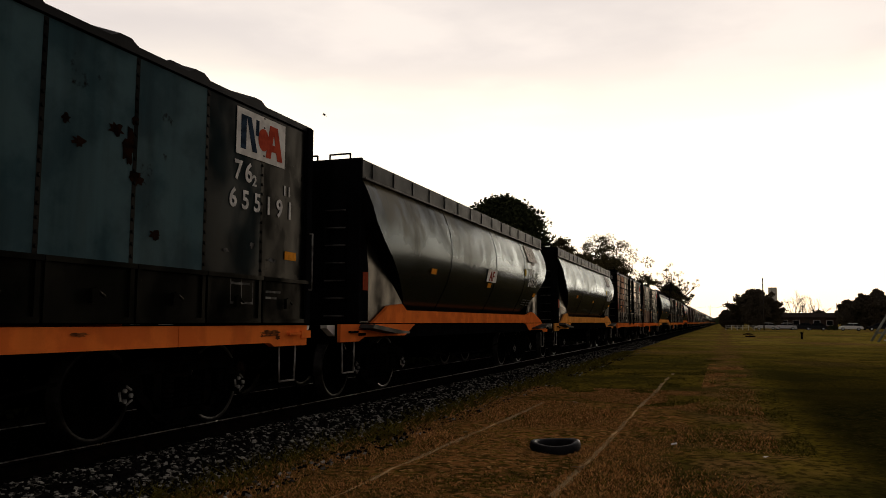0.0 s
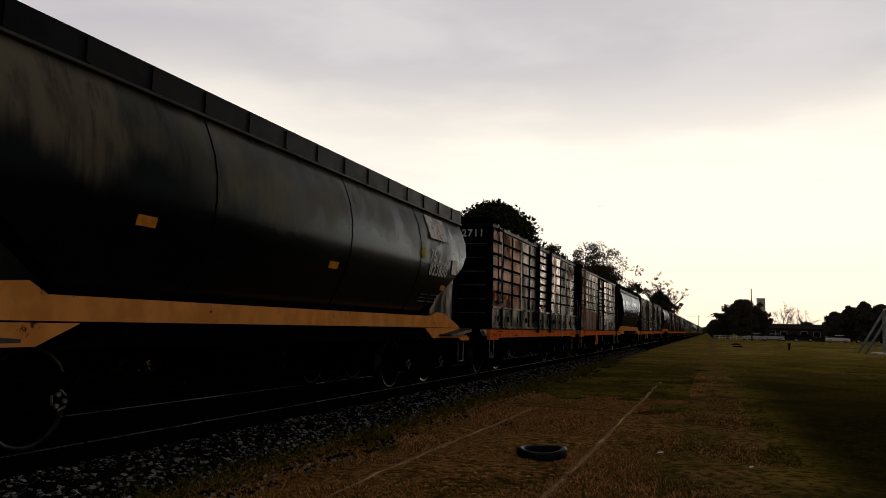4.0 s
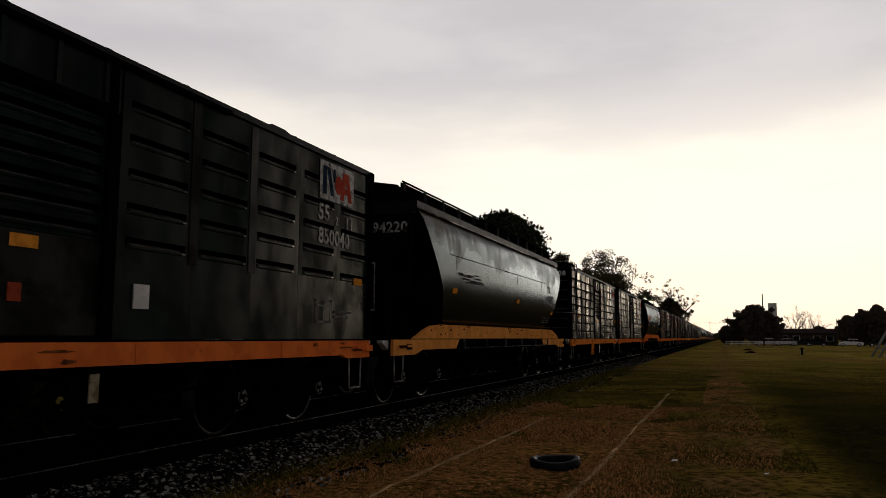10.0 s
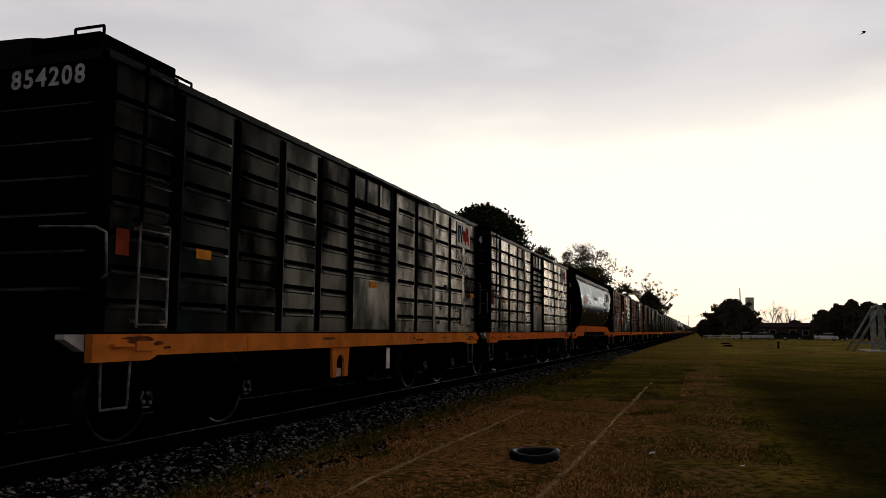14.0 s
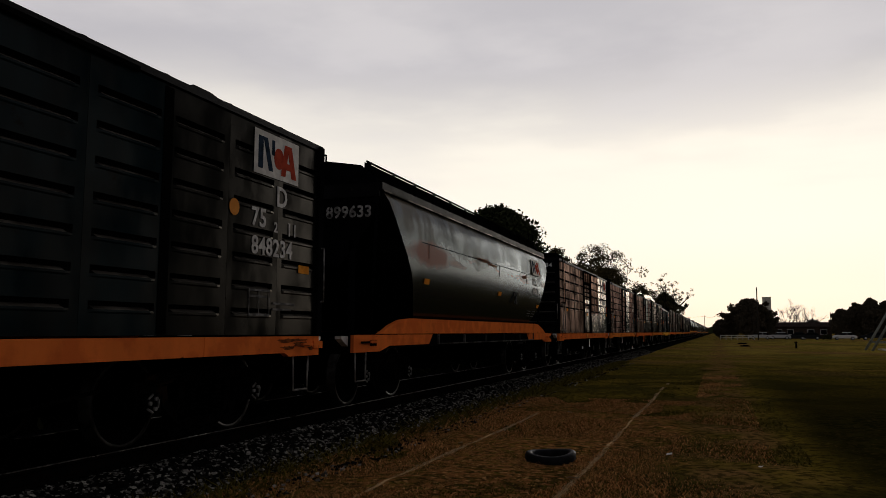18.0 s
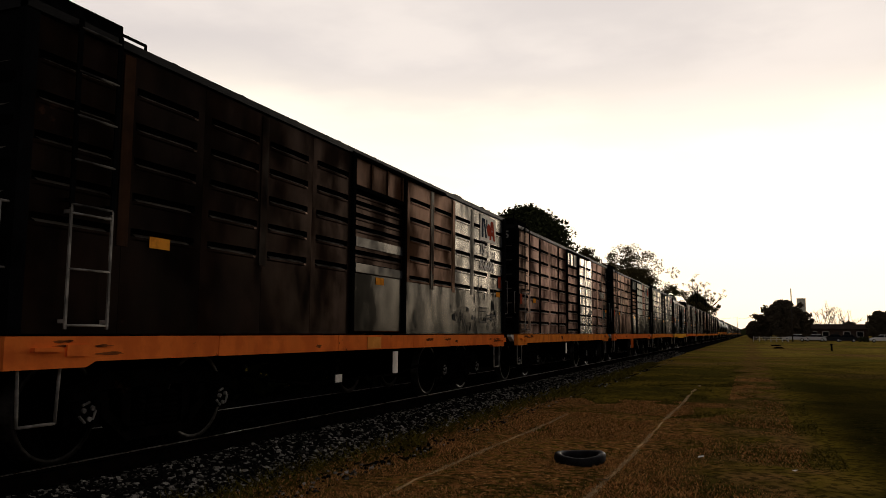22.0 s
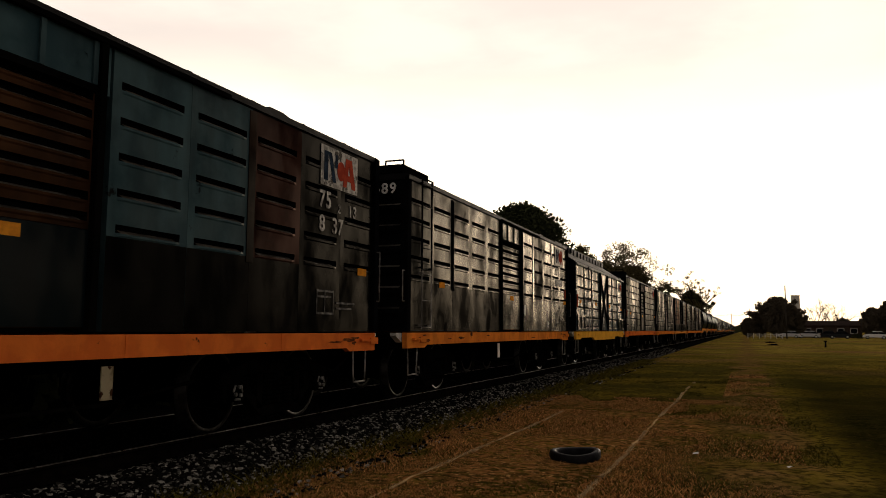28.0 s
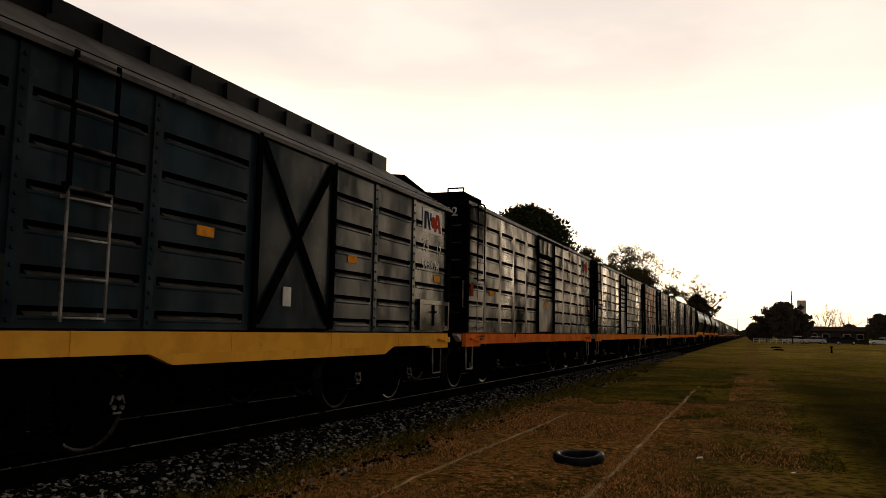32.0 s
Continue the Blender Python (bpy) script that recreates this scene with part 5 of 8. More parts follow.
    if kind == "A":
        for e, tone in ((-1, "black"), (1, "grey")):
            for s in (1, -1):
                me = shared(("end_plate", e * s, tone), lambda bm: prism(bm, [(-e * s * 0.0, 1.14), (-e * s * 1.62, 1.14), (-e * s * 1.62, 1.46), (-e * s * 0.0, 2.58)], -0.012, 0.012), PAINT[tone])
                part("end_plate", me, None, w, "plain side plate under the slope of the shell", pose(s * 1.405, e * t, 0, 0, 0, 0 if s > 0 else 180))
        add_ladder(w, pose(0.88, -t - 0.03, 1.2, 0, 0, -90), 1.66, 7, 0.34, IRON, RUNG)
        for k in (0.35, 0.9):
            part("grab_loop", shared(("grab_loop", 0.34), make_loop(0.34, 0.1), IRON), None, w, at=pose(k, -t - 0.02, tz + 0.28, 0, 0, -90) @ pose(0, 0, 0))
    else:
        part("brake_wheel", shared(("brake_wheel",), make_brake_wheel, IRON), None, w, at=pose(-0.5, -t - 0.35, 2.55))

    def cradle(bm):
        # sloped orange bearer along the foot of the shell
        if kind == "B":
            prism(bm, [(-t - 0.1, 1.13), (-t + 0.35, 1.27), (-t + 0.75, 1.36), (-t + 1.3, 1.39), (t - 1.3, 1.39), (t - 0.85, 1.37), (t - 0.25, 1.24), (t + 0.1, 1.13)], -0.04, 0.03)
            return
        prism(bm, [(-t + 0.35, 1.13), (-t + 0.95, 1.40), (-t + 1.5, 1.44), (-t + 1.7, 1.34), (t - 1.7, 1.34), (t - 1.3, 1.42), (t - 0.9, 1.40), (t - 0.1, 1.20), (t + 0.1, 1.13)], -0.04, 0.03)
    for s in (1, -1):
        part("bearer", shared(("bearer", kind, round(top, 2), sill_mat.name), cradle, sill_mat), None, w, at=pose(s * (1.44 if kind == "A" else 1.46), 0, 0, 0, 0, 0 if s > 0 else 180))

    def chute(bm):
        for y in (0.0,):
            a = [bm.verts.new(p) for p in ((-1.0, y - 0.8, 1.15), (1.0, y - 0.8, 1.15), (1.0, y + 0.8, 1.15), (-1.0, y + 0.8, 1.15))]
            b = [bm.verts.new(p) for p in ((-0.45, y - 0.35, 0.45), (0.45, y - 0.35, 0.45), (0.45, y + 0.35, 0.45), (-0.45, y + 0.35, 0.45))]
            for i in range(4):
                bm.faces.new((a[i], a[(i + 1) % 4], b[(i + 1) % 4], b[i]))
            bm.faces.new(b)
            box(bm, -0.5, 0.5, y - 0.4, y + 0.4, 0.38, 0.46)
    n_chutes = 3 if kind == "A" else 4
    for k in range(n_chutes):
        part("discharge_chute", shared(("chute",), chute, STEEL), None, w, at=pose(0, -t + 2.6 + (top - 5.2) * k / (n_chutes - 1), 0))
    if kind == "B":
        def pipe(bm):
            rod(bm, (1.50, -t + 2.6, 0.94), (1.50, t - 1.6, 0.94), 0.014, 8)
            for k in range(6):
                y = -t + 2.6 + (top - 4.2) * k / 5
                box(bm, 1.48, 1.515, y - 0.02, y + 0.02, 0.93, 1.12)
        part("brake_pipe", shared(("brake_pipe", round(top, 2)), pipe, RUNG), None, w)
    if not marks:
        return w
    curve_x = lambda z: next((a[0] + (b[0] - a[0]) * (a[1] - z) / (a[1] - b[1]) for a, b in zip(rows, rows[1:]) if a[1] >= z >= b[1]), 1.6)
    r = t - 0.75

    def lean(z, y):
        """Pose on the curved sheet at that height, turned to lie on it."""
        a = math.degrees(math.atan2(curve_x(z + 0.12) - curve_x(z - 0.12), 0.24))
        return pose(curve_x(z) + 0.012, y, z, 0, a, 0)

    mark = WORN if worn else STENCIL
    flat = pose(0, 0, 0, *SIDE_TURN)
    up, big = (0.12, 0.26) if kind == "B" else (0.0, 0.30)
    lettering("lettering", "75 2", big, STENCIL if logo else FAINT, w, lean(2.33 + up, r - 1.55 + up) @ flat, 1.1)
    lettering("lettering", "11", 0.22, STENCIL, w, lean(2.34 + up, r - 0.70 + up) @ flat, 1.2)
    lettering("lettering", number, big - 0.01, STENCIL if logo else FAINT, w, lean(2.08 + up, r - 1.55 + up) @ flat, 1.15)
    if dee:
        lettering("lettering", "D", 0.34, mark, w, lean(2.66, r - 1.12) @ flat)
    if logo:
        me = shared(("marking_panel_small", worn), lambda bm: box(bm, 0, 0.005, 0, 1.0, -0.26, 0.2), WORN if worn else WHITE)
        p = part("marking_panel", me, None, w, "weathered pale painted panel", lean(2.98, r - 1.55))
        if not worn:
            part("red_shape", shared(("red_shape_small",), lambda bm: shrunk(bm, red_mark, 1.0, 0.88, -0.26), LOGO_RED), None, p)
            part("navy_shape", shared(("navy_shape_small",), lambda bm: shrunk(bm, navy_mark, 1.0, 0.88, -0.26), LOGO_BLUE), None, p)
    part("data_panel", shared(("hopper_lines",), lambda bm: [box(bm, 0, 0.004, y, y + 0.4, -0.07 * k, -0.07 * k + 0.02) for k in range(3) for y in (0, 0.5)], FAINT), None, w, "faint white data lines", lean(1.72, r - 1.6))
    for y, z in ((r - 0.6, 1.88), (-t + (2.6 if kind == "A" else 1.67), 2.04), (0.2 if kind == "A" else 0.5, 1.95 if kind == "A" else 2.05)):
        me = shared(("reflector", REFLECT.name, 0.26, 0.1), lambda bm: box(bm, 0, 0.006, -0.13, 0.13, -0.05, 0.05), REFLECT)
        part("reflector", me, REFLECT, w, "amber reflective strip", lean(z, y))
    if kind == "A":
        part("reflector", shared(("reflector", RED_PLATE.name, 0.17, 0.27), lambda bm: box(bm, 0, 0.006, -0.085, 0.085, -0.135, 0.135), RED_PLATE), None, w, "dull red plate", pose(1.425, -t + 0.16, 1.75))
    if extra == "af":
        p = part("sign_plate", shared(("sign_plate",), lambda bm: box(bm, 0, 0.008, 0, 0.72, -0.14, 0.14), WHITE), None, w, "white plate with two red letters", lean(2.16, -0.12))
        lettering("lettering", "AF", 0.30, RED_PLATE, p, pose(0.012, 0.15, -0.11, *SIDE_TURN), 1.1)
    if extra == "card":
        part("sign_plate", shared(("card_plate",), lambda bm: box(bm, 0, 0.006, 0, 0.3, -0.14, 0.14), WHITE), None, w, "small white card", lean(2.3, r - 0.32))
    if dee:
        part("yellow_spot", shared(("pale_spot",), lambda bm: rod(bm, (0, 0, 0), (0.004, 0, 0), 0.095, 14), SPOT), None, w, "round yellow paint mark", lean(2.42, r - 1.95))
    if ends:
        lettering("lettering", ends, 0.26, WORN, w, pose(-0.22 if kind == "A" else 0.50, -t - (0.078 if kind == "A" else 0.05), 2.79 if kind == "A" else 2.98, 90, 0, 0), 1.05)
    return w


def gear_frame_hopper(w, length, sill_mat, kind):
    frame_gear(w, length, IRON, "dark centre frame of the hopper")
    h = length / 2
    # short painted sill ends over the bogies

    def stub(bm):
        if kind == "A":
            prism(bm, [(-h - 0.02, 0.87), (-h + 0.55, 0.87), (-h + 0.75, 0.93), (-h + 2.3, 0.93), (-h + 2.75, 1.115), (-h - 0.02, 1.115)], 0.0, 0.05)
        else:
            prism(bm, [(-h - 0.02, 0.86), (-h + 0.9, 0.86), (-h + 1.3, 0.94), (-h + 3.1, 0.94), (-h + 3.3, 1.115), (-h - 0.02, 1.115)], 0.0, 0.05)
        box(bm, 0.05, 0.09, -h + 0.5, -h + 0.72, 0.99, 1.03)
        if kind == "A":
            prism(bm, [(-h + 0.55, 1.06), (-h + 1.5, 0.97), (-h + 1.95, 0.97), (-h + 1.95, 1.0), (-h + 1.6, 1.02), (-h + 0.6, 1.115)], 0.03, 0.28, 1)
    for s in (1, -1):
        for e in (1, -1):
            me = shared(("sill_end", kind, round(length, 2), sill_mat.name, s * e), (lambda bm: stub(bm)) if s * e > 0 else (lambda bm: mirrored(bm, stub)), [sill_mat, PAINT["light_grey"]])
            part("sill_end", me, None, w, "orange painted sill end" if sill_mat is ORANGE else "yellow painted sill end", pose(s * 1.44, 0, 0, 0, 0, 0 if s > 0 else 180))


def mirrored(bm, make):
    make(bm)
    for v in bm.verts:
        v.co.y = -v.co.y


def crossed_van(left, right):
    """Older riveted van: raised roof with a stiffened ridge, a door with crossed bracing."""
    length = right - left
    h = length / 2
    w = new_wagon("boxcar", "blue-grey riveted van with cross-braced door and yellow sill", "boxcar", left, right)
    frame_gear(w, length, BRIGHT_YELLOW, "yellow painted side sill")
    z0, eave = 1.125, 3.28

    def deep_sill(bm):
        prism(bm, [(-1.9, 0.80), (2.6, 0.80), (2.9, 0.905), (-2.2, 0.905)], 0.0, 0.06)
    for s in (1, -1):
        part("deep_sill", shared(("deep_sill",), deep_sill, BRIGHT_YELLOW), None, w, at=pose(s * 1.42, 0, 0, 0, 0, 0 if s > 0 else 180))
    part("body", shared(("body_x",), lambda bm: box(bm, -HALF + 0.065, HALF - 0.065, -h + 0.05, h - 0.05, z0, eave + 0.1), IRON), None, w)
    cuts = [0.02, 1.45, 2.86, 4.37, 6.08, 7.33, 8.68, length - 0.02]
    ribs = [1.27, 1.57, 1.90, 2.20, 2.54, 2.90]
    for s in (1, -1):
        turn = 0 if s > 0 else 180
        for k, (a, b) in enumerate(zip(cuts, cuts[1:])):
            y0, y1 = -h + a, -h + b
            if k == 3:
                def xdoor(bm):
                    wd = y1 - y0
                    box(bm, -0.06, 0.02, 0, wd, z0 + 0.02, eave - 0.02, bevel=0.01)

                def brace(p, q, proud):
                    dy, dz = q[0] - p[0], q[1] - p[1]
                    n = math.hypot(dy, dz)
                    oy, oz = -dz / n * 0.05, dy / n * 0.05
                    return lambda bm: prism(bm, [(p[0] - oy, p[1] - oz), (q[0] - oy, q[1] - oz), (q[0] + oy, q[1] + oz), (p[0] + oy, p[1] + oz)], 0.021, proud)
                door = part("door", shared(("xdoor",), xdoor, PAINT["slate_blue"]), None, w, "steel door with crossed bracing", pose(s * HALF, y0 if s > 0 else y1, 0, 0, 0, turn))
                wd = y1 - y0
                part("brace", shared(("brace_up",), brace((0.09, z0 + 0.1), (wd - 0.09, eave - 0.1), 0.055), PAINT["soot"]), None, door)
                part("brace", shared(("brace_down",), brace((wd - 0.09, z0 + 0.1), (0.09, eave - 0.1), 0.058), PAINT["soot"]), None, door)
                for y in (0.03, wd - 0.03):
                    part("stile", shared(("stile_x",), lambda bm: box(bm, 0.021, 0.062, -0.035, 0.035, z0 + 0.02, eave - 0.02), PAINT["soot"]), None, door, at=pose(0, y, 0))
                continue
            wd = round(y1 - y0 - 0.005, 3)
            part("side_panel", shared(("side_panel_x", wd), rib_panel(wd, z0, eave, ribs, 0.035, 0.1), [PAINT["slate_blue"], PAINT["slate_blue"], LIT_LIP, GROOVE_SHADE]), None, w, at=pose(s * HALF, y0 if s > 0 else y1, 0, 0, 0, turn))
            part("rivet_post", shared(("rivet_post_x",), rivet_post(eave - z0), PAINT["slate_blue"]), None, w, at=pose(s * HALF, y0 if s > 0 else y1, z0, 0, 0, turn))
        part("rivet_post", shared(("rivet_post_x",), rivet_post(eave - z0), PAINT["slate_blue"]), None, w, at=pose(s * HALF, s * (h - 0.05), z0, 0, 0, turn))
        part("end_wall", shared(("end_wall_x",), end_wall(HALF, z0, eave, 0.75, [1.6, 2.1, 2.6]), PAINT["end"]), None, w, at=pose(0, -s * (h - 0.02), 0, 0, 0, 0 if s > 0 else 180))
        part("roof_slope", shared(("roof_slope_x",), lambda bm: [bm.faces.new([bm.verts.new(p) for p in q]) for q in (
            ((HALF + 0.06, -h - 0.03, eave), (HALF + 0.06, h + 0.03, eave), (0.86, h - 1.35, eave + 0.48), (0.86, -h - 0.03, eave + 0.48)),
            ((HALF + 0.06, -h - 0.03, eave - 0.05), (HALF + 0.06, h + 0.03, eave - 0.05), (HALF + 0.06, h + 0.03, eave), (HALF + 0.06, -h - 0.03, eave)),
            ((HALF + 0.06, h + 0.03, eave), (0.0, h + 0.03, eave + 0.05), (0.0, h - 1.35, eave + 0.48), (0.86, h - 1.35, eave + 0.48)))], PAINT["tan_roof"]), None, w, at=pose(0, 0, 0, 0, 0, turn))

        def ridge(bm):
            box(bm, 0.80, 0.86, -h - 0.1, h - 1.35, eave + 0.44, eave + 0.70)
            k = -h + 0.3
            while k < h - 1.5:
                box(bm, 0.86, 0.89, k - 0.04, k + 0.04, eave + 0.46, eave + 0.66)
                k += 0.62
            box(bm, 0.0, 0.83, -h - 0.05, h - 1.4, eave + 0.60, eave + 0.66)
        part("roof_ridge", shared(("roof_ridge_x",), ridge, PAINT["roof"]), None, w, at=pose(0, 0, 0, 0, 0, turn) @ (Matrix.Identity(4) if s > 0 else pose(0, -1.35, 0)))
        for y0, wd in ((-h + 0.1, 1.28), (h - 1.36, 1.3)):
            def hatch(bm):
                box(bm, 0.0, 0.05, 0, wd, z0 + 0.03, z0 + 0.10)
                box(bm, 0.0, 0.05, 0, wd, z0 + 0.45, z0 + 0.52)
                for y in (0.03, wd * 0.5, wd - 0.03):
                    box(bm, 0.0, 0.05, y - 0.03, y + 0.03, z0 + 0.05, z0 + 0.5)
                box(bm, 0.0, 0.02, 0, wd, z0 + 0.05, z0 + 0.5)
                rod(bm, (0.07, wd * 0.5 - 0.1, z0 + 0.33), (0.07, wd * 0.5 + 0.12, z0 + 0.33), 0.015, 6)
            part("drop_door", shared(("hatch_x", wd), hatch, PAINT["green_grey"]), None, w, at=pose(s * (HALF + 0.002), y0 if s > 0 else y0 + wd, 0, 0, 0, turn))
        add_ladder(w, pose(s * (HALF + 0.02), s * (-h + 1.86), z0 + 1.05, 0, 0, turn), 1.12, 4, 0.44, IRON, RUNG)
        add_ladder(w, pose(s * (HALF + 0.02), s * (-h + 1.86), z0 + 0.05, 0, 0, turn), 1.02, 4, 0.44, PALE_IRON, PALE_IRON, r=0.010, bar=0.011)
    for y in (-h + 1.65,):
        part("grab_loop", shared(("grab_loop", 0.5), make_loop(0.5, 0.3), IRON), None, w, at=pose(0.9, y, eave + 0.52))
    x = HALF + 0.004
    for y, z in ((-h + 0.75, 2.07), (-h + 3.6, 2.08), (-h + 6.65, 2.08), (h - 0.55, 2.02)):
        reflector(w, x, y, z)
    reflector(w, x + 0.022, -h + 0.14, 2.08, RED_PLATE, 0.2, 0.4)
    plate(w, x + 0.02, -h + 5.05, 1.62, 0.16, 0.22)
    p = part("marking_panel", shared(("panel_x",), lambda bm: box(bm, 0, 0.004, 0, 0.86, 0, 0.40), WHITE), None, w, "weathered white painted panel", pose(x, h - 1.22, 2.76))
    part("red_shape", shared(("red_x",), lambda bm: shrunk(bm, red_mark, 0.86, 0.77, 0.0), LOGO_RED), None, p)
    part("navy_shape", shared(("navy_x",), lambda bm: shrunk(bm, navy_mark, 0.86, 0.77, 0.0), LOGO_BLUE), None, p)
    lettering("lettering", "75", 0.27, STENCIL, w, on_side(x, h - 1.2, 2.45), 1.1)
    lettering("lettering", "17", 0.22, STENCIL, w, on_side(x, h - 0.6, 2.43), 1.1)
    lettering("lettering", "552678", 0.25, STENCIL, w, on_side(x, h - 1.22, 2.13), 1.0)
    lettering("lettering", "552678", 0.26, FAINT, w, pose(0.0, -h - 0.06, 2.72, 90, 0, 0), 1.1)
    return w


def riveted_boxcar(left, right):
    """Smooth-sided riveted van with drop doors along the floor."""
    w = boxcar(left, right, ["teal"] * 5 + ["teal", "teal"] + ["teal", "teal", "teal", "dark_teal", "black"], number="655191", code="76 2", low=True, ribs=[0.0],
               label="teal and black riveted boxcar with drop doors")
    h = (right - left) / 2
    for k in range(6):
        y = 0.93 + (h - 0.97) * k / 5
        part("rivet_post", shared(("rivet_post_w",), rivet_post(EAVE - 1.73, 0.05, 0.002, 0.11), PAINT["black"]), None, w, at=pose(HALF, min(y, h - 0.07), 1.665))
    return w


# ---- the train, from the first wagon in view to the last in the distance ----
WAGONS = []
WAGON_GAP = 1.25


def build_train():
    post = (0.72, 0.86, 0.14, 0.34, WHITE, "dirty white post under the sill")
    w = riveted_boxcar(-3.55, 8.75)
    stains(w, "rust_holes", HOLE, HALF + 0.004, [(2.92, 2.68, 0.09, 0.22), (2.75, 2.82, 0.12, 0.07), (3.02, 2.42, 0.14, 0.08), (2.35, 2.62, 0.10, 0.06), (2.2, 2.78, 0.06, 0.05), (2.98, 2.95, 0.07, 0.05), (3.3, 1.95, 0.1, 0.06), (1.2, 2.5, 0.12, 0.08)], 5, "dark rust holes in the paint")
    stains(w, "chalky_scuffs", CHALK, HALF + 0.004, [(4.9, 2.0, 0.06, 0.05), (5.3, 1.86, 0.12, 0.03), (4.4, 1.9, 0.08, 0.03)], 6, "pale chalky scuffs")
    hopper(9.68, 23.08, "A", "844751", ends="844751", worn=True, extra="af", label="black steel hopper wagon with orange sill ends")
    hopper(24.28, 38.05, "A", "823880", sill_mat=YELLOW, ends="823880", worn=True, extra="card", label="grey-black hopper wagon with yellow sill ends")
    w = boxcar(39.8, 52.1, ["dark_brown", "brown", "brown", "red_rust", "olive", "dark_teal", "grey", "dark_teal", "dark_teal", "red_rust", "olive", "green_grey"], number="6  7 1", ends="632711", worn=True, low=True,
               label="rust-patched ribbed boxcar with drop doors", joints={(0, 1): "grey", (0, 2): "soot", (0, 3): "red_rust", (0, 4): "soot", (1, 2): "soot"},
               plates=[(6.15 - 1.62, 1.80, 0.5, 0.24, PAINT["grey"], "faded grey patch with data lines")])
    stains(w, "chalky_scuffs", CHALK, HALF + 0.010, [(4.62, 3.2, 0.07, 0.2), (4.55, 2.6, 0.06, 0.14), (4.5, 2.2, 0.07, 0.12), (5.35, 2.5, 0.2, 0.05), (5.6, 2.42, 0.12, 0.05), (4.4, 3.0, 0.05, 0.1), (3.9, 2.4, 0.04, 0.2), (-3.9, 2.5, 0.03, 0.3), (-5.1, 2.7, 0.03, 0.3)], 12, "patches of peeling pale paint")
    plate(w, 1.485, 6.15 - 2.75, 1.02, 0.05, 0.16, WHITE, "torn white rag tied to the sill")
    w = boxcar(53.45, 65.75, ["dark_brown", "deep_green", "olive", "deep_green", "deep_green", "deep_green", "grey", "green_grey", "deep_green", "green_grey", "deep_green", "deep_green"], number="850040", ends="850040", worn=True, ribs=TOP_RIBS, code="55 2", lower=("dark_brown", "green_grey"),
               label="dark grey ribbed boxcar with plain brown lower side", joints={(0, 1): "brown", (0, 2): "grey", (1, 1): "grey", (1, 2): "light_grey"},
               plates=[(0.79, 0.84, 0.11, 0.24, OLD_WHITE, "dirty white hose"), (1.25, 1.62, 0.2, 0.22, WHITE, "small pale label"), (-0.1, 1.55, 0.12, 0.14, RED_PLATE, "small red mark")])
    arch_bracket(w, -1.15, wide=0.5)
    w = hopper(66.65, 80.85, "B", "894220", sill_mat=YELLOW, paint="hopper_tan", ends="894220", logo=False, dee=False, rails=True, label="grey hopper wagon with roof walk and yellow sill")
    rng = random.Random(43)
    stains(w, "rust_spots", STAIN_DARK, 1.4905, [(rng.uniform(-5.6, 5.6), rng.uniform(1.20, 1.38), rng.uniform(0.02, 0.09), rng.uniform(0.012, 0.035)) for _ in range(44)], 43, "dark red rust spots on the yellow bearer")
    rng = random.Random(41)
    stains(w, "peeled_patch", CHALK, 1.634, [(-4.1 + 0.12 * k + rng.uniform(-0.1, 0.1), 2.40 - 0.05 * (k % 4) + rng.uniform(-0.02, 0.02), rng.uniform(0.25, 0.5), rng.uniform(0.012, 0.03)) for k in range(12)], 41, "half-peeled pale paint in ragged strips")
    w = boxcar(82.36, 94.5, ["grey", "green_grey", "olive", "green_grey", "grey", "olive", "green_grey", "green_grey", "grey", "green_grey", "black", "grey"], number="854208", ends="854208",
               label="soot-streaked dark green ribbed boxcar", sill_mat=AMBER, plates=[post, (5.15, 1.62, 0.8, 0.34, PAINT["grey"], "chalky worn patch")], joints={(0, 1): "soot", (0, 2): "soot", (0, 3): "soot", (0, 4): "soot", (1, 1): "soot", (1, 2): "light_grey", (1, 3): "soot"})
    arch_bracket(w, -1.12, AMBER)
    rng = random.Random(66)
    stains(w, "chalky_scuffs", CHALK, HALF + 0.009, [(rng.uniform(3.2, 5.9), rng.uniform(1.2, 2.1), rng.uniform(0.04, 0.16), rng.uniform(0.03, 0.08)) for _ in range(16)], 7, "pale chalky scuffs")
    boxcar(95.67, 107.8, ["black", "green_grey", "black", "grey", "black", "grey", "light_grey", "dark_teal", "dark_teal", "black", "black", "black"], number="848234", ends="848234", dee=True,
           label="black ribbed boxcar with pale patched door", joints={(0, 1): "soot", (0, 2): "soot", (0, 3): "soot", (0, 4): "grey", (1, 2): "soot"})
    w = hopper(108.85, 123.03, "B", "899633", paint="hopper_rust", ends="899633", dee=False, label="rust-marked grey hopper wagon with orange sill")
    stains(w, "bare_patch", BARE, 1.637, [(-0.9, 2.72, 0.7, 0.05), (-0.2, 2.66, 0.5, 0.035), (2.9, 2.60, 0.5, 0.05)], 22, "scraped pale strip below the sheet edge")
    plate(w, 1.628, 1.95, 2.16, 0.24, 0.3, CHALK, "small torn pale notice")
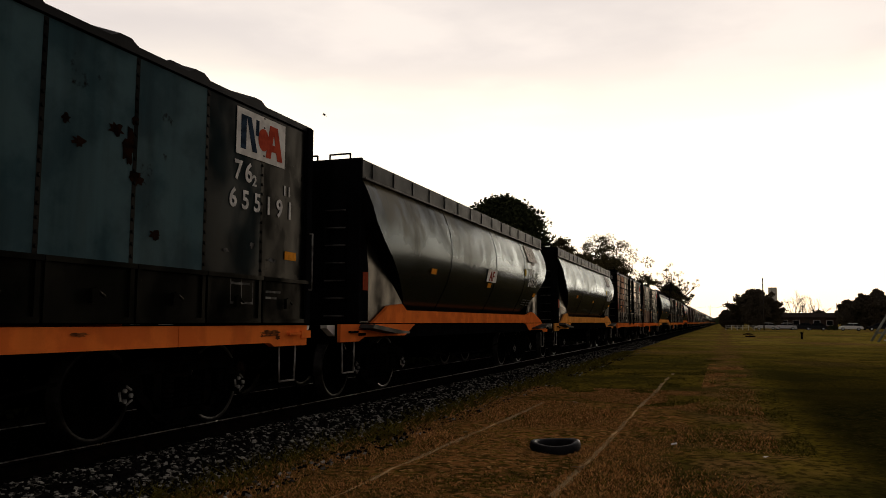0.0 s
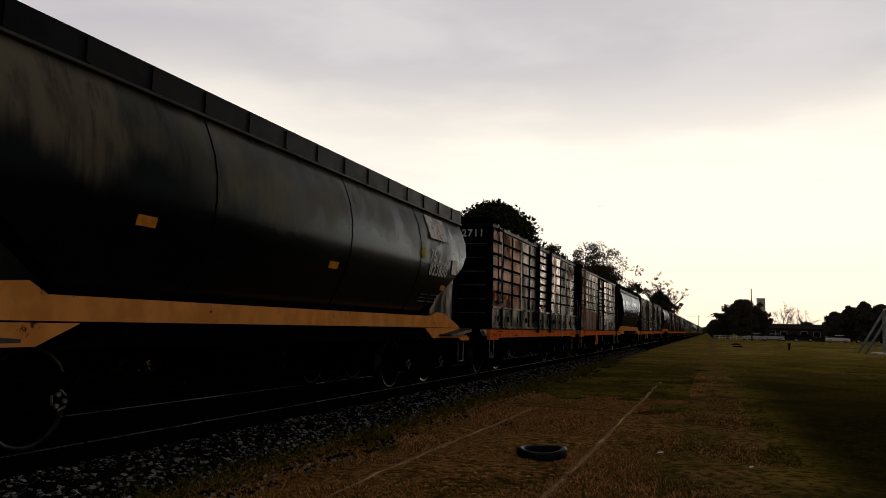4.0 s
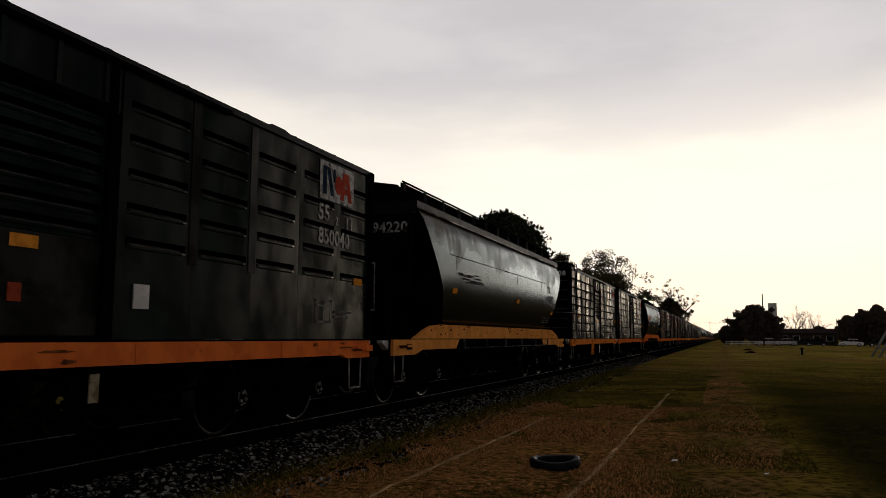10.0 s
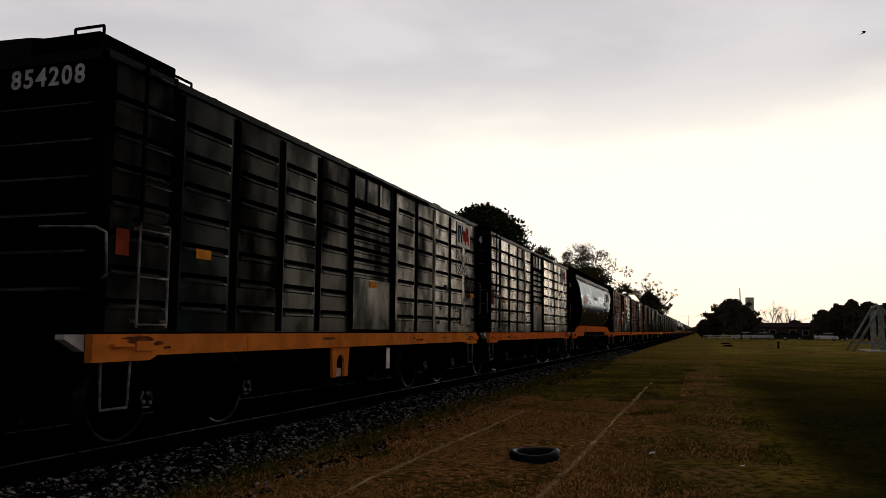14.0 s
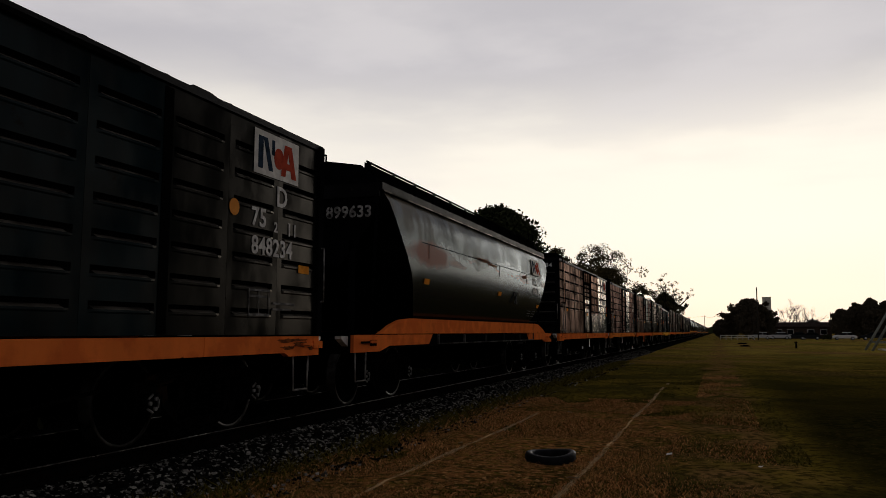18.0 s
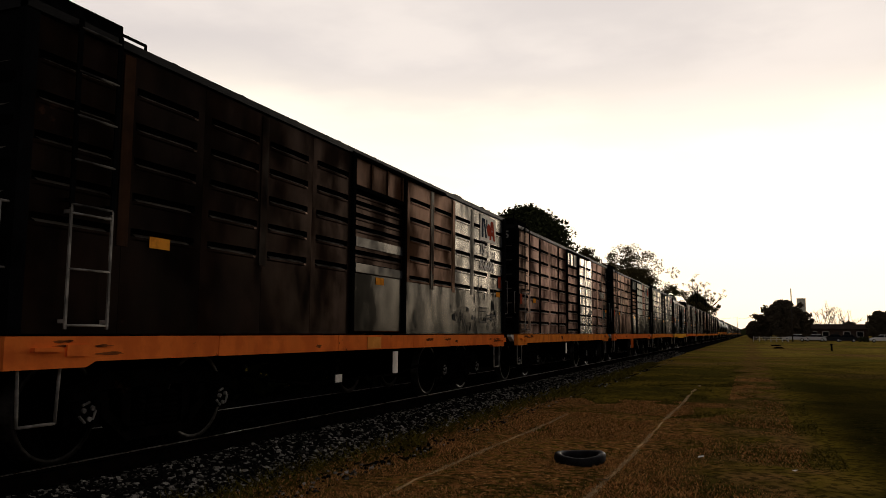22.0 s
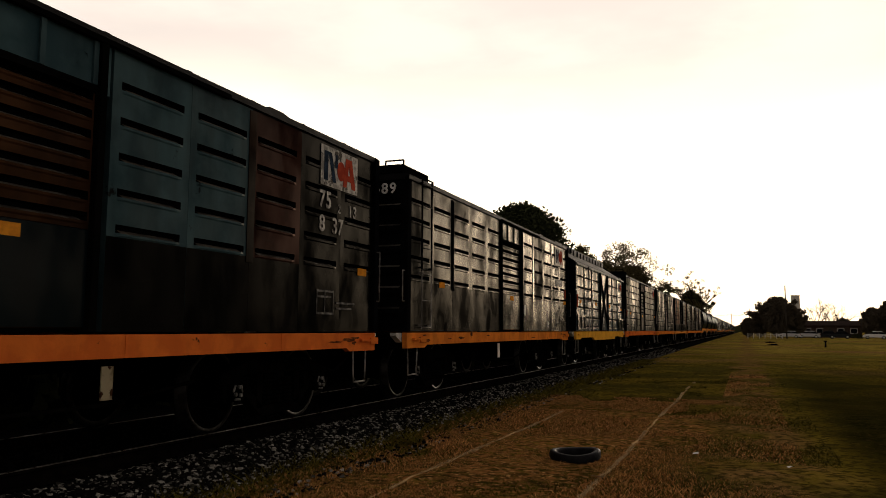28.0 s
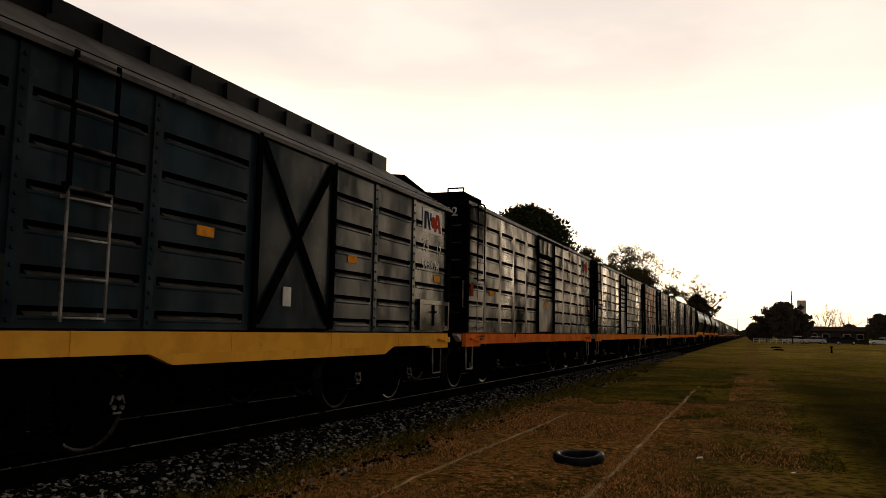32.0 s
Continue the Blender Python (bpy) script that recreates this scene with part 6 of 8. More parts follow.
    w = boxcar(124.47, 136.65, ["dark_brown", "dark_brown", "dark_brown", "dark_brown", "dark_brown", "dark_brown", "black", "brown", "brown", "blue_grey", "blue_grey", "blue_grey"], number="856484", ends="856484", ribs=TOP_RIBS, tarp=True, lower=("dark_brown", "dark_teal"),
               label="brown and blue-grey ribbed boxcar", joints={(0, 1): "brown", (0, 3): "red_rust", (1, 1): "red_rust", (1, 2): "brown", (1, 3): "light_grey"},
               plates=[(0.62, 0.86, 0.17, 0.32, WHITE, "dirty white post under the sill"), (-1.12, 0.60, 0.17, 0.10, WHITE, "small white plate on the brake gear")])
    for z, t in ((2.44, 0.13), (2.08, 0.12)):
        plate(w, HALF - 0.008, 0.0, z, 1.55, t, PAINT["blue_grey"], "grey-green repaint band on the door")
    rng = random.Random(99)
    stains(w, "chalky_scuffs", CHALK, HALF + 0.009, [(rng.uniform(3.0, 5.9), rng.uniform(1.25, 2.05), rng.uniform(0.02, 0.08), rng.uniform(0.04, 0.16)) for _ in range(24)], 13, "pale chalky scuffs")
    plate(w, 1.482, -0.2, 1.08, 0.42, 0.16, YELLOW, "yellow repaint patch on the sill")
    w = boxcar(137.7, 149.93, ["dark_brown", "purple_brown", "purple_brown", "purple_brown", "purple_brown", "purple_brown", "purple_brown", "blue_grey", "blue_grey", "purple_brown", "purple_brown", "dark_brown"], number="856765", sill_mat=AMBER, worn=True, logo=False, door="ribbed", tarp=True, ends="856765",
               label="rusty brown ribbed boxcar with blue-grey sheets", joints={(0, 2): "soot", (0, 4): "soot", (1, 1): "blue_grey", (1, 3): "brown"},
               plates=[(-0.86, 0.86, 0.15, 0.30, WHITE, "dirty white post under the sill"), (1.24, 1.99, 0.13, 0.22, WHITE, "small pale label")])
    rng = random.Random(98)
    stains(w, "chalky_scuffs", CHALK, HALF + 0.009, [(rng.uniform(4.6, 6.0), rng.uniform(1.2, 3.4), rng.uniform(0.03, 0.16), rng.uniform(0.03, 0.12)) for _ in range(22)] + [(rng.uniform(0.95, 4.6), rng.uniform(1.18, 1.5), rng.uniform(0.05, 0.16), rng.uniform(0.02, 0.06)) for _ in range(18)], 14, "patches of peeling pale paint")
    scrawl(w, "black_scrawl", SPRAY, HALF + 0.010, 2.2, 1.5, 0.8, 0.45, 3, 5, "black spray-paint scrawl", 0.028)
    scrawl(w, "white_scrawl", CHALK, HALF + 0.010, 3.1, 1.22, 1.1, 0.42, 4, 8, "white spray-paint scrawl", 0.02)
    scrawl(w, "white_scrawl", CHALK, HALF + 0.010, 4.9, 1.22, 0.95, 0.6, 6, 8, "white spray-paint scrawl", 0.02)
    scrawl(w, "turquoise_scrawl", AQUA, HALF + 0.011, 5.22, 1.58, 0.3, 0.36, 5, 3, "turquoise spray-paint scrawl", 0.07)
    w = boxcar(151.2, 163.28, ["dark_brown"] * 5 + ["brown", "dark_teal", "teal", "teal", "purple_brown", "pitch", "pitch"], number="8  37", worn=True, ribs=TOP_RIBS, tail="13", lower=("dark_brown", "pitch"),
               label="rust-brown ribbed boxcar with teal sheets", joints={(0, 2): "grey", (0, 4): "brown", (1, 2): "red_rust"}, plates=[(1.05, 0.84, 0.13, 0.28, OLD_WHITE, "rusty white post under the sill")])
    arch_bracket(w, -0.6)
    w = boxcar(164.42, 176.45, ["grey", "black", "black", "black", "black", "black", "black", "green_grey", "grey", "black", "green_grey", "green_grey"], number="849489", ends="849489", ribs=TOP_RIBS, lower=("pitch", "black"),
               label="black ribbed boxcar with grey-green end sheets", sill_mat=AMBER, joints={(0, 2): "soot", (1, 1): "blue_grey", (1, 3): "green_grey"},
               plates=[(-0.96, 0.86, 0.14, 0.30, WHITE, "dirty white post under the sill"), (1.06, 1.75, 0.14, 0.25, WHITE, "small pale label")])
    rng = random.Random(97)
    stains(w, "chalky_scuffs", CHALK, HALF + 0.009, [(rng.uniform(3.9, 5.95), rng.uniform(1.18, 2.0), rng.uniform(0.03, 0.12), rng.uniform(0.02, 0.05)) for _ in range(12)], 15, "pale chalky scuffs")
    lettering("lettering", "P", 0.22, STENCIL, w, on_side(HALF + 0.006, 3.45, 1.22))
    crossed_van(177.7, 187.95)
    boxcar(188.9, 201.3, ["grey", "grey", "black", "grey", "grey", "grey", "light_grey", "light_grey", "light_grey", "grey", "grey", "grey"], number="850052", ends="850052", worn=True,
           label="streaked grey ribbed boxcar with pale door sheet")
    mixes = [["grey", "black", "grey", "grey", "black", "grey", "light_grey", "light_grey", "grey", "grey", "black", "grey"], ["brown", "grey", "brown", "brown", "grey", "grey", "light_grey", "grey", "grey", "light_grey", "grey", "brown"],
             ["black", "black", "grey", "black", "grey", "grey", "grey", "light_grey", "grey", "black", "grey", "black"]]
    at = 202.4
    plan = "b l b b h h h h b b b h b b b b h h b b b b b h b b b b".split()
    for k, kind in enumerate(plan):
        if kind == "h":
            hopper(at, at + 13.4, "A" if k % 2 else "B", "844751", label="grey hopper wagon far down the train", marks=False, sill_mat=YELLOW if k % 3 else ORANGE)
            at += 13.4 + WAGON_GAP
        else:
            boxcar(at, at + 12.2, mixes[k % 3], marks=False, low=kind == "l", fine=False, label="weathered grey ribbed boxcar far down the train", sill_mat=YELLOW if k % 4 == 1 else AMBER)
            at += 12.2 + WAGON_GAP


build_train()


# ---- ground and track ----
def polar(az, dist):
    """A place by its bearing from the watcher, degrees to the right of the track's direction."""
    return dist * math.sin(radians(az)), dist * math.cos(radians(az))


def ground_material():
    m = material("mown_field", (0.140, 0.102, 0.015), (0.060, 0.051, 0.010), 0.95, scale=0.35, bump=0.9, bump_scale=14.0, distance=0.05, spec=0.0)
    nt = m.node_tree
    N, L = nt.nodes, nt.links
    b = N["Principled BSDF"]
    colour = b.inputs["Base Color"].links[0].from_socket
    coord = N.new("ShaderNodeTexCoord").outputs["Object"]
    sep = N.new("ShaderNodeSeparateXYZ")
    L.new(coord, sep.inputs[0])

    def m2(op, a, c):
        n = N.new("ShaderNodeMath")
        n.operation = op
        for i, v in enumerate((a, c)):
            if isinstance(v, (int, float)):
                n.inputs[i].default_value = v
            else:
                L.new(v, n.inputs[i])
        return n.outputs[0]

    def step(v, a, c):
        n = N.new("ShaderNodeMapRange")
        n.interpolation_type = "SMOOTHSTEP"
        n.inputs["From Min"].default_value, n.inputs["From Max"].default_value = a, c
        L.new(v, n.inputs["Value"])
        return n.outputs[0]

    def noise_of(scale, detail=4.0):
        n = N.new("ShaderNodeTexNoise")
        n.inputs["Scale"].default_value, n.inputs["Detail"].default_value = scale, detail
        L.new(coord, n.inputs["Vector"])
        return n.outputs[0]

    def mix(fac, a, c):
        n = N.new("ShaderNodeMix")
        n.data_type = "RGBA"
        L.new(fac, n.inputs[0])
        L.new(a, n.inputs[6])
        n.inputs[7].default_value = (*c, 1)
        return n.outputs[2]

    x, y = sep.outputs[0], sep.outputs[1]
    # far half paler: the low sun through the blades is put into the colour
    colour = mix(m2("MULTIPLY", step(y, 24.0, 75.0), m2("ADD", m2("MULTIPLY", step(noise_of(0.22, 5.0), 0.40, 0.60), 0.55), 0.45)), colour, (0.36, 0.265, 0.052))
    colour = mix(m2("MULTIPLY", m2("MULTIPLY", step(y, 20.0, 50.0), step(noise_of(0.09, 6.0), 0.50, 0.62)), 0.75), colour, (0.27, 0.150, 0.060))
    colour = mix(m2("MULTIPLY", m2("MULTIPLY", step(y, 20.0, 50.0), step(noise_of(0.055, 5.0), 0.54, 0.64)), 0.75), colour, (0.125, 0.130, 0.026))
    wob = m2("MULTIPLY", m2("SUBTRACT", noise_of(0.45), 0.5), 2.6)
    fine = noise_of(7.0, 6.0)
    # dry mown patch between the ruts
    dry = m2("MULTIPLY", m2("MULTIPLY", step(m2("ADD", x, wob), -5.0, -4.0), m2("SUBTRACT", 1.0, step(m2("ADD", x, wob), -1.3, -0.2))), m2("SUBTRACT", 1.0, step(m2("ADD", y, m2("MULTIPLY", wob, 2.0)), 14.0, 19.0)))
    colour = mix(m2("MULTIPLY", dry, step(fine, 0.3, 0.6)), colour, (0.26, 0.114, 0.037))
    # worn way that leads along the track
    way = m2("MULTIPLY", m2("SUBTRACT", 1.0, step(m2("ABSOLUTE", m2("SUBTRACT", m2("ADD", x, m2("MULTIPLY", wob, 0.4)), 0.12), 0.0), 0.15, 0.85)), step(noise_of(1.2), 0.38, 0.62))
    colour = mix(m2("MULTIPLY", way, 0.75), colour, (0.20, 0.115, 0.040))
    patch = step(noise_of(0.16, 5.0), 0.56, 0.70)
    colour = mix(m2("MULTIPLY", patch, 0.7), colour, (0.27, 0.17, 0.038))
    # lusher growth on the open field near the watcher, its colour darkened for lens falloff
    lush_falloff = m2("MULTIPLY", step(m2("ADD", x, m2("MULTIPLY", wob, 0.6)), 0.7, 1.7), m2("SUBTRACT", 1.0, step(y, 13.0, 40.0)))
    colour = mix(m2("MULTIPLY", lush_falloff, 0.94), colour, (0.0075, 0.0085, 0.0022))
    clump = step(noise_of(2.3, 6.0), 0.50, 0.64)
    colour = mix(m2("MULTIPLY", clump, 0.5), colour, (0.034, 0.030, 0.007))
    colour = mix(m2("MULTIPLY", way, 0.6), colour, (0.23, 0.125, 0.045))
    # tufts: dark gaps between the mown stems, and pale dead stems
    tuft = step(noise_of(9.0, 9.0), 0.46, 0.60)
    colour = mix(m2("MULTIPLY", tuft, 0.78), colour, (0.028, 0.022, 0.006))
    stems = m2("MULTIPLY", step(noise_of(15.0, 8.0), 0.57, 0.66), m2("ADD", m2("MULTIPLY", dry, 0.75), 0.05))
    colour = mix(stems, colour, (0.46, 0.25, 0.095))
    # two thin lines of bleached straw
    for x0, y1 in ((-3.17, 14.5), (-1.41, 24.0)):
        bend = m2("MULTIPLY", m2("SUBTRACT", noise_of(1.7, 5.0), 0.5), 0.10)
        off = m2("ABSOLUTE", m2("SUBTRACT", m2("ADD", x, bend), x0), 0.0)
        line = m2("MULTIPLY", m2("SUBTRACT", 1.0, step(off, 0.010, 0.024)), m2("SUBTRACT", 1.0, step(y, y1 * 0.75, y1)))
        line = m2("MULTIPLY", line, step(noise_of(2.6, 6.0), 0.34, 0.50))
        colour = mix(m2("MULTIPLY", line, 0.7), colour, (0.72, 0.52, 0.28))
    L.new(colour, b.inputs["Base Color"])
    return m


FIELD = ground_material()


def build_ground():
    xs = sorted({-4000, -1500, -500, -200, -90, -40, -20, -12, -9.2, -4.6, 12, 20, 40, 90, 200, 500, 1500, 4000} | {round(-4.2 + 0.4 * k, 2) for k in range(40)})
    ys = sorted({-4000, -1500, -500, -200, -80, -40, -20, -10, -4, 0, 45, 55, 70, 90, 120, 160, 220, 350, 700, 1500, 4000} | {round(2 + 0.5 * k, 2) for k in range(80)})
    verts, faces = [], []
    for y in ys:
        for x in xs:
            k = 0.045 if (-4.3 < x < 12 and 1 < y < 42) else 0.0
            verts.append((x, y, k * (noise.noise((x * 0.6, y * 0.6, 0)) + 0.5 * noise.noise((x * 1.9, y * 1.9, 3)))))
    w = len(xs)
    for j in range(len(ys) - 1):
        for i in range(w - 1):
            faces.append((j * w + i, j * w + i + 1, (j + 1) * w + i + 1, (j + 1) * w + i))
    me = bpy.data.meshes.new("ground")
    me.from_pydata(verts, [], faces)
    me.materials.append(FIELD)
    me.polygons.foreach_set("use_smooth", [True] * len(faces))
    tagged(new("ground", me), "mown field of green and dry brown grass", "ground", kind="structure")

    # bed of broken stone: a long bank with sloping shoulders
    # far side drawn out as a dark strip, for the shade under the train
    prof = [(-11.5, -0.02), (-11.2, 0.06), (-8.0, 0.14), (-7.4, 0.16), (-5.45, 0.16), (-5.15, 0.14), (-4.55, -0.02)]
    ys = [-300, -60, -20] + [k * 2 for k in range(0, 30)] + [70, 100, 150, 300, 700, 1500]
    verts = [(x + 0.08 * noise.noise((y * 0.7, x, 5)), y, z + (0.02 * noise.noise((x * 3, y * 1.3, 1)) if 0 < z else 0)) for y in ys for x, z in prof]
    n = len(prof)
    faces = [(j * n + i, j * n + i + 1, (j + 1) * n + i + 1, (j + 1) * n + i) for j in range(len(ys) - 1) for i in range(n - 1)]
    me = bpy.data.meshes.new("ballast_bed")
    me.from_pydata(verts, [], faces)
    me.materials.append(material("packed_ballast", (0.010, 0.0096, 0.0092), (0.005, 0.0048, 0.0046), 0.9, scale=16.0, bump=1.0, bump_scale=22.0, distance=0.05))
    tagged(new("ballast_bed", me), "bank of dark broken stone under the track, with an added dark far strip", "track bed", kind="structure")


build_ground()


def stones(name, count, x0, x1, y0, y1, size0, size1, height, seed, label, mat=STONE):
    """Loose broken stones, joined: each a skewed eight-cornered lump."""
    rng = np.random.default_rng(seed)
    base = np.array([(-1, -1, -1), (1, -1, -1), (1, 1, -1), (-1, 1, -1), (-1, -1, 1), (1, -1, 1), (1, 1, 1), (-1, 1, 1)], float)
    quads = np.array([(0, 3, 2, 1), (4, 5, 6, 7), (0, 1, 5, 4), (1, 2, 6, 5), (2, 3, 7, 6), (3, 0, 4, 7)])
    u = rng.random(count)
    y = y0 + (y1 - y0) * u ** 1.5
    x = x0 + (x1 - x0) * rng.random(count)
    size = size0 + (size1 - size0) * rng.random(count) ** 2
    v = base[None] * (1 + 0.75 * (rng.random((count, 8, 3)) - 0.5)) * size[:, None, None] * 0.5
    v[:, :, 2] *= 0.75
    a, tilt = rng.random(count) * 6.28, (rng.random(count) - 0.5) * 1.4
    c, s = np.cos(tilt)[:, None], np.sin(tilt)[:, None]
    v = np.stack([v[:, :, 0] * c - v[:, :, 2] * s, v[:, :, 1], v[:, :, 0] * s + v[:, :, 2] * c], -1)
    c, s = np.cos(a)[:, None], np.sin(a)[:, None]
    v = np.stack([v[:, :, 0] * c - v[:, :, 1] * s, v[:, :, 0] * s + v[:, :, 1] * c, v[:, :, 2]], -1)
    z = np.array([height(p) for p in x]) + size * 0.12
    v += np.stack([x, y, z], -1)[:, None, :]
    faces = (quads[None] + 8 * np.arange(count)[:, None, None]).reshape(-1, 4)
    me = bpy.data.meshes.new(name)
    me.from_pydata(v.reshape(-1, 3).tolist(), [], faces.tolist())
    me.materials.append(mat)
    return tagged(new(name, me), label, "stones", kind="stuff")


def bed_height(x):
    return float(np.interp(x, [-8.55, -8.0, -7.4, -5.45, -5.15, -4.55, -4.0], [-0.02, 0.14, 0.16, 0.16, 0.14, -0.01, 0.0]))


stones("ballast_stones", 70000, -5.5, -4.5, 3.6, 62.0, 0.012, 0.040, bed_height, 3, "loose grey ballast stones on the shoulder")
stones("ballast_stones", 6000, -7.3, -5.5, 3.0, 45.0, 0.03, 0.07, bed_height, 4, "oily ballast stones between the rails, blackened for the train's shade", OILY_SHADE_STONE)
stones("stray_stones", 2600, -4.65, -3.8, 4.0, 45.0, 0.016, 0.045, bed_height, 5, "stray ballast stones in the grass")


def build_track():
    track = tagged(new("railway_track"), "broad-gauge railway track with shiny rail heads", "railway track", kind="structure")
    for x in (-5.57, -7.25):
        def rail(bm):
            a = [(-0.07, 0.0), (0.07, 0.0), (0.07, 0.012), (0.012, 0.03), (0.012, 0.11), (0.035, 0.125), (0.035, 0.145), (-0.035, 0.145), (-0.035, 0.125), (-0.012, 0.11), (-0.012, 0.03), (-0.07, 0.012)]
            p = [bm.verts.new((u, -300, v)) for u, v in a]
            q = [bm.verts.new((u, 1500, v)) for u, v in a]
            for i in range(12):
                bm.faces.new((p[i], p[(i + 1) % 12], q[(i + 1) % 12], q[i])).material_index = 1
            bm.faces.new(p)
            bm.faces.new(q)
            box(bm, -0.015, 0.020, -300, 1500, 0.145, 0.150)
        part("rail", shared(("rail",), rail, [RAIL, RAIL_SIDE]), None, track, at=pose(x, 0, 0.185))
    me = shared(("sleeper",), lambda bm: box(bm, -1.35, 1.35, -0.12, 0.12, 0.0, 0.16, bevel=0.012), TIMBER)
    for k in range(110):
        part("sleeper", me, None, track, at=pose(TRACK_X + random.uniform(-0.03, 0.03), -6 + k * 0.62, -0.005, 0, 0, random.uniform(-1, 1)))


build_track()


def blades(name, mat, count, place, h0, h1, seed, label):
    """Grass blades, one bent triangle each, joined."""
    rng = np.random.default_rng(seed)
    x, y = place(rng, count)
    n = len(x)
    h = h0 + (h1 - h0) * rng.random(n)
    a = rng.random(n) * 6.283
    wd = 0.006 + 0.006 * rng.random(n)
    wd *= np.clip(y / 8, 1, 4)
    lean = (rng.random((n, 2)) - 0.5) * h[:, None] * 4.0
    dx, dy = np.cos(a) * wd, np.sin(a) * wd
    z0 = np.full(n, -0.015)
    v = np.stack([np.stack([x - dx, y - dy, z0], -1), np.stack([x + dx, y + dy, z0], -1), np.stack([x + lean[:, 0], y + lean[:, 1], h], -1)], 1)
    me = bpy.data.meshes.new(name)
    me.vertices.add(3 * n)
    me.vertices.foreach_set("co", v.reshape(-1))
    me.loops.add(3 * n)
    me.loops.foreach_set("vertex_index", np.arange(3 * n))
    me.polygons.add(n)
    me.polygons.foreach_set("loop_start", np.arange(n) * 3)
    me.update(calc_edges=True)
    me.validate()
    me.materials.append(mat)
    return tagged(new(name, me), label, "grass", kind="stuff")


def spread(x0, x1, y0, y1, power=1.8):
    def place(rng, n):
        return x0 + (x1 - x0) * rng.random(n), y0 + (y1 - y0) * rng.random(n) ** power
    return place


def dry_spread(rng, n):
    x = -4.5 + 4.0 * rng.random(n)
    y = 4.0 + 14.0 * rng.random(n) ** 1.3
    keep = np.array([noise.noise((a * 0.8, b * 0.5, 2)) > -0.25 for a, b in zip(x, y)])
    return x[keep], y[keep]


def thinning(rng, n):
    x = -4.6 + 5.6 * rng.random(n) ** 1.15
    y = 3.6 + 34.0 * rng.random(n) ** 1.9
    keep = np.array([noise.noise((a * 0.9, b * 0.6, 4)) > -0.45 + 1.1 * max(0.0, (b - 12) / 26) for a, b in zip(x, y)])
    return x[keep], y[keep]


def rut_spread(x0, y1):
    def place(rng, n):
        y = 4.0 + (y1 - 4.0) * rng.random(n) ** 1.5
        x = x0 + rng.normal(0, 0.009, n) + 0.02 * np.sin(y * 0.9 + x0)
        keep = np.array([noise.noise((x0, b * 0.55, 7)) > -0.32 for b in y])
        return x[keep], y[keep]
    return place


blades("grass", GRASS, 90000, thinning, 0.006, 0.026, 11, "short mown green grass")
blades("dry_grass", STRAW, 90000, dry_spread, 0.006, 0.026, 12, "dry brown mown grass")
blades("dry_grass", STRAW, 14000, spread(-0.5, 0.6, 5.0, 30.0), 0.006, 0.018, 13, "dry grass on the worn way")
PALE = material("bleached_straw", (0.85, 0.68, 0.42), (0.45, 0.32, 0.17), 0.85, island=True, bump=0, spec=0.2)
blades("straw_line", PALE, 6000, rut_spread(-3.17, 14.5), 0.006, 0.02, 14, "thin line of bleached straw along a rut")
blades("straw_line", PALE, 9000, rut_spread(-1.41, 24.0), 0.006, 0.02, 15, "thin line of bleached straw along a rut")
blades("weeds", GRASS, 5000, spread(-4.75, -4.1, 4.0, 40.0), 0.04, 0.14, 16, "weeds along the edge of the stones")


def litter():
    rng = random.Random(5)
    me = shared(("litter_scrap",), lambda bm: [bm.faces.new([bm.verts.new(p) for p in ((-0.05, -0.03, 0.0), (0.04, -0.04, 0.012), (0.05, 0.03, 0.03), (-0.03, 0.04, 0.014))])], WHITE)
    for x, y, r in ((-1.42, 8.1, 1.4), (-4.4, 8.3, 1.0), (-4.5, 7.4, 0.8), (1.4, 7.4, 0.8), (-3.3, 10.2, 0.7), (0.4, 9.5, 0.7), (-0.6, 10.1, 0.8), (-2.6, 14.6, 0.9)):
        ob = new("litter", me)
        ob.matrix_basis = pose(x, y, 0.015, 0, 0, rng.uniform(0, 360)) @ Matrix.Diagonal((r, r, r, 1))
        tagged(ob, "small pale scrap of litter on the grass", "litter", "litter")


litter()


def old_tyre():
    bm = bmesh.new()
    n, m = 40, 14
    rings = []
    for i in range(n):
        a = 2 * math.pi * i / n
        ring = []
        for j in range(m):
            b = 2 * math.pi * j / m
            r = 0.245 + 0.055 * math.copysign(abs(math.cos(b)) ** 0.7, math.cos(b))
            z = 0.056 + 0.056 * math.copysign(abs(math.sin(b)) ** 0.75, math.sin(b))
            if math.cos(b) > 0.75 and i % 2:
                r -= 0.007
            if math.cos(b) < -0.2:
                r += 0.02
            ring.append(bm.verts.new((r * math.cos(a), r * math.sin(a), z + 0.012 * math.sin(a * 2 + 1))))
        rings.append(ring)
    for i in range(n):
        for j in range(m):
            f = bm.faces.new((rings[i][j], rings[(i + 1) % n][j], rings[(i + 1) % n][(j + 1) % m], rings[i][(j + 1) % m]))
            f.smooth = True
    ob = part("tyre", bm, RUBBER, at=pose(-1.89, 9.27, -0.01, 2, -1.5, 0))
    tagged(ob, "old black car tyre lying flat on the grass", "tyre")


old_tyre()


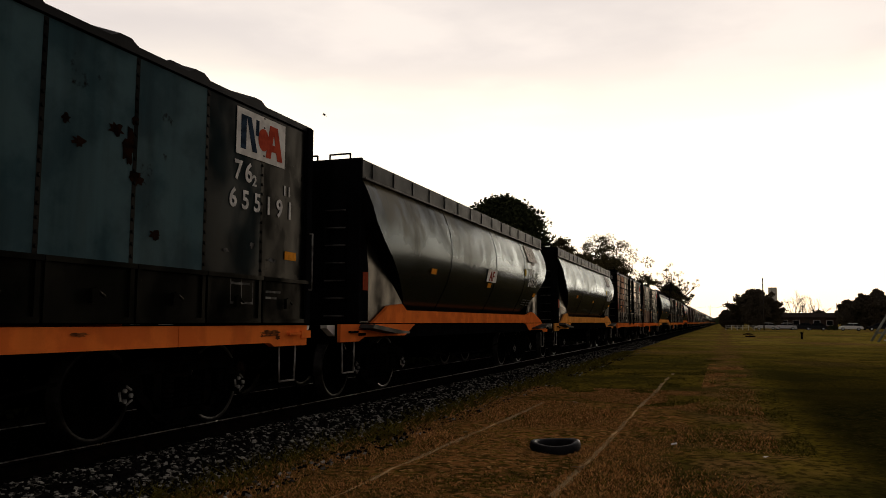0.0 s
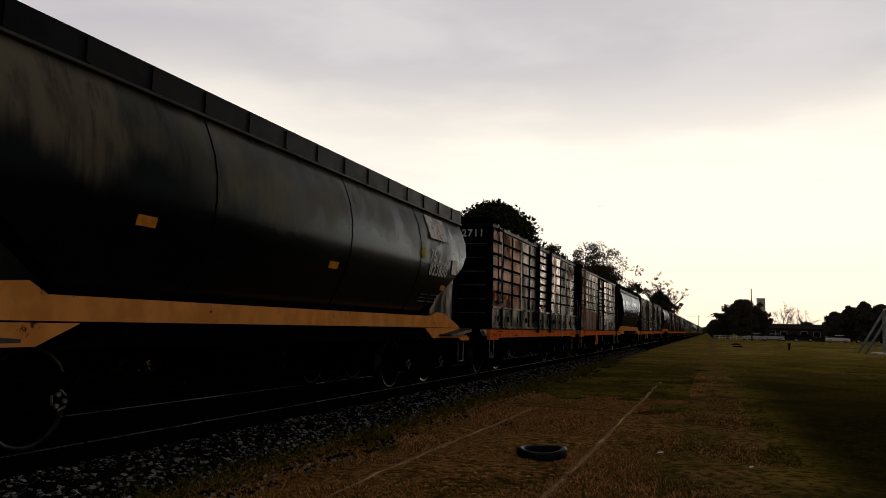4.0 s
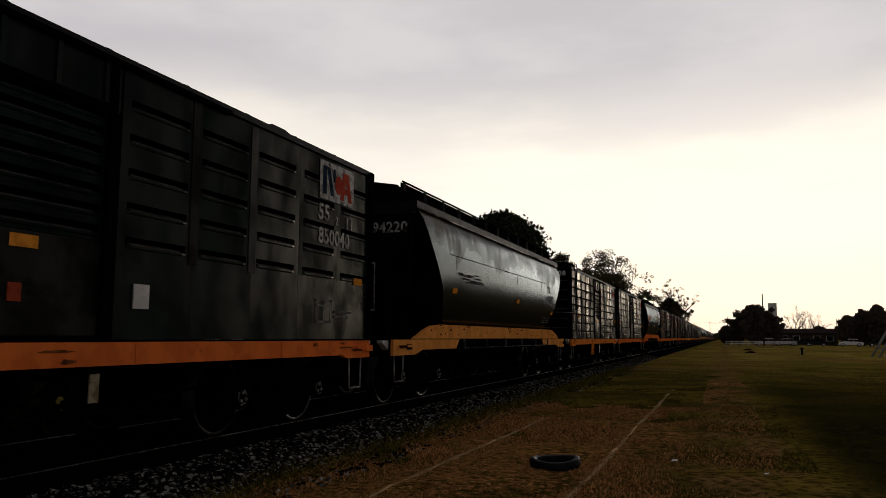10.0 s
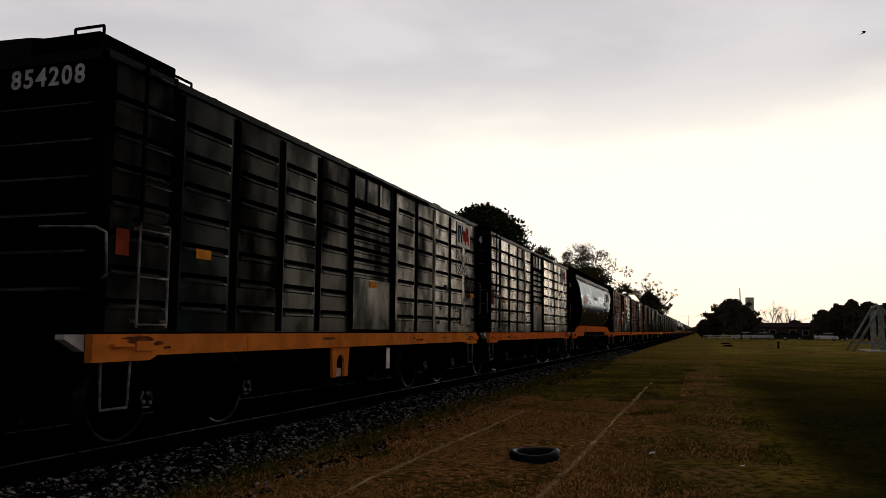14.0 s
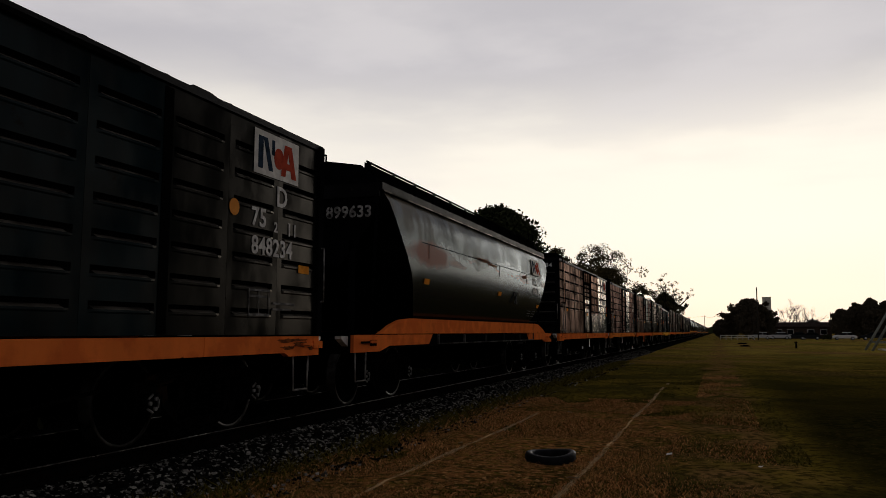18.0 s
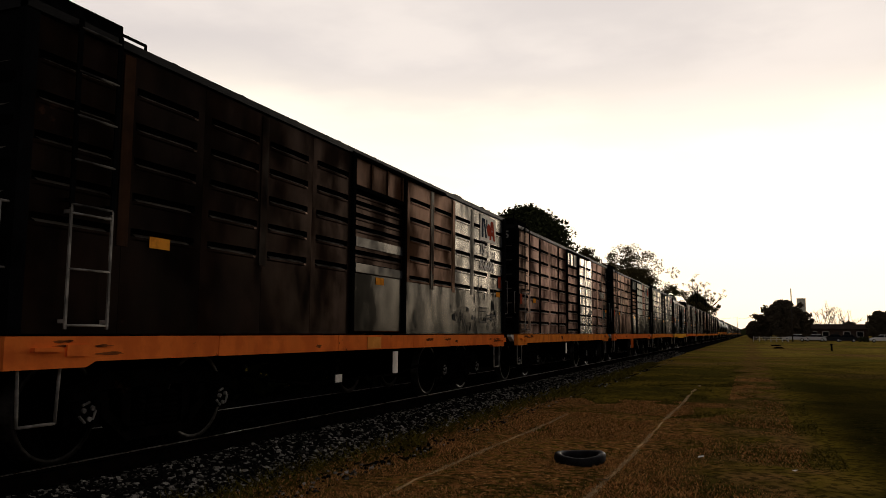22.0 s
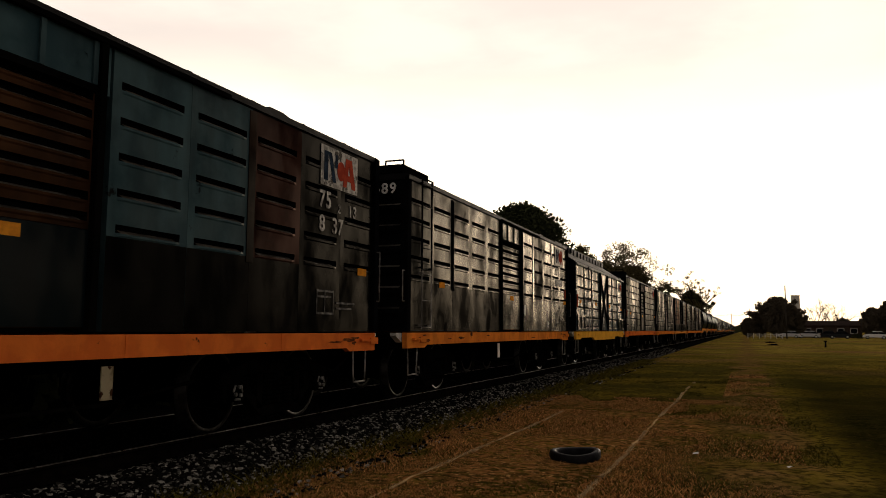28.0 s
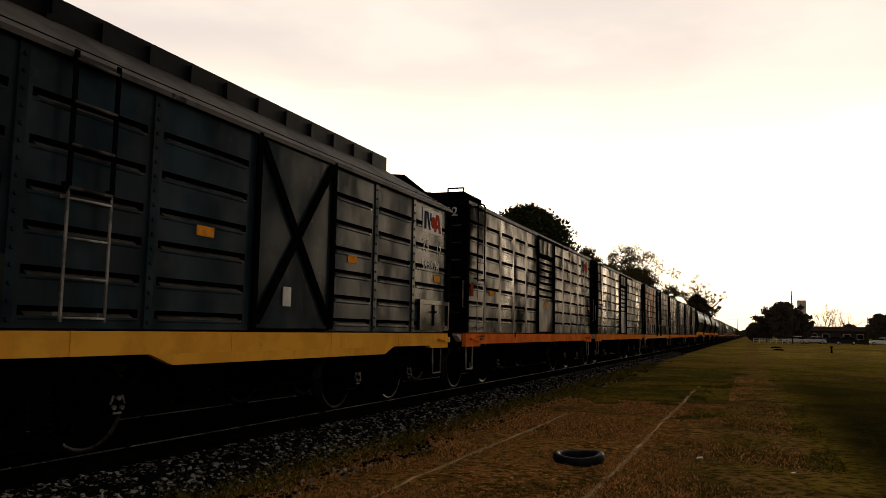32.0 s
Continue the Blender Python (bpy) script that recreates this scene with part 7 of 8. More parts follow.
# ---- trees ----
def leaf_mesh(name, centres, radii, per, size, seed, flat=0.75):
    rng = np.random.default_rng(seed)
    n = len(centres) * per
    c = np.repeat(np.array(centres), per, 0)
    r = np.repeat(np.array(radii), per)
    d = rng.normal(size=(n, 3))
    d /= np.linalg.norm(d, axis=1)[:, None]
    p = c + d * (r * rng.random(n) ** 0.45)[:, None] * np.array([1, 1, flat])
    u = rng.normal(size=(n, 3))
    u /= np.linalg.norm(u, axis=1)[:, None]
    w = np.cross(u, rng.normal(size=(n, 3)))
    w /= np.linalg.norm(w, axis=1)[:, None]
    s = (size * (0.6 + 0.8 * rng.random(n)))[:, None]
    v = np.stack([p - u * s, p + w * s * 0.5, p + u * s, p - w * s * 0.5], 1)
    me = bpy.data.meshes.new(name)
    me.vertices.add(4 * n)
    me.vertices.foreach_set("co", v.reshape(-1))
    me.loops.add(4 * n)
    me.loops.foreach_set("vertex_index", np.arange(4 * n))
    me.polygons.add(n)
    me.polygons.foreach_set("loop_start", np.arange(n) * 4)
    me.update(calc_edges=True)
    return me


def tree(x, y, height, radius, seed, label, leaf=None, dense=1.0, leaf_size=0.16, bare=False, low=0.25, limbs=9, lopsided=0.0, per=70, clump=1.0):
    """A tapered trunk, limbs that fork, and a crown of leaf clumps with gaps."""
    rng = random.Random(seed)
    thing = tagged(new("tree"), label, "tree")
    thing.matrix_basis = pose(x, y, 0)
    bm = bmesh.new()
    centres, radii = [], []

    def limb(a, way, length, r, level):
        b = a
        steps = 3
        for k in range(steps):
            way = (way + Vector((rng.uniform(-0.22, 0.22), rng.uniform(-0.22, 0.22), rng.uniform(-0.05, 0.16)))).normalized()
            c = b + way * (length / steps)
            rod(bm, b, c, r * (1 - k * 0.25), 7 if level < 2 else 4, r2=r * (1 - (k + 1) * 0.25), caps=False)
            b = c
            if level < (4 if bare else 3) and k > 0:
                for _ in range(2 if level < 2 or bare else 1):
                    side = (way + Vector((rng.uniform(-1, 1), rng.uniform(-1, 1), rng.uniform(-0.3, 0.7))) * 0.85).normalized()
                    limb(b, side, length * rng.uniform(0.45, 0.65), r * 0.5, level + 1)
        if level >= 2 or (level == 1 and rng.random() < 0.6):
            centres.append(tuple(b))
            radii.append(radius * rng.uniform(0.13, 0.26) * clump)

    trunk_top = height * low
    base = Vector((0, 0, -0.1))
    tip = Vector((rng.uniform(-0.2, 0.2), rng.uniform(-0.2, 0.2), trunk_top))
    rod(bm, base, tip, height * 0.035, 10, r2=height * 0.025, caps=False)
    for k in range(limbs):
        a = 2 * math.pi * k / limbs + rng.uniform(-0.4, 0.4)
        lift = rng.uniform(0.25, 1.7)
        way = Vector((math.cos(a) + lopsided, math.sin(a), lift)).normalized()
        limb(tip * rng.uniform(0.75, 1.0), way, ((height - trunk_top) * rng.uniform(0.5, 0.72) if lift > 0.9 else radius * rng.uniform(0.65, 0.95)) * (0.72 if dense > 1 else 1.0), height * 0.015, 1)
    limb(tip, Vector((0, 0, 1)), (height - trunk_top) * (0.45 if dense > 1 else 0.7), height * 0.02, 1)
    part("trunk", bm, BARK, thing)
    if bare:
        return thing
    # keep the clumps inside an uneven crown
    pts, rad = [], []
    for c, r in zip(centres, radii):
        if c[2] + r * 0.6 > height:
            c = (c[0], c[1], height - r * 0.7)
        pts.append(c)
        rad.append(r)
    extra = int(len(pts) * (dense - 1)) if dense > 1 else 0
    for _ in range(extra):
        a, q, zz = rng.uniform(0, 6.28), rng.random() ** 0.5, rng.uniform(-1, 1)
        rr = radius * math.sqrt(max(0.05, 1 - zz * zz)) * 0.86 * (0.8 + 0.25 * math.sin(a * 3 + seed))
        pts.append((rr * q * math.cos(a) + lopsided * 0.3, rr * q * math.sin(a), trunk_top * 0.7 + (height * 0.93 - trunk_top * 0.7) * (0.5 + 0.5 * zz)))
        rad.append(radius * rng.uniform(0.16, 0.27) * clump)
    if dense < 1:
        keep = [k for k in range(len(pts)) if rng.random() < dense]
        pts, rad = [pts[k] for k in keep], [rad[k] for k in keep]
    part("crown", leaf_mesh("crown", pts, rad, per, leaf_size, seed), leaf or LEAF, thing)
    return thing


def build_trees():
    dark = "broad dark-leaved tree behind the train"
    x, y = polar(-15.2, 62)
    tree(x, y, 11.6, 4.9, 3, dark, dense=7.0, leaf_size=0.16, per=90, limbs=11)
    x, y = polar(-19.5, 62)
    tree(x, y, 10.4, 3.8, 33, dark, dense=5.0, leaf_size=0.17, per=80)
    x, y = polar(-10.9, 76)
    tree(x, y, 9.9, 2.4, 5, "smaller leafy tree behind the train", LEAF_DRY, dense=1.7, leaf_size=0.11, per=130)
    x, y = polar(-8.0, 88)
    tree(x, y, 11.5, 6.6, 8, "open-crowned tree with thinning autumn leaves", LEAF_DRY, dense=1.5, leaf_size=0.11, per=80, limbs=12, low=0.34, clump=0.55)
    x, y = polar(-6.9, 92)
    tree(x, y, 7.9, 2.3, 9, "dense green bush-like tree by the track", dense=2.4, leaf_size=0.18, per=70, low=0.12)
    x, y = polar(-3.35, 185)
    tree(x, y, 15.8, 5.6, 12, "half-bare tree with sparse pale leaves", LEAF_DRY, dense=1.1, leaf_size=0.13, per=26, limbs=13, clump=0.4)
    x, y = polar(-3.45, 190)
    tree(x, y, 11.0, 3.7, 14, "dense dark tree under a half-bare one", dense=2.6, leaf_size=0.22, per=70, low=0.12)
    # past the field
    far = "dense dark tree beyond the field"
    for az, d, h, r, s in ((2.05, 186, 9.0, 4.0, 21), (1.0, 190, 5.6, 2.0, 22), (0.25, 196, 4.4, 1.9, 23), (3.2, 188, 6.0, 2.0, 24), (7.7, 192, 6.6, 2.6, 25), (8.6, 194, 7.6, 3.0, 26), (9.35, 190, 8.9, 2.6, 27), (10.3, 192, 8.4, 3.2, 28),
                           (11.4, 190, 8.0, 3.0, 29), (12.6, 194, 8.6, 3.2, 30), (13.9, 190, 7.8, 3.0, 31), (15.2, 194, 8.2, 3.2, 32), (16.6, 192, 7.6, 3.2, 34), (6.0, 205, 4.4, 2.0, 35)):
        x, y = polar(az, d)
        tree(x, y, h, r, s, far, LEAF_HAZED, dense=3.4, leaf_size=0.24, per=110, low=0.14, limbs=7)
    for az, d, h, s in ((4.5, 205, 7.3, 41), (5.0, 208, 6.6, 42), (5.75, 210, 6.3, 43)):
        x, y = polar(az, d)
        tree(x, y, h, 2.6, s, "bare winter tree beyond the field", bare=True, low=0.3, limbs=6)
    # woods along the skyline on the train's far side
    rng = random.Random(77)
    for k in range(14):
        y = 20 + k * 22 + rng.uniform(-5, 5)
        tree(-30 - rng.uniform(0, 18), y, rng.uniform(5.5, 7.0) * (1.0 if y < 110 else 0.72), rng.uniform(2.4, 3.4), 100 + k, "leafy tree on the far side of the track", dense=1.6, leaf_size=0.3, per=26, low=0.2, limbs=6)


build_trees()


def screen_hedge():
    """A thick belt of shrubs on the far side of the line, added to block light under the train."""
    rng = random.Random(31)
    pts, rad = [], []
    for k in range(4600):
        y = -25 + 190 * rng.random()
        pts.append((-9.3 - rng.uniform(0, 2.0) + 0.25 * math.sin(y * 0.4), y, rng.uniform(0.0, 2.9)))
        rad.append(rng.uniform(0.35, 0.7))
    ob = part("shrubs", leaf_mesh("shrubs", pts, rad, 40, 0.17, 31), LEAF_SHADE)
    tagged(ob, "added thick dark screen of shrubs beyond the track", "shrubs", kind="stuff")


screen_hedge()


# ---- things across the field ----
CONCRETE = material("pale_concrete", (0.62, 0.58, 0.48), (0.48, 0.45, 0.37), 0.85, spots=(0.30, 0.28, 0.23), spot_level=0.62, scale=0.6)
BRICK = material("dull_brick_wall", (0.085, 0.058, 0.046), (0.06, 0.043, 0.036), 0.9, scale=1.2)
TILES = material("dark_roof_tiles", (0.05, 0.036, 0.031), (0.034, 0.026, 0.023), 0.85, scale=1.5)
GLASS = material("dark_window_glass", (0.012, 0.014, 0.017), (0.010, 0.011, 0.013), 0.12, bump=0)
SILVER = material("silver_car_paint", (0.62, 0.63, 0.64), (0.55, 0.56, 0.57), 0.3, metal=0.2, spec=0.4, bump=0)
CAR_WHITE = material("white_car_paint", (0.85, 0.85, 0.84), (0.78, 0.78, 0.77), 0.3, spec=0.4, bump=0)
CAR_DARK = material("dark_car_paint", (0.03, 0.032, 0.036), (0.024, 0.025, 0.028), 0.3, bump=0)
POLE = material("weathered_pole_wood", (0.07, 0.06, 0.05), (0.045, 0.04, 0.034), 0.85, scale=4.0)
PIPE = material("pale_green_pipe_paint", (0.30, 0.32, 0.29), (0.2, 0.21, 0.19), 0.6, spots=RUST, spot_level=0.66, scale=4.0)


def car(x, y, turn, paint, label):
    thing = tagged(new("car"), label, "car", "parked cars")
    thing.matrix_basis = pose(x, y, 0, 0, 0, turn)
    bm = bmesh.new()
    prof = [(-2.15, 0.32), (-2.15, 0.72), (-1.95, 0.88), (-1.25, 0.95), (1.0, 0.98), (1.7, 0.86), (2.1, 0.66), (2.15, 0.34)]
    prism(bm, prof, -0.84, 0.84)
    bmesh.ops.bevel(bm, geom=bm.edges[:], offset=0.05, segments=2, affect="EDGES")
    part("body", bm, paint, thing)
    bm = bmesh.new()
    prism(bm, [(-1.75, 0.9), (-1.15, 1.40), (0.15, 1.44), (1.05, 0.93)], -0.72, 0.72)
    bmesh.ops.bevel(bm, geom=bm.edges[:], offset=0.06, segments=2, affect="EDGES")
    part("windows", bm, GLASS, thing)
    bm = bmesh.new()
    prism(bm, [(-1.32, 1.30), (-1.05, 1.47), (0.15, 1.49), (0.45, 1.34), (0.3, 1.32), (-1.1, 1.32)], -0.68, 0.68)
    for yy in (-0.45,):
        box(bm, -0.745, 0.745, yy - 0.04, yy + 0.04, 0.9, 1.42)
    part("roof", bm, paint, thing)
    for yy in (-1.35, 1.32):
        for s in (-1, 1):
            bm = bmesh.new()
            spun(bm, [(-0.1, 0.001), (-0.1, 0.27), (-0.07, 0.32), (0.07, 0.32), (0.1, 0.27), (0.1, 0.001)], 18)
            wheel = part("wheel", bm, RUBBER, thing, at=pose(s * 0.78, yy, 0.32))
            bm = bmesh.new()
            spun(bm, [(s * 0.1, 0.2), (s * 0.115, 0.18), (s * 0.115, 0.001)], 14)
            part("rim", bm, SILVER, wheel)
    for s in (-1, 1):
        bm = bmesh.new()
        box(bm, s * 0.6 - 0.14, s * 0.6 + 0.14, 2.06, 2.15, 0.56, 0.70, bevel=0.02)
        part("headlight", bm, GLASS, thing)
        bm = bmesh.new()
        box(bm, s * 0.66 - 0.1, s * 0.66 + 0.1, -2.17, -2.1, 0.66, 0.80, bevel=0.02)
        part("tail_light", bm, RED_PLATE, thing)


def build_far_things():
    for az, d, turn, paint, label in ((2.75, 172, 84, SILVER, "silver saloon car parked beyond the field"), (3.9, 175, 96, SILVER, "pale grey hatchback parked beyond the field"), (5.75, 172, 88, CAR_DARK, "dark hatchback parked beyond the field"),
                                      (5.0, 178, 88, CAR_DARK, "dark car parked beyond the field"), (7.8, 168, 85, CAR_WHITE, "white saloon car parked beyond the field"), (9.4, 176, 88, CAR_DARK, "dark car parked under the trees")):
        x, y = polar(az, d)
        car(x, y, turn, paint, label)
    # dark shrub before the cars
    x, y = polar(6.75, 166)
    ob = part("shrub", leaf_mesh("shrub", [(0.5 * math.cos(k), 0.4 * math.sin(k * 2.3), 0.45 + 0.12 * (k % 3)) for k in range(9)], [0.55] * 9, 60, 0.13, 61), LEAF, at=pose(x, y, 0))
    tagged(ob, "rounded dark shrub beside the parked cars", "shrub")
    # low house behind the cars
    x, y = polar(5.25, 198)
    house = tagged(new("house"), "long low brick house with a shallow tiled roof", "house")
    house.matrix_basis = pose(x, y, 0, 0, 0, -5)
    bm = bmesh.new()
    box(bm, -6.2, 6.2, -3, 3, 0, 2.75)
    part("wall", bm, BRICK, house)
    bm = bmesh.new()
    a = [bm.verts.new(p) for p in ((-6.6, -3.5, 2.7), (6.6, -3.5, 2.7), (6.6, 3.5, 2.7), (-6.6, 3.5, 2.7), (-6.2, 0, 3.75), (6.2, 0, 3.75))]
    for f in ((0, 1, 5, 4), (2, 3, 4, 5), (0, 4, 3), (1, 2, 5), (0, 3, 2, 1)):
        bm.faces.new([a[i] for i in f])
    part("roof", bm, TILES, house)
    for k, wx in enumerate((-4.6, -2.2, 2.0, 4.6)):
        bm = bmesh.new()
        for x0, x1, z0, z1 in ((-0.7, -0.62, 0.9, 2.1), (0.62, 0.7, 0.9, 2.1), (-0.7, 0.7, 0.9, 0.98), (-0.7, 0.7, 2.02, 2.1)):
            box(bm, x0, x1, -0.06, 0.04, z0, z1)
        win = part("window", bm, WHITE, house, at=pose(wx, -3.0, 0))
        bm = bmesh.new()
        box(bm, -0.64, 0.64, -0.02, 0.02, 0.95, 2.05)
        part("pane", bm, GLASS, win)
    bm = bmesh.new()
    box(bm, -0.45, 0.45, -0.04, 0.03, 0, 2.05)
    part("door", bm, POLE, house, at=pose(0, -3.0, 0))
    # water tower
    x, y = polar(3.22, 205)
    tower = tagged(new("water_tower"), "tall pale concrete water tower", "water tower")
    tower.matrix_basis = pose(x, y, 0)
    bm = bmesh.new()
    rod(bm, (0, 0, 0), (0, 0, 9.75), 0.98, 20)
    part("shaft", bm, CONCRETE, tower)
    bm = bmesh.new()
    rod(bm, (0, 0, 9.75), (0, 0, 9.9), 1.02, 20)
    part("rim", bm, CONCRETE, tower)
    # poles and wires
    tops = []
    for az, d, h, r in ((2.62, 165, 10.1, 0.13), (0.35, 205, 6.6, 0.11), (-0.8, 330, 8.0, 0.12), (7.05, 178, 5.4, 0.09)):
        x, y = polar(az, d)
        pole = tagged(new("utility_pole"), "tall weathered wooden utility pole", "pole", "utility poles")
        pole.matrix_basis = pose(x, y, 0)
        bm = bmesh.new()
        rod(bm, (0, 0, 0), (0, 0, h), r, 10, r2=r * 0.7)
        part("shaft", bm, POLE, pole)
        bm = bmesh.new()
        rod(bm, (0, 0, h - 0.02), (0, 0, h + 0.12), 0.05, 8)
        part("cap", bm, IRON, pole)
        tops.append((x, y, h - 0.3))
    for dx in (-0.05, 0.05):
        for a, b in (((-40.0, 330, 7.6), tops[2]), (tops[2], tops[1])):
            cu = bpy.data.curves.new("wire", "CURVE")
            cu.dimensions, cu.bevel_depth, cu.bevel_resolution = "3D", 0.022, 0
            sp = cu.splines.new("POLY")
            sp.points.add(12)
            for k in range(13):
                u = k / 12
                p = Vector(a).lerp(Vector(b), u)
                sp.points[k].co = (p.x + dx, p.y, p.z - 3.2 * u * (1 - u), 1)
            ob = new("power_line", cu)
            cu.materials.append(IRON)
            tagged(ob, "thin sagging overhead power line", "cable", "power lines")
    # white rail fence
    x0, y0 = polar(0.2, 165)
    x1, y1 = polar(2.35, 165)
    fence = tagged(new("fence"), "low white rail fence beyond the field", "fence")
    n = 7
    post = shared(("fence_post",), lambda bm: box(bm, -0.06, 0.06, -0.06, 0.06, 0, 0.95), WHITE)
    for k in range(n):
        u = k / (n - 1)
        part("post", post, None, fence, at=pose(x0 + (x1 - x0) * u, y0 + (y1 - y0) * u, 0))
    for z in (0.45, 0.82):
        bm = bmesh.new()
        box(bm, x0, x1, y0 - 0.03, y0 + 0.03, z - 0.05, z + 0.05)
        part("rail", bm, WHITE, fence)
    # short post in the field
    x, y = polar(4.92, 80)
    bm = bmesh.new()
    rod(bm, (0, 0, -0.05), (0, 0, 0.55), 0.09, 10, r2=0.07)
    box(bm, -0.14, 0.14, -0.12, 0.12, 0.5, 0.62, bevel=0.03)
    tagged(part("marker_post", bm, IRON, at=pose(x, y, 0)), "short dark marker post in the field", "post")
    # mound of earth
    for az, d, r in ((1.75, 88, 0.55), (1.6, 105, 0.6)):
        x, y = polar(az, d)
        bm = bmesh.new()
        bmesh.ops.create_icosphere(bm, subdivisions=3, radius=r)
        for v in bm.verts:
            v.co.z = v.co.z * 0.28 + 0.04 * noise.noise(v.co * 3)
        for f in bm.faces:
            f.smooth = True
        tagged(part("earth_mound", bm, STEEL, at=pose(x, y, 0)), "small dark heap of earth on the grass", "mound")
    # swing frame of bent pipe
    swing = tagged(new("swing_frame"), "pale A-shaped playground frame of steel pipe", "playground frame")
    swing.matrix_basis = pose(13.9, 71.5, 0, 0, 0, 0)
    for y0 in (0, 3.2):
        for s, foot in ((-1, -2.15), (1, 2.15)):
            bm = bmesh.new()
            rod(bm, (foot, y0, -0.05), (0, y0, 3.7), 0.10, 10)
            part("leg", bm, PIPE, swing)
        bm = bmesh.new()
        prism(bm, [(y0 - 0.05, 0.6), (y0 + 0.05, 0.6), (y0 + 0.05, 0.75), (y0 - 0.05, 0.75)], -1.75, 1.75)
        part("brace", bm, PIPE, swing)
        bm = bmesh.new()
        box(bm, -0.22, 0.22, y0 - 0.06, y0 + 0.06, 0.0, 3.55)
        part("panel", bm, PIPE, swing)
    bm = bmesh.new()
    rod(bm, (0, -0.2, 3.7), (0, 3.4, 3.7), 0.11, 10)
    part("top_bar", bm, PIPE, swing)
    bm = bmesh.new()
    box(bm, -1.5, 2.4, -0.6, 3.8, -0.02, 0.12, bevel=0.03)
    tagged(part("concrete_slab", bm, CONCRETE, at=pose(14.3, 71.5, 0)), "thin concrete slab in the grass", "slab")
    # far skyline
    bm = bmesh.new()
    rng = random.Random(9)
    px = None
    for k in range(260):
        az = -70 + 140 * k / 259
        d = 900
        x, y = polar(az, d)
        h = 7 + 5 * noise.noise((az * 0.6, 0, 0)) + 3 * noise.noise((az * 2.3, 4, 0)) + rng.uniform(0, 1.5)
        cur = [bm.verts.new((x, y, -1)), bm.verts.new((x, y, max(3, h))), bm.verts.new((x * 1.03, y * 1.03, max(3, h) * 0.8)), bm.verts.new((x * 1.03, y * 1.03, -1))]
        if px:
            for i in range(3):
                bm.faces.new((px[i], cur[i], cur[i + 1], px[i + 1]))
        px = cur
    tagged(part("backdrop", bm, LEAF), "dark line of distant woods on the skyline", "backdrop", kind="structure")


build_far_things()


# ---- birds ----
BIRDS = []


def bird(rows, label, span=0.34):
    b = tagged(new("bird"), label, "bird", "birds")
    bm = bmesh.new()
    spun(bm, [(-0.26, 0.004), (-0.15, 0.018), (-0.06, 0.035), (0.03, 0.042), (0.10, 0.03), (0.125, 0.028), (0.15, 0.018), (0.18, 0.002)], 10)
    for v in bm.verts:
        v.co = Vector((v.co.y, v.co.x, v.co.z)) * span * 2
    part("body", bm, IRON, b)
    for s in (-1, 1):
        bm = bmesh.new()
        k = span
        pts = [(0.06, 0.16, 0.0), (0.5, 0.22, 0.16), (1.0, -0.05, 0.26), (0.55, 0.0, 0.17), (0.06, -0.08, 0.0)]
        top = [bm.verts.new((s * x * k, y * k, z * k + 0.012 * k)) for x, y, z in pts]
        bot = [bm.verts.new((s * x * k, y * k, z * k - 0.012 * k)) for x, y, z in pts]
        bm.faces.new(top)
        bm.faces.new(bot[::-1])
        for i in range(5):
            j = (i + 1) % 5
            bm.faces.new((top[i], bot[i], bot[j], top[j]))
        part("wing", bm, IRON, b)
    BIRDS.append((b, rows))


def flight(points, roll=0):
    """Rows from (seconds, x, y, z): the bird faces the way that it flies."""
    rows = []
    for k, (t, *p) in enumerate(points):
        q = points[min(k + 1, len(points) - 1)][1:]
        o = points[max(k - 1, 0)][1:]
        way = Vector(q) - Vector(o)
        rows.append((t, pose(*p, math.degrees(math.atan2(way.z, math.hypot(way.x, way.y))), roll, math.degrees(math.atan2(-way.x, way.y)))))
    return rows


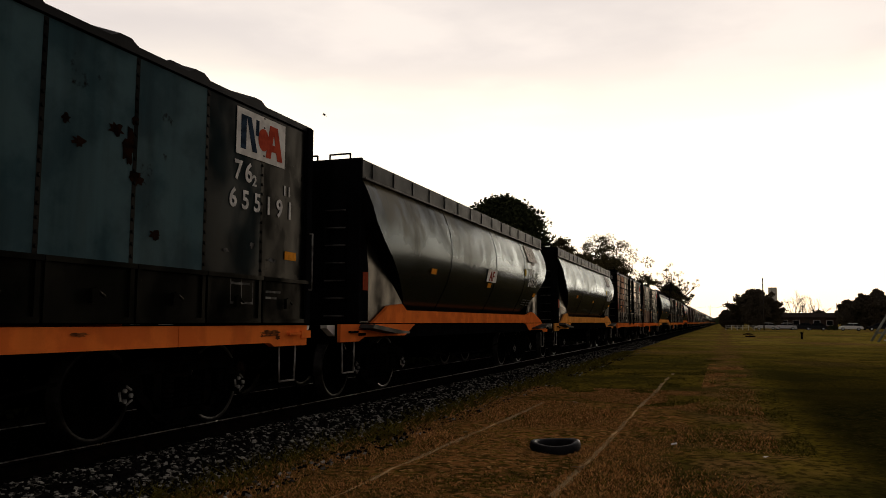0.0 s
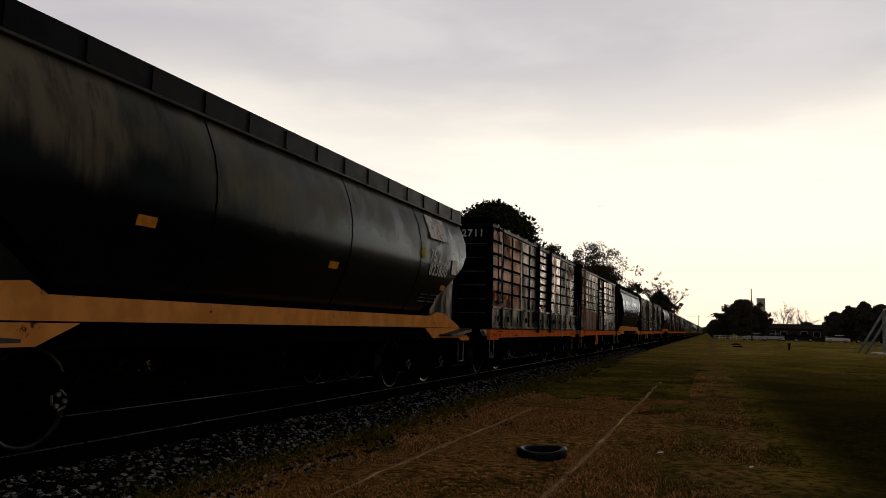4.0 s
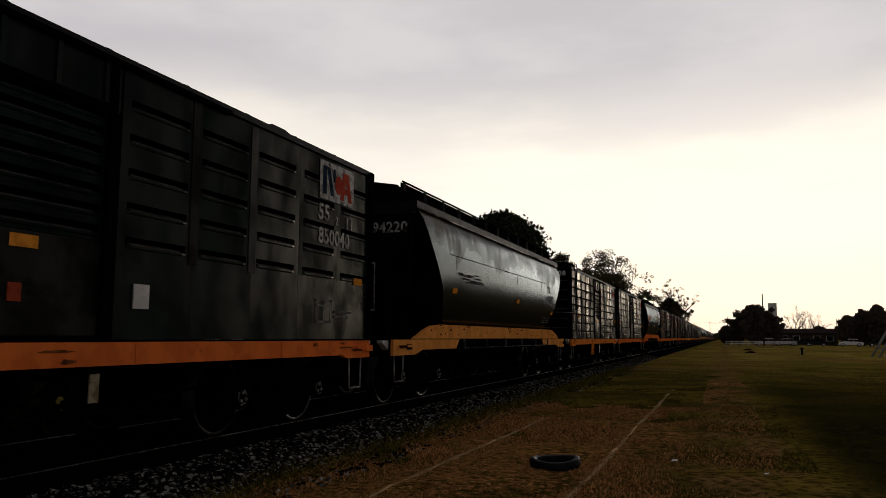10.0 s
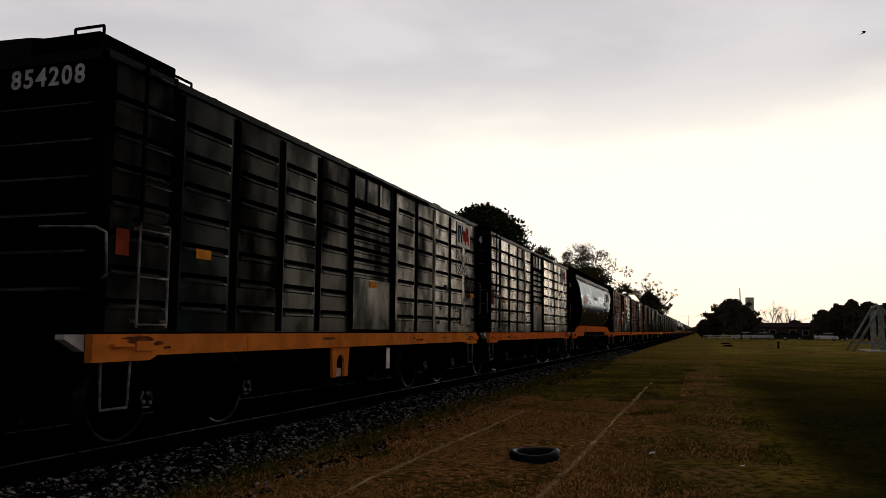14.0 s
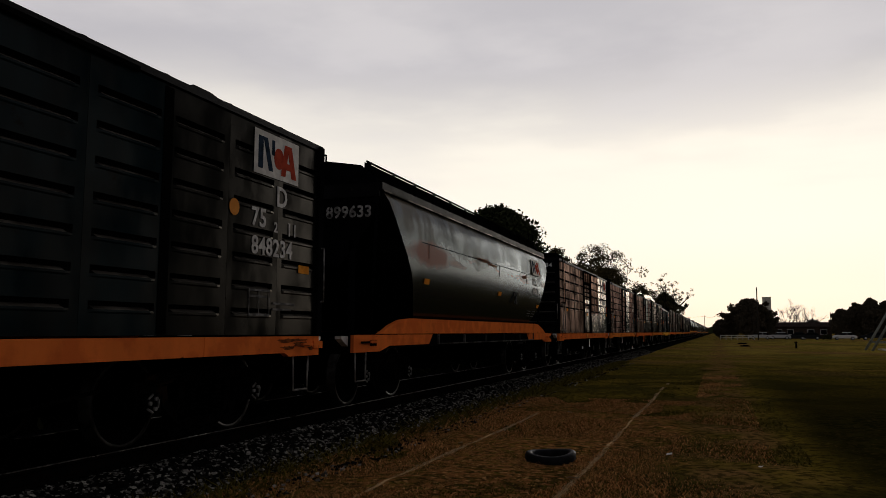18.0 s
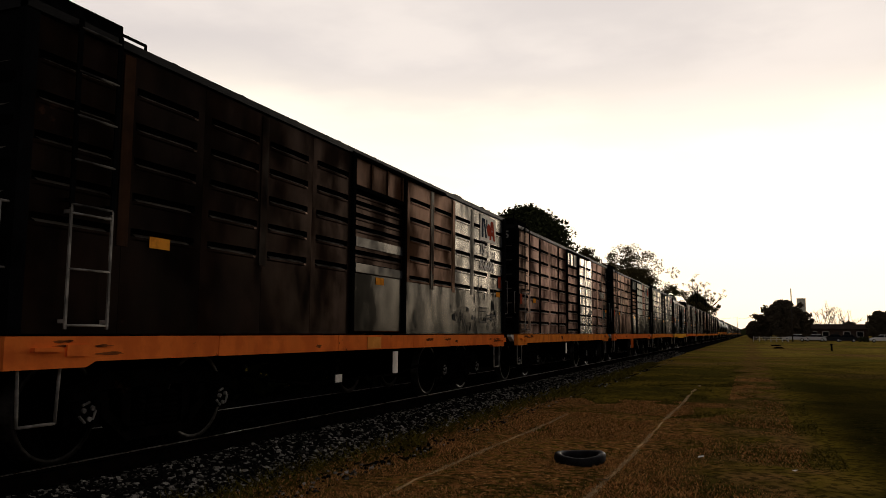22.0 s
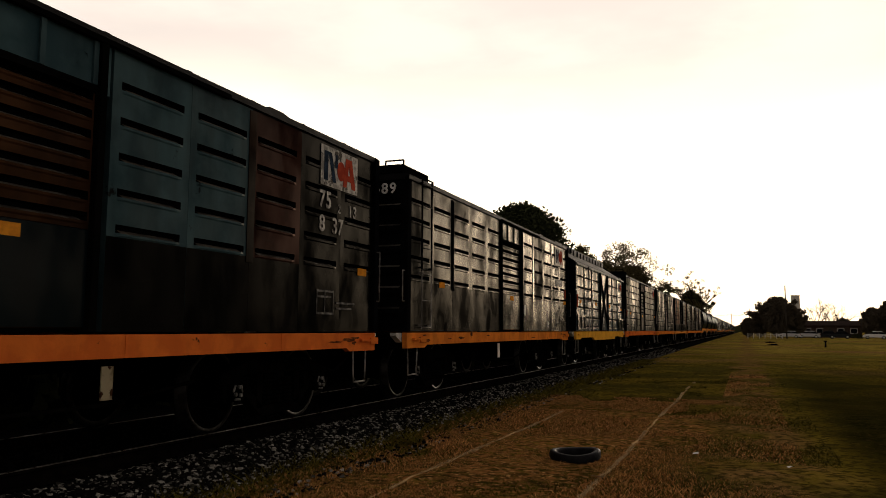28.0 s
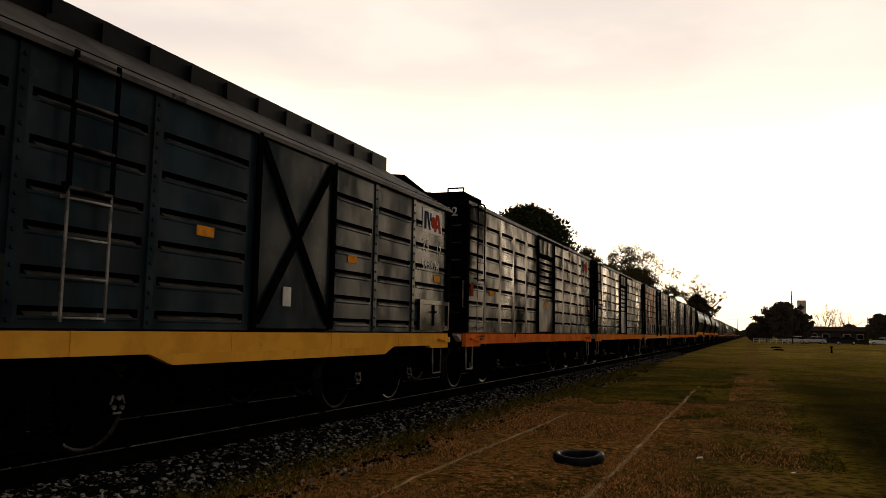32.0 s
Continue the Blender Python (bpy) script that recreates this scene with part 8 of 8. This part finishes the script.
bird(flight([(0.0, -17.50, 32.31, 11.18), (0.5, -19.92, 30.48, 12.38), (1.0, -22.67, 27.97, 13.65), (3.0, -33.67, 17.97, 18.71), (32.0, -187.65, -122.16, 89.62)], -20), "small dark swallow in flight", 0.30)
bird(flight([(0.0, -68.77, 305.45, 60.00), (4.0, -9.39, 71.34, 12.62), (5.0, -9.67, 42.95, 10.80), (5.5, -11.57, 42.14, 12.25), (6.0, -14.94, 40.80, 13.19), (6.5, -18.75, 39.16, 13.32), (8.5, -33.97, 32.60, 13.84), (32.0, -247.08, -59.33, 40.00)], 15), "small dark swallow in flight", 0.26)
bird(flight([(0.0, -44.85, 313.77, 60.00), (4.4, -31.41, 35.93, 4.00), (5.4, -3.36, 23.53, 4.80), (5.5, -1.74, 23.64, 5.26), (5.8, 2.81, 23.61, 4.76), (6.0, 3.40, 23.61, 4.16), (8.0, 14.3, 22.6, 3.2), (32.0, 92.48, 23.09, 85.16)], -25), "dark swallow banking in flight", 0.30)
bird(flight([(0.0, -69.82, 303.78, 60.00), (7.5, -9.74, 34.85, 4.00), (8.5, -4.80, 20.88, 6.48), (8.8, -4.41, 20.62, 7.79), (9.0, -3.41, 20.34, 9.15), (11.0, 6.61, 17.62, 22.77), (32.0, 146.91, -20.45, 213.46)], 35), "dark swallow banking in flight", 0.30)
bird(flight([(0.0, -62.73, 310.45, 60.00), (11.0, -14.17, 56.71, 4.00), (12.0, -7.06, 34.93, 6.64), (12.5, -6.16, 34.67, 8.99), (13.0, -3.25, 34.96, 9.45), (13.5, 1.58, 34.59, 11.35), (15.5, 20.90, 33.10, 18.98), (32.0, 291.43, 12.26, 125.80)], 20), "small dark swallow in flight", 0.30)



# ---- everything that moves ----
TRAVEL = [0.00, 5.42, 10.86, 16.34, 21.85, 27.39, 32.95, 38.51, 44.07, 49.61, 55.11, 60.57, 66.02, 71.47, 76.90, 82.30, 87.72, 93.15, 98.59, 104.03, 109.48, 114.94, 120.39, 125.84, 131.28, 136.73, 142.19, 147.66, 153.13, 158.62, 164.12, 169.61, 175.08]


def travelled(t):
    return float(np.interp(t, range(33), TRAVEL))


def motions():
    for wagon, centre in WAGONS:
        walk(wagon, [(t, pose(TRACK_X, centre - travelled(t), RAIL_TOP)) for t in range(33)])
    steps = [k / 10 for k in range(321)]
    turns = [math.degrees(travelled(t) / WHEEL_R) for t in steps]
    for wheelset, dy in WHEELSETS:
        walk(wheelset, [(t, pose(0, dy, WHEEL_R + 0.01, a)) for t, a in zip(steps, turns)])
    for bird, rows in BIRDS:
        walk(bird, rows)


motions()
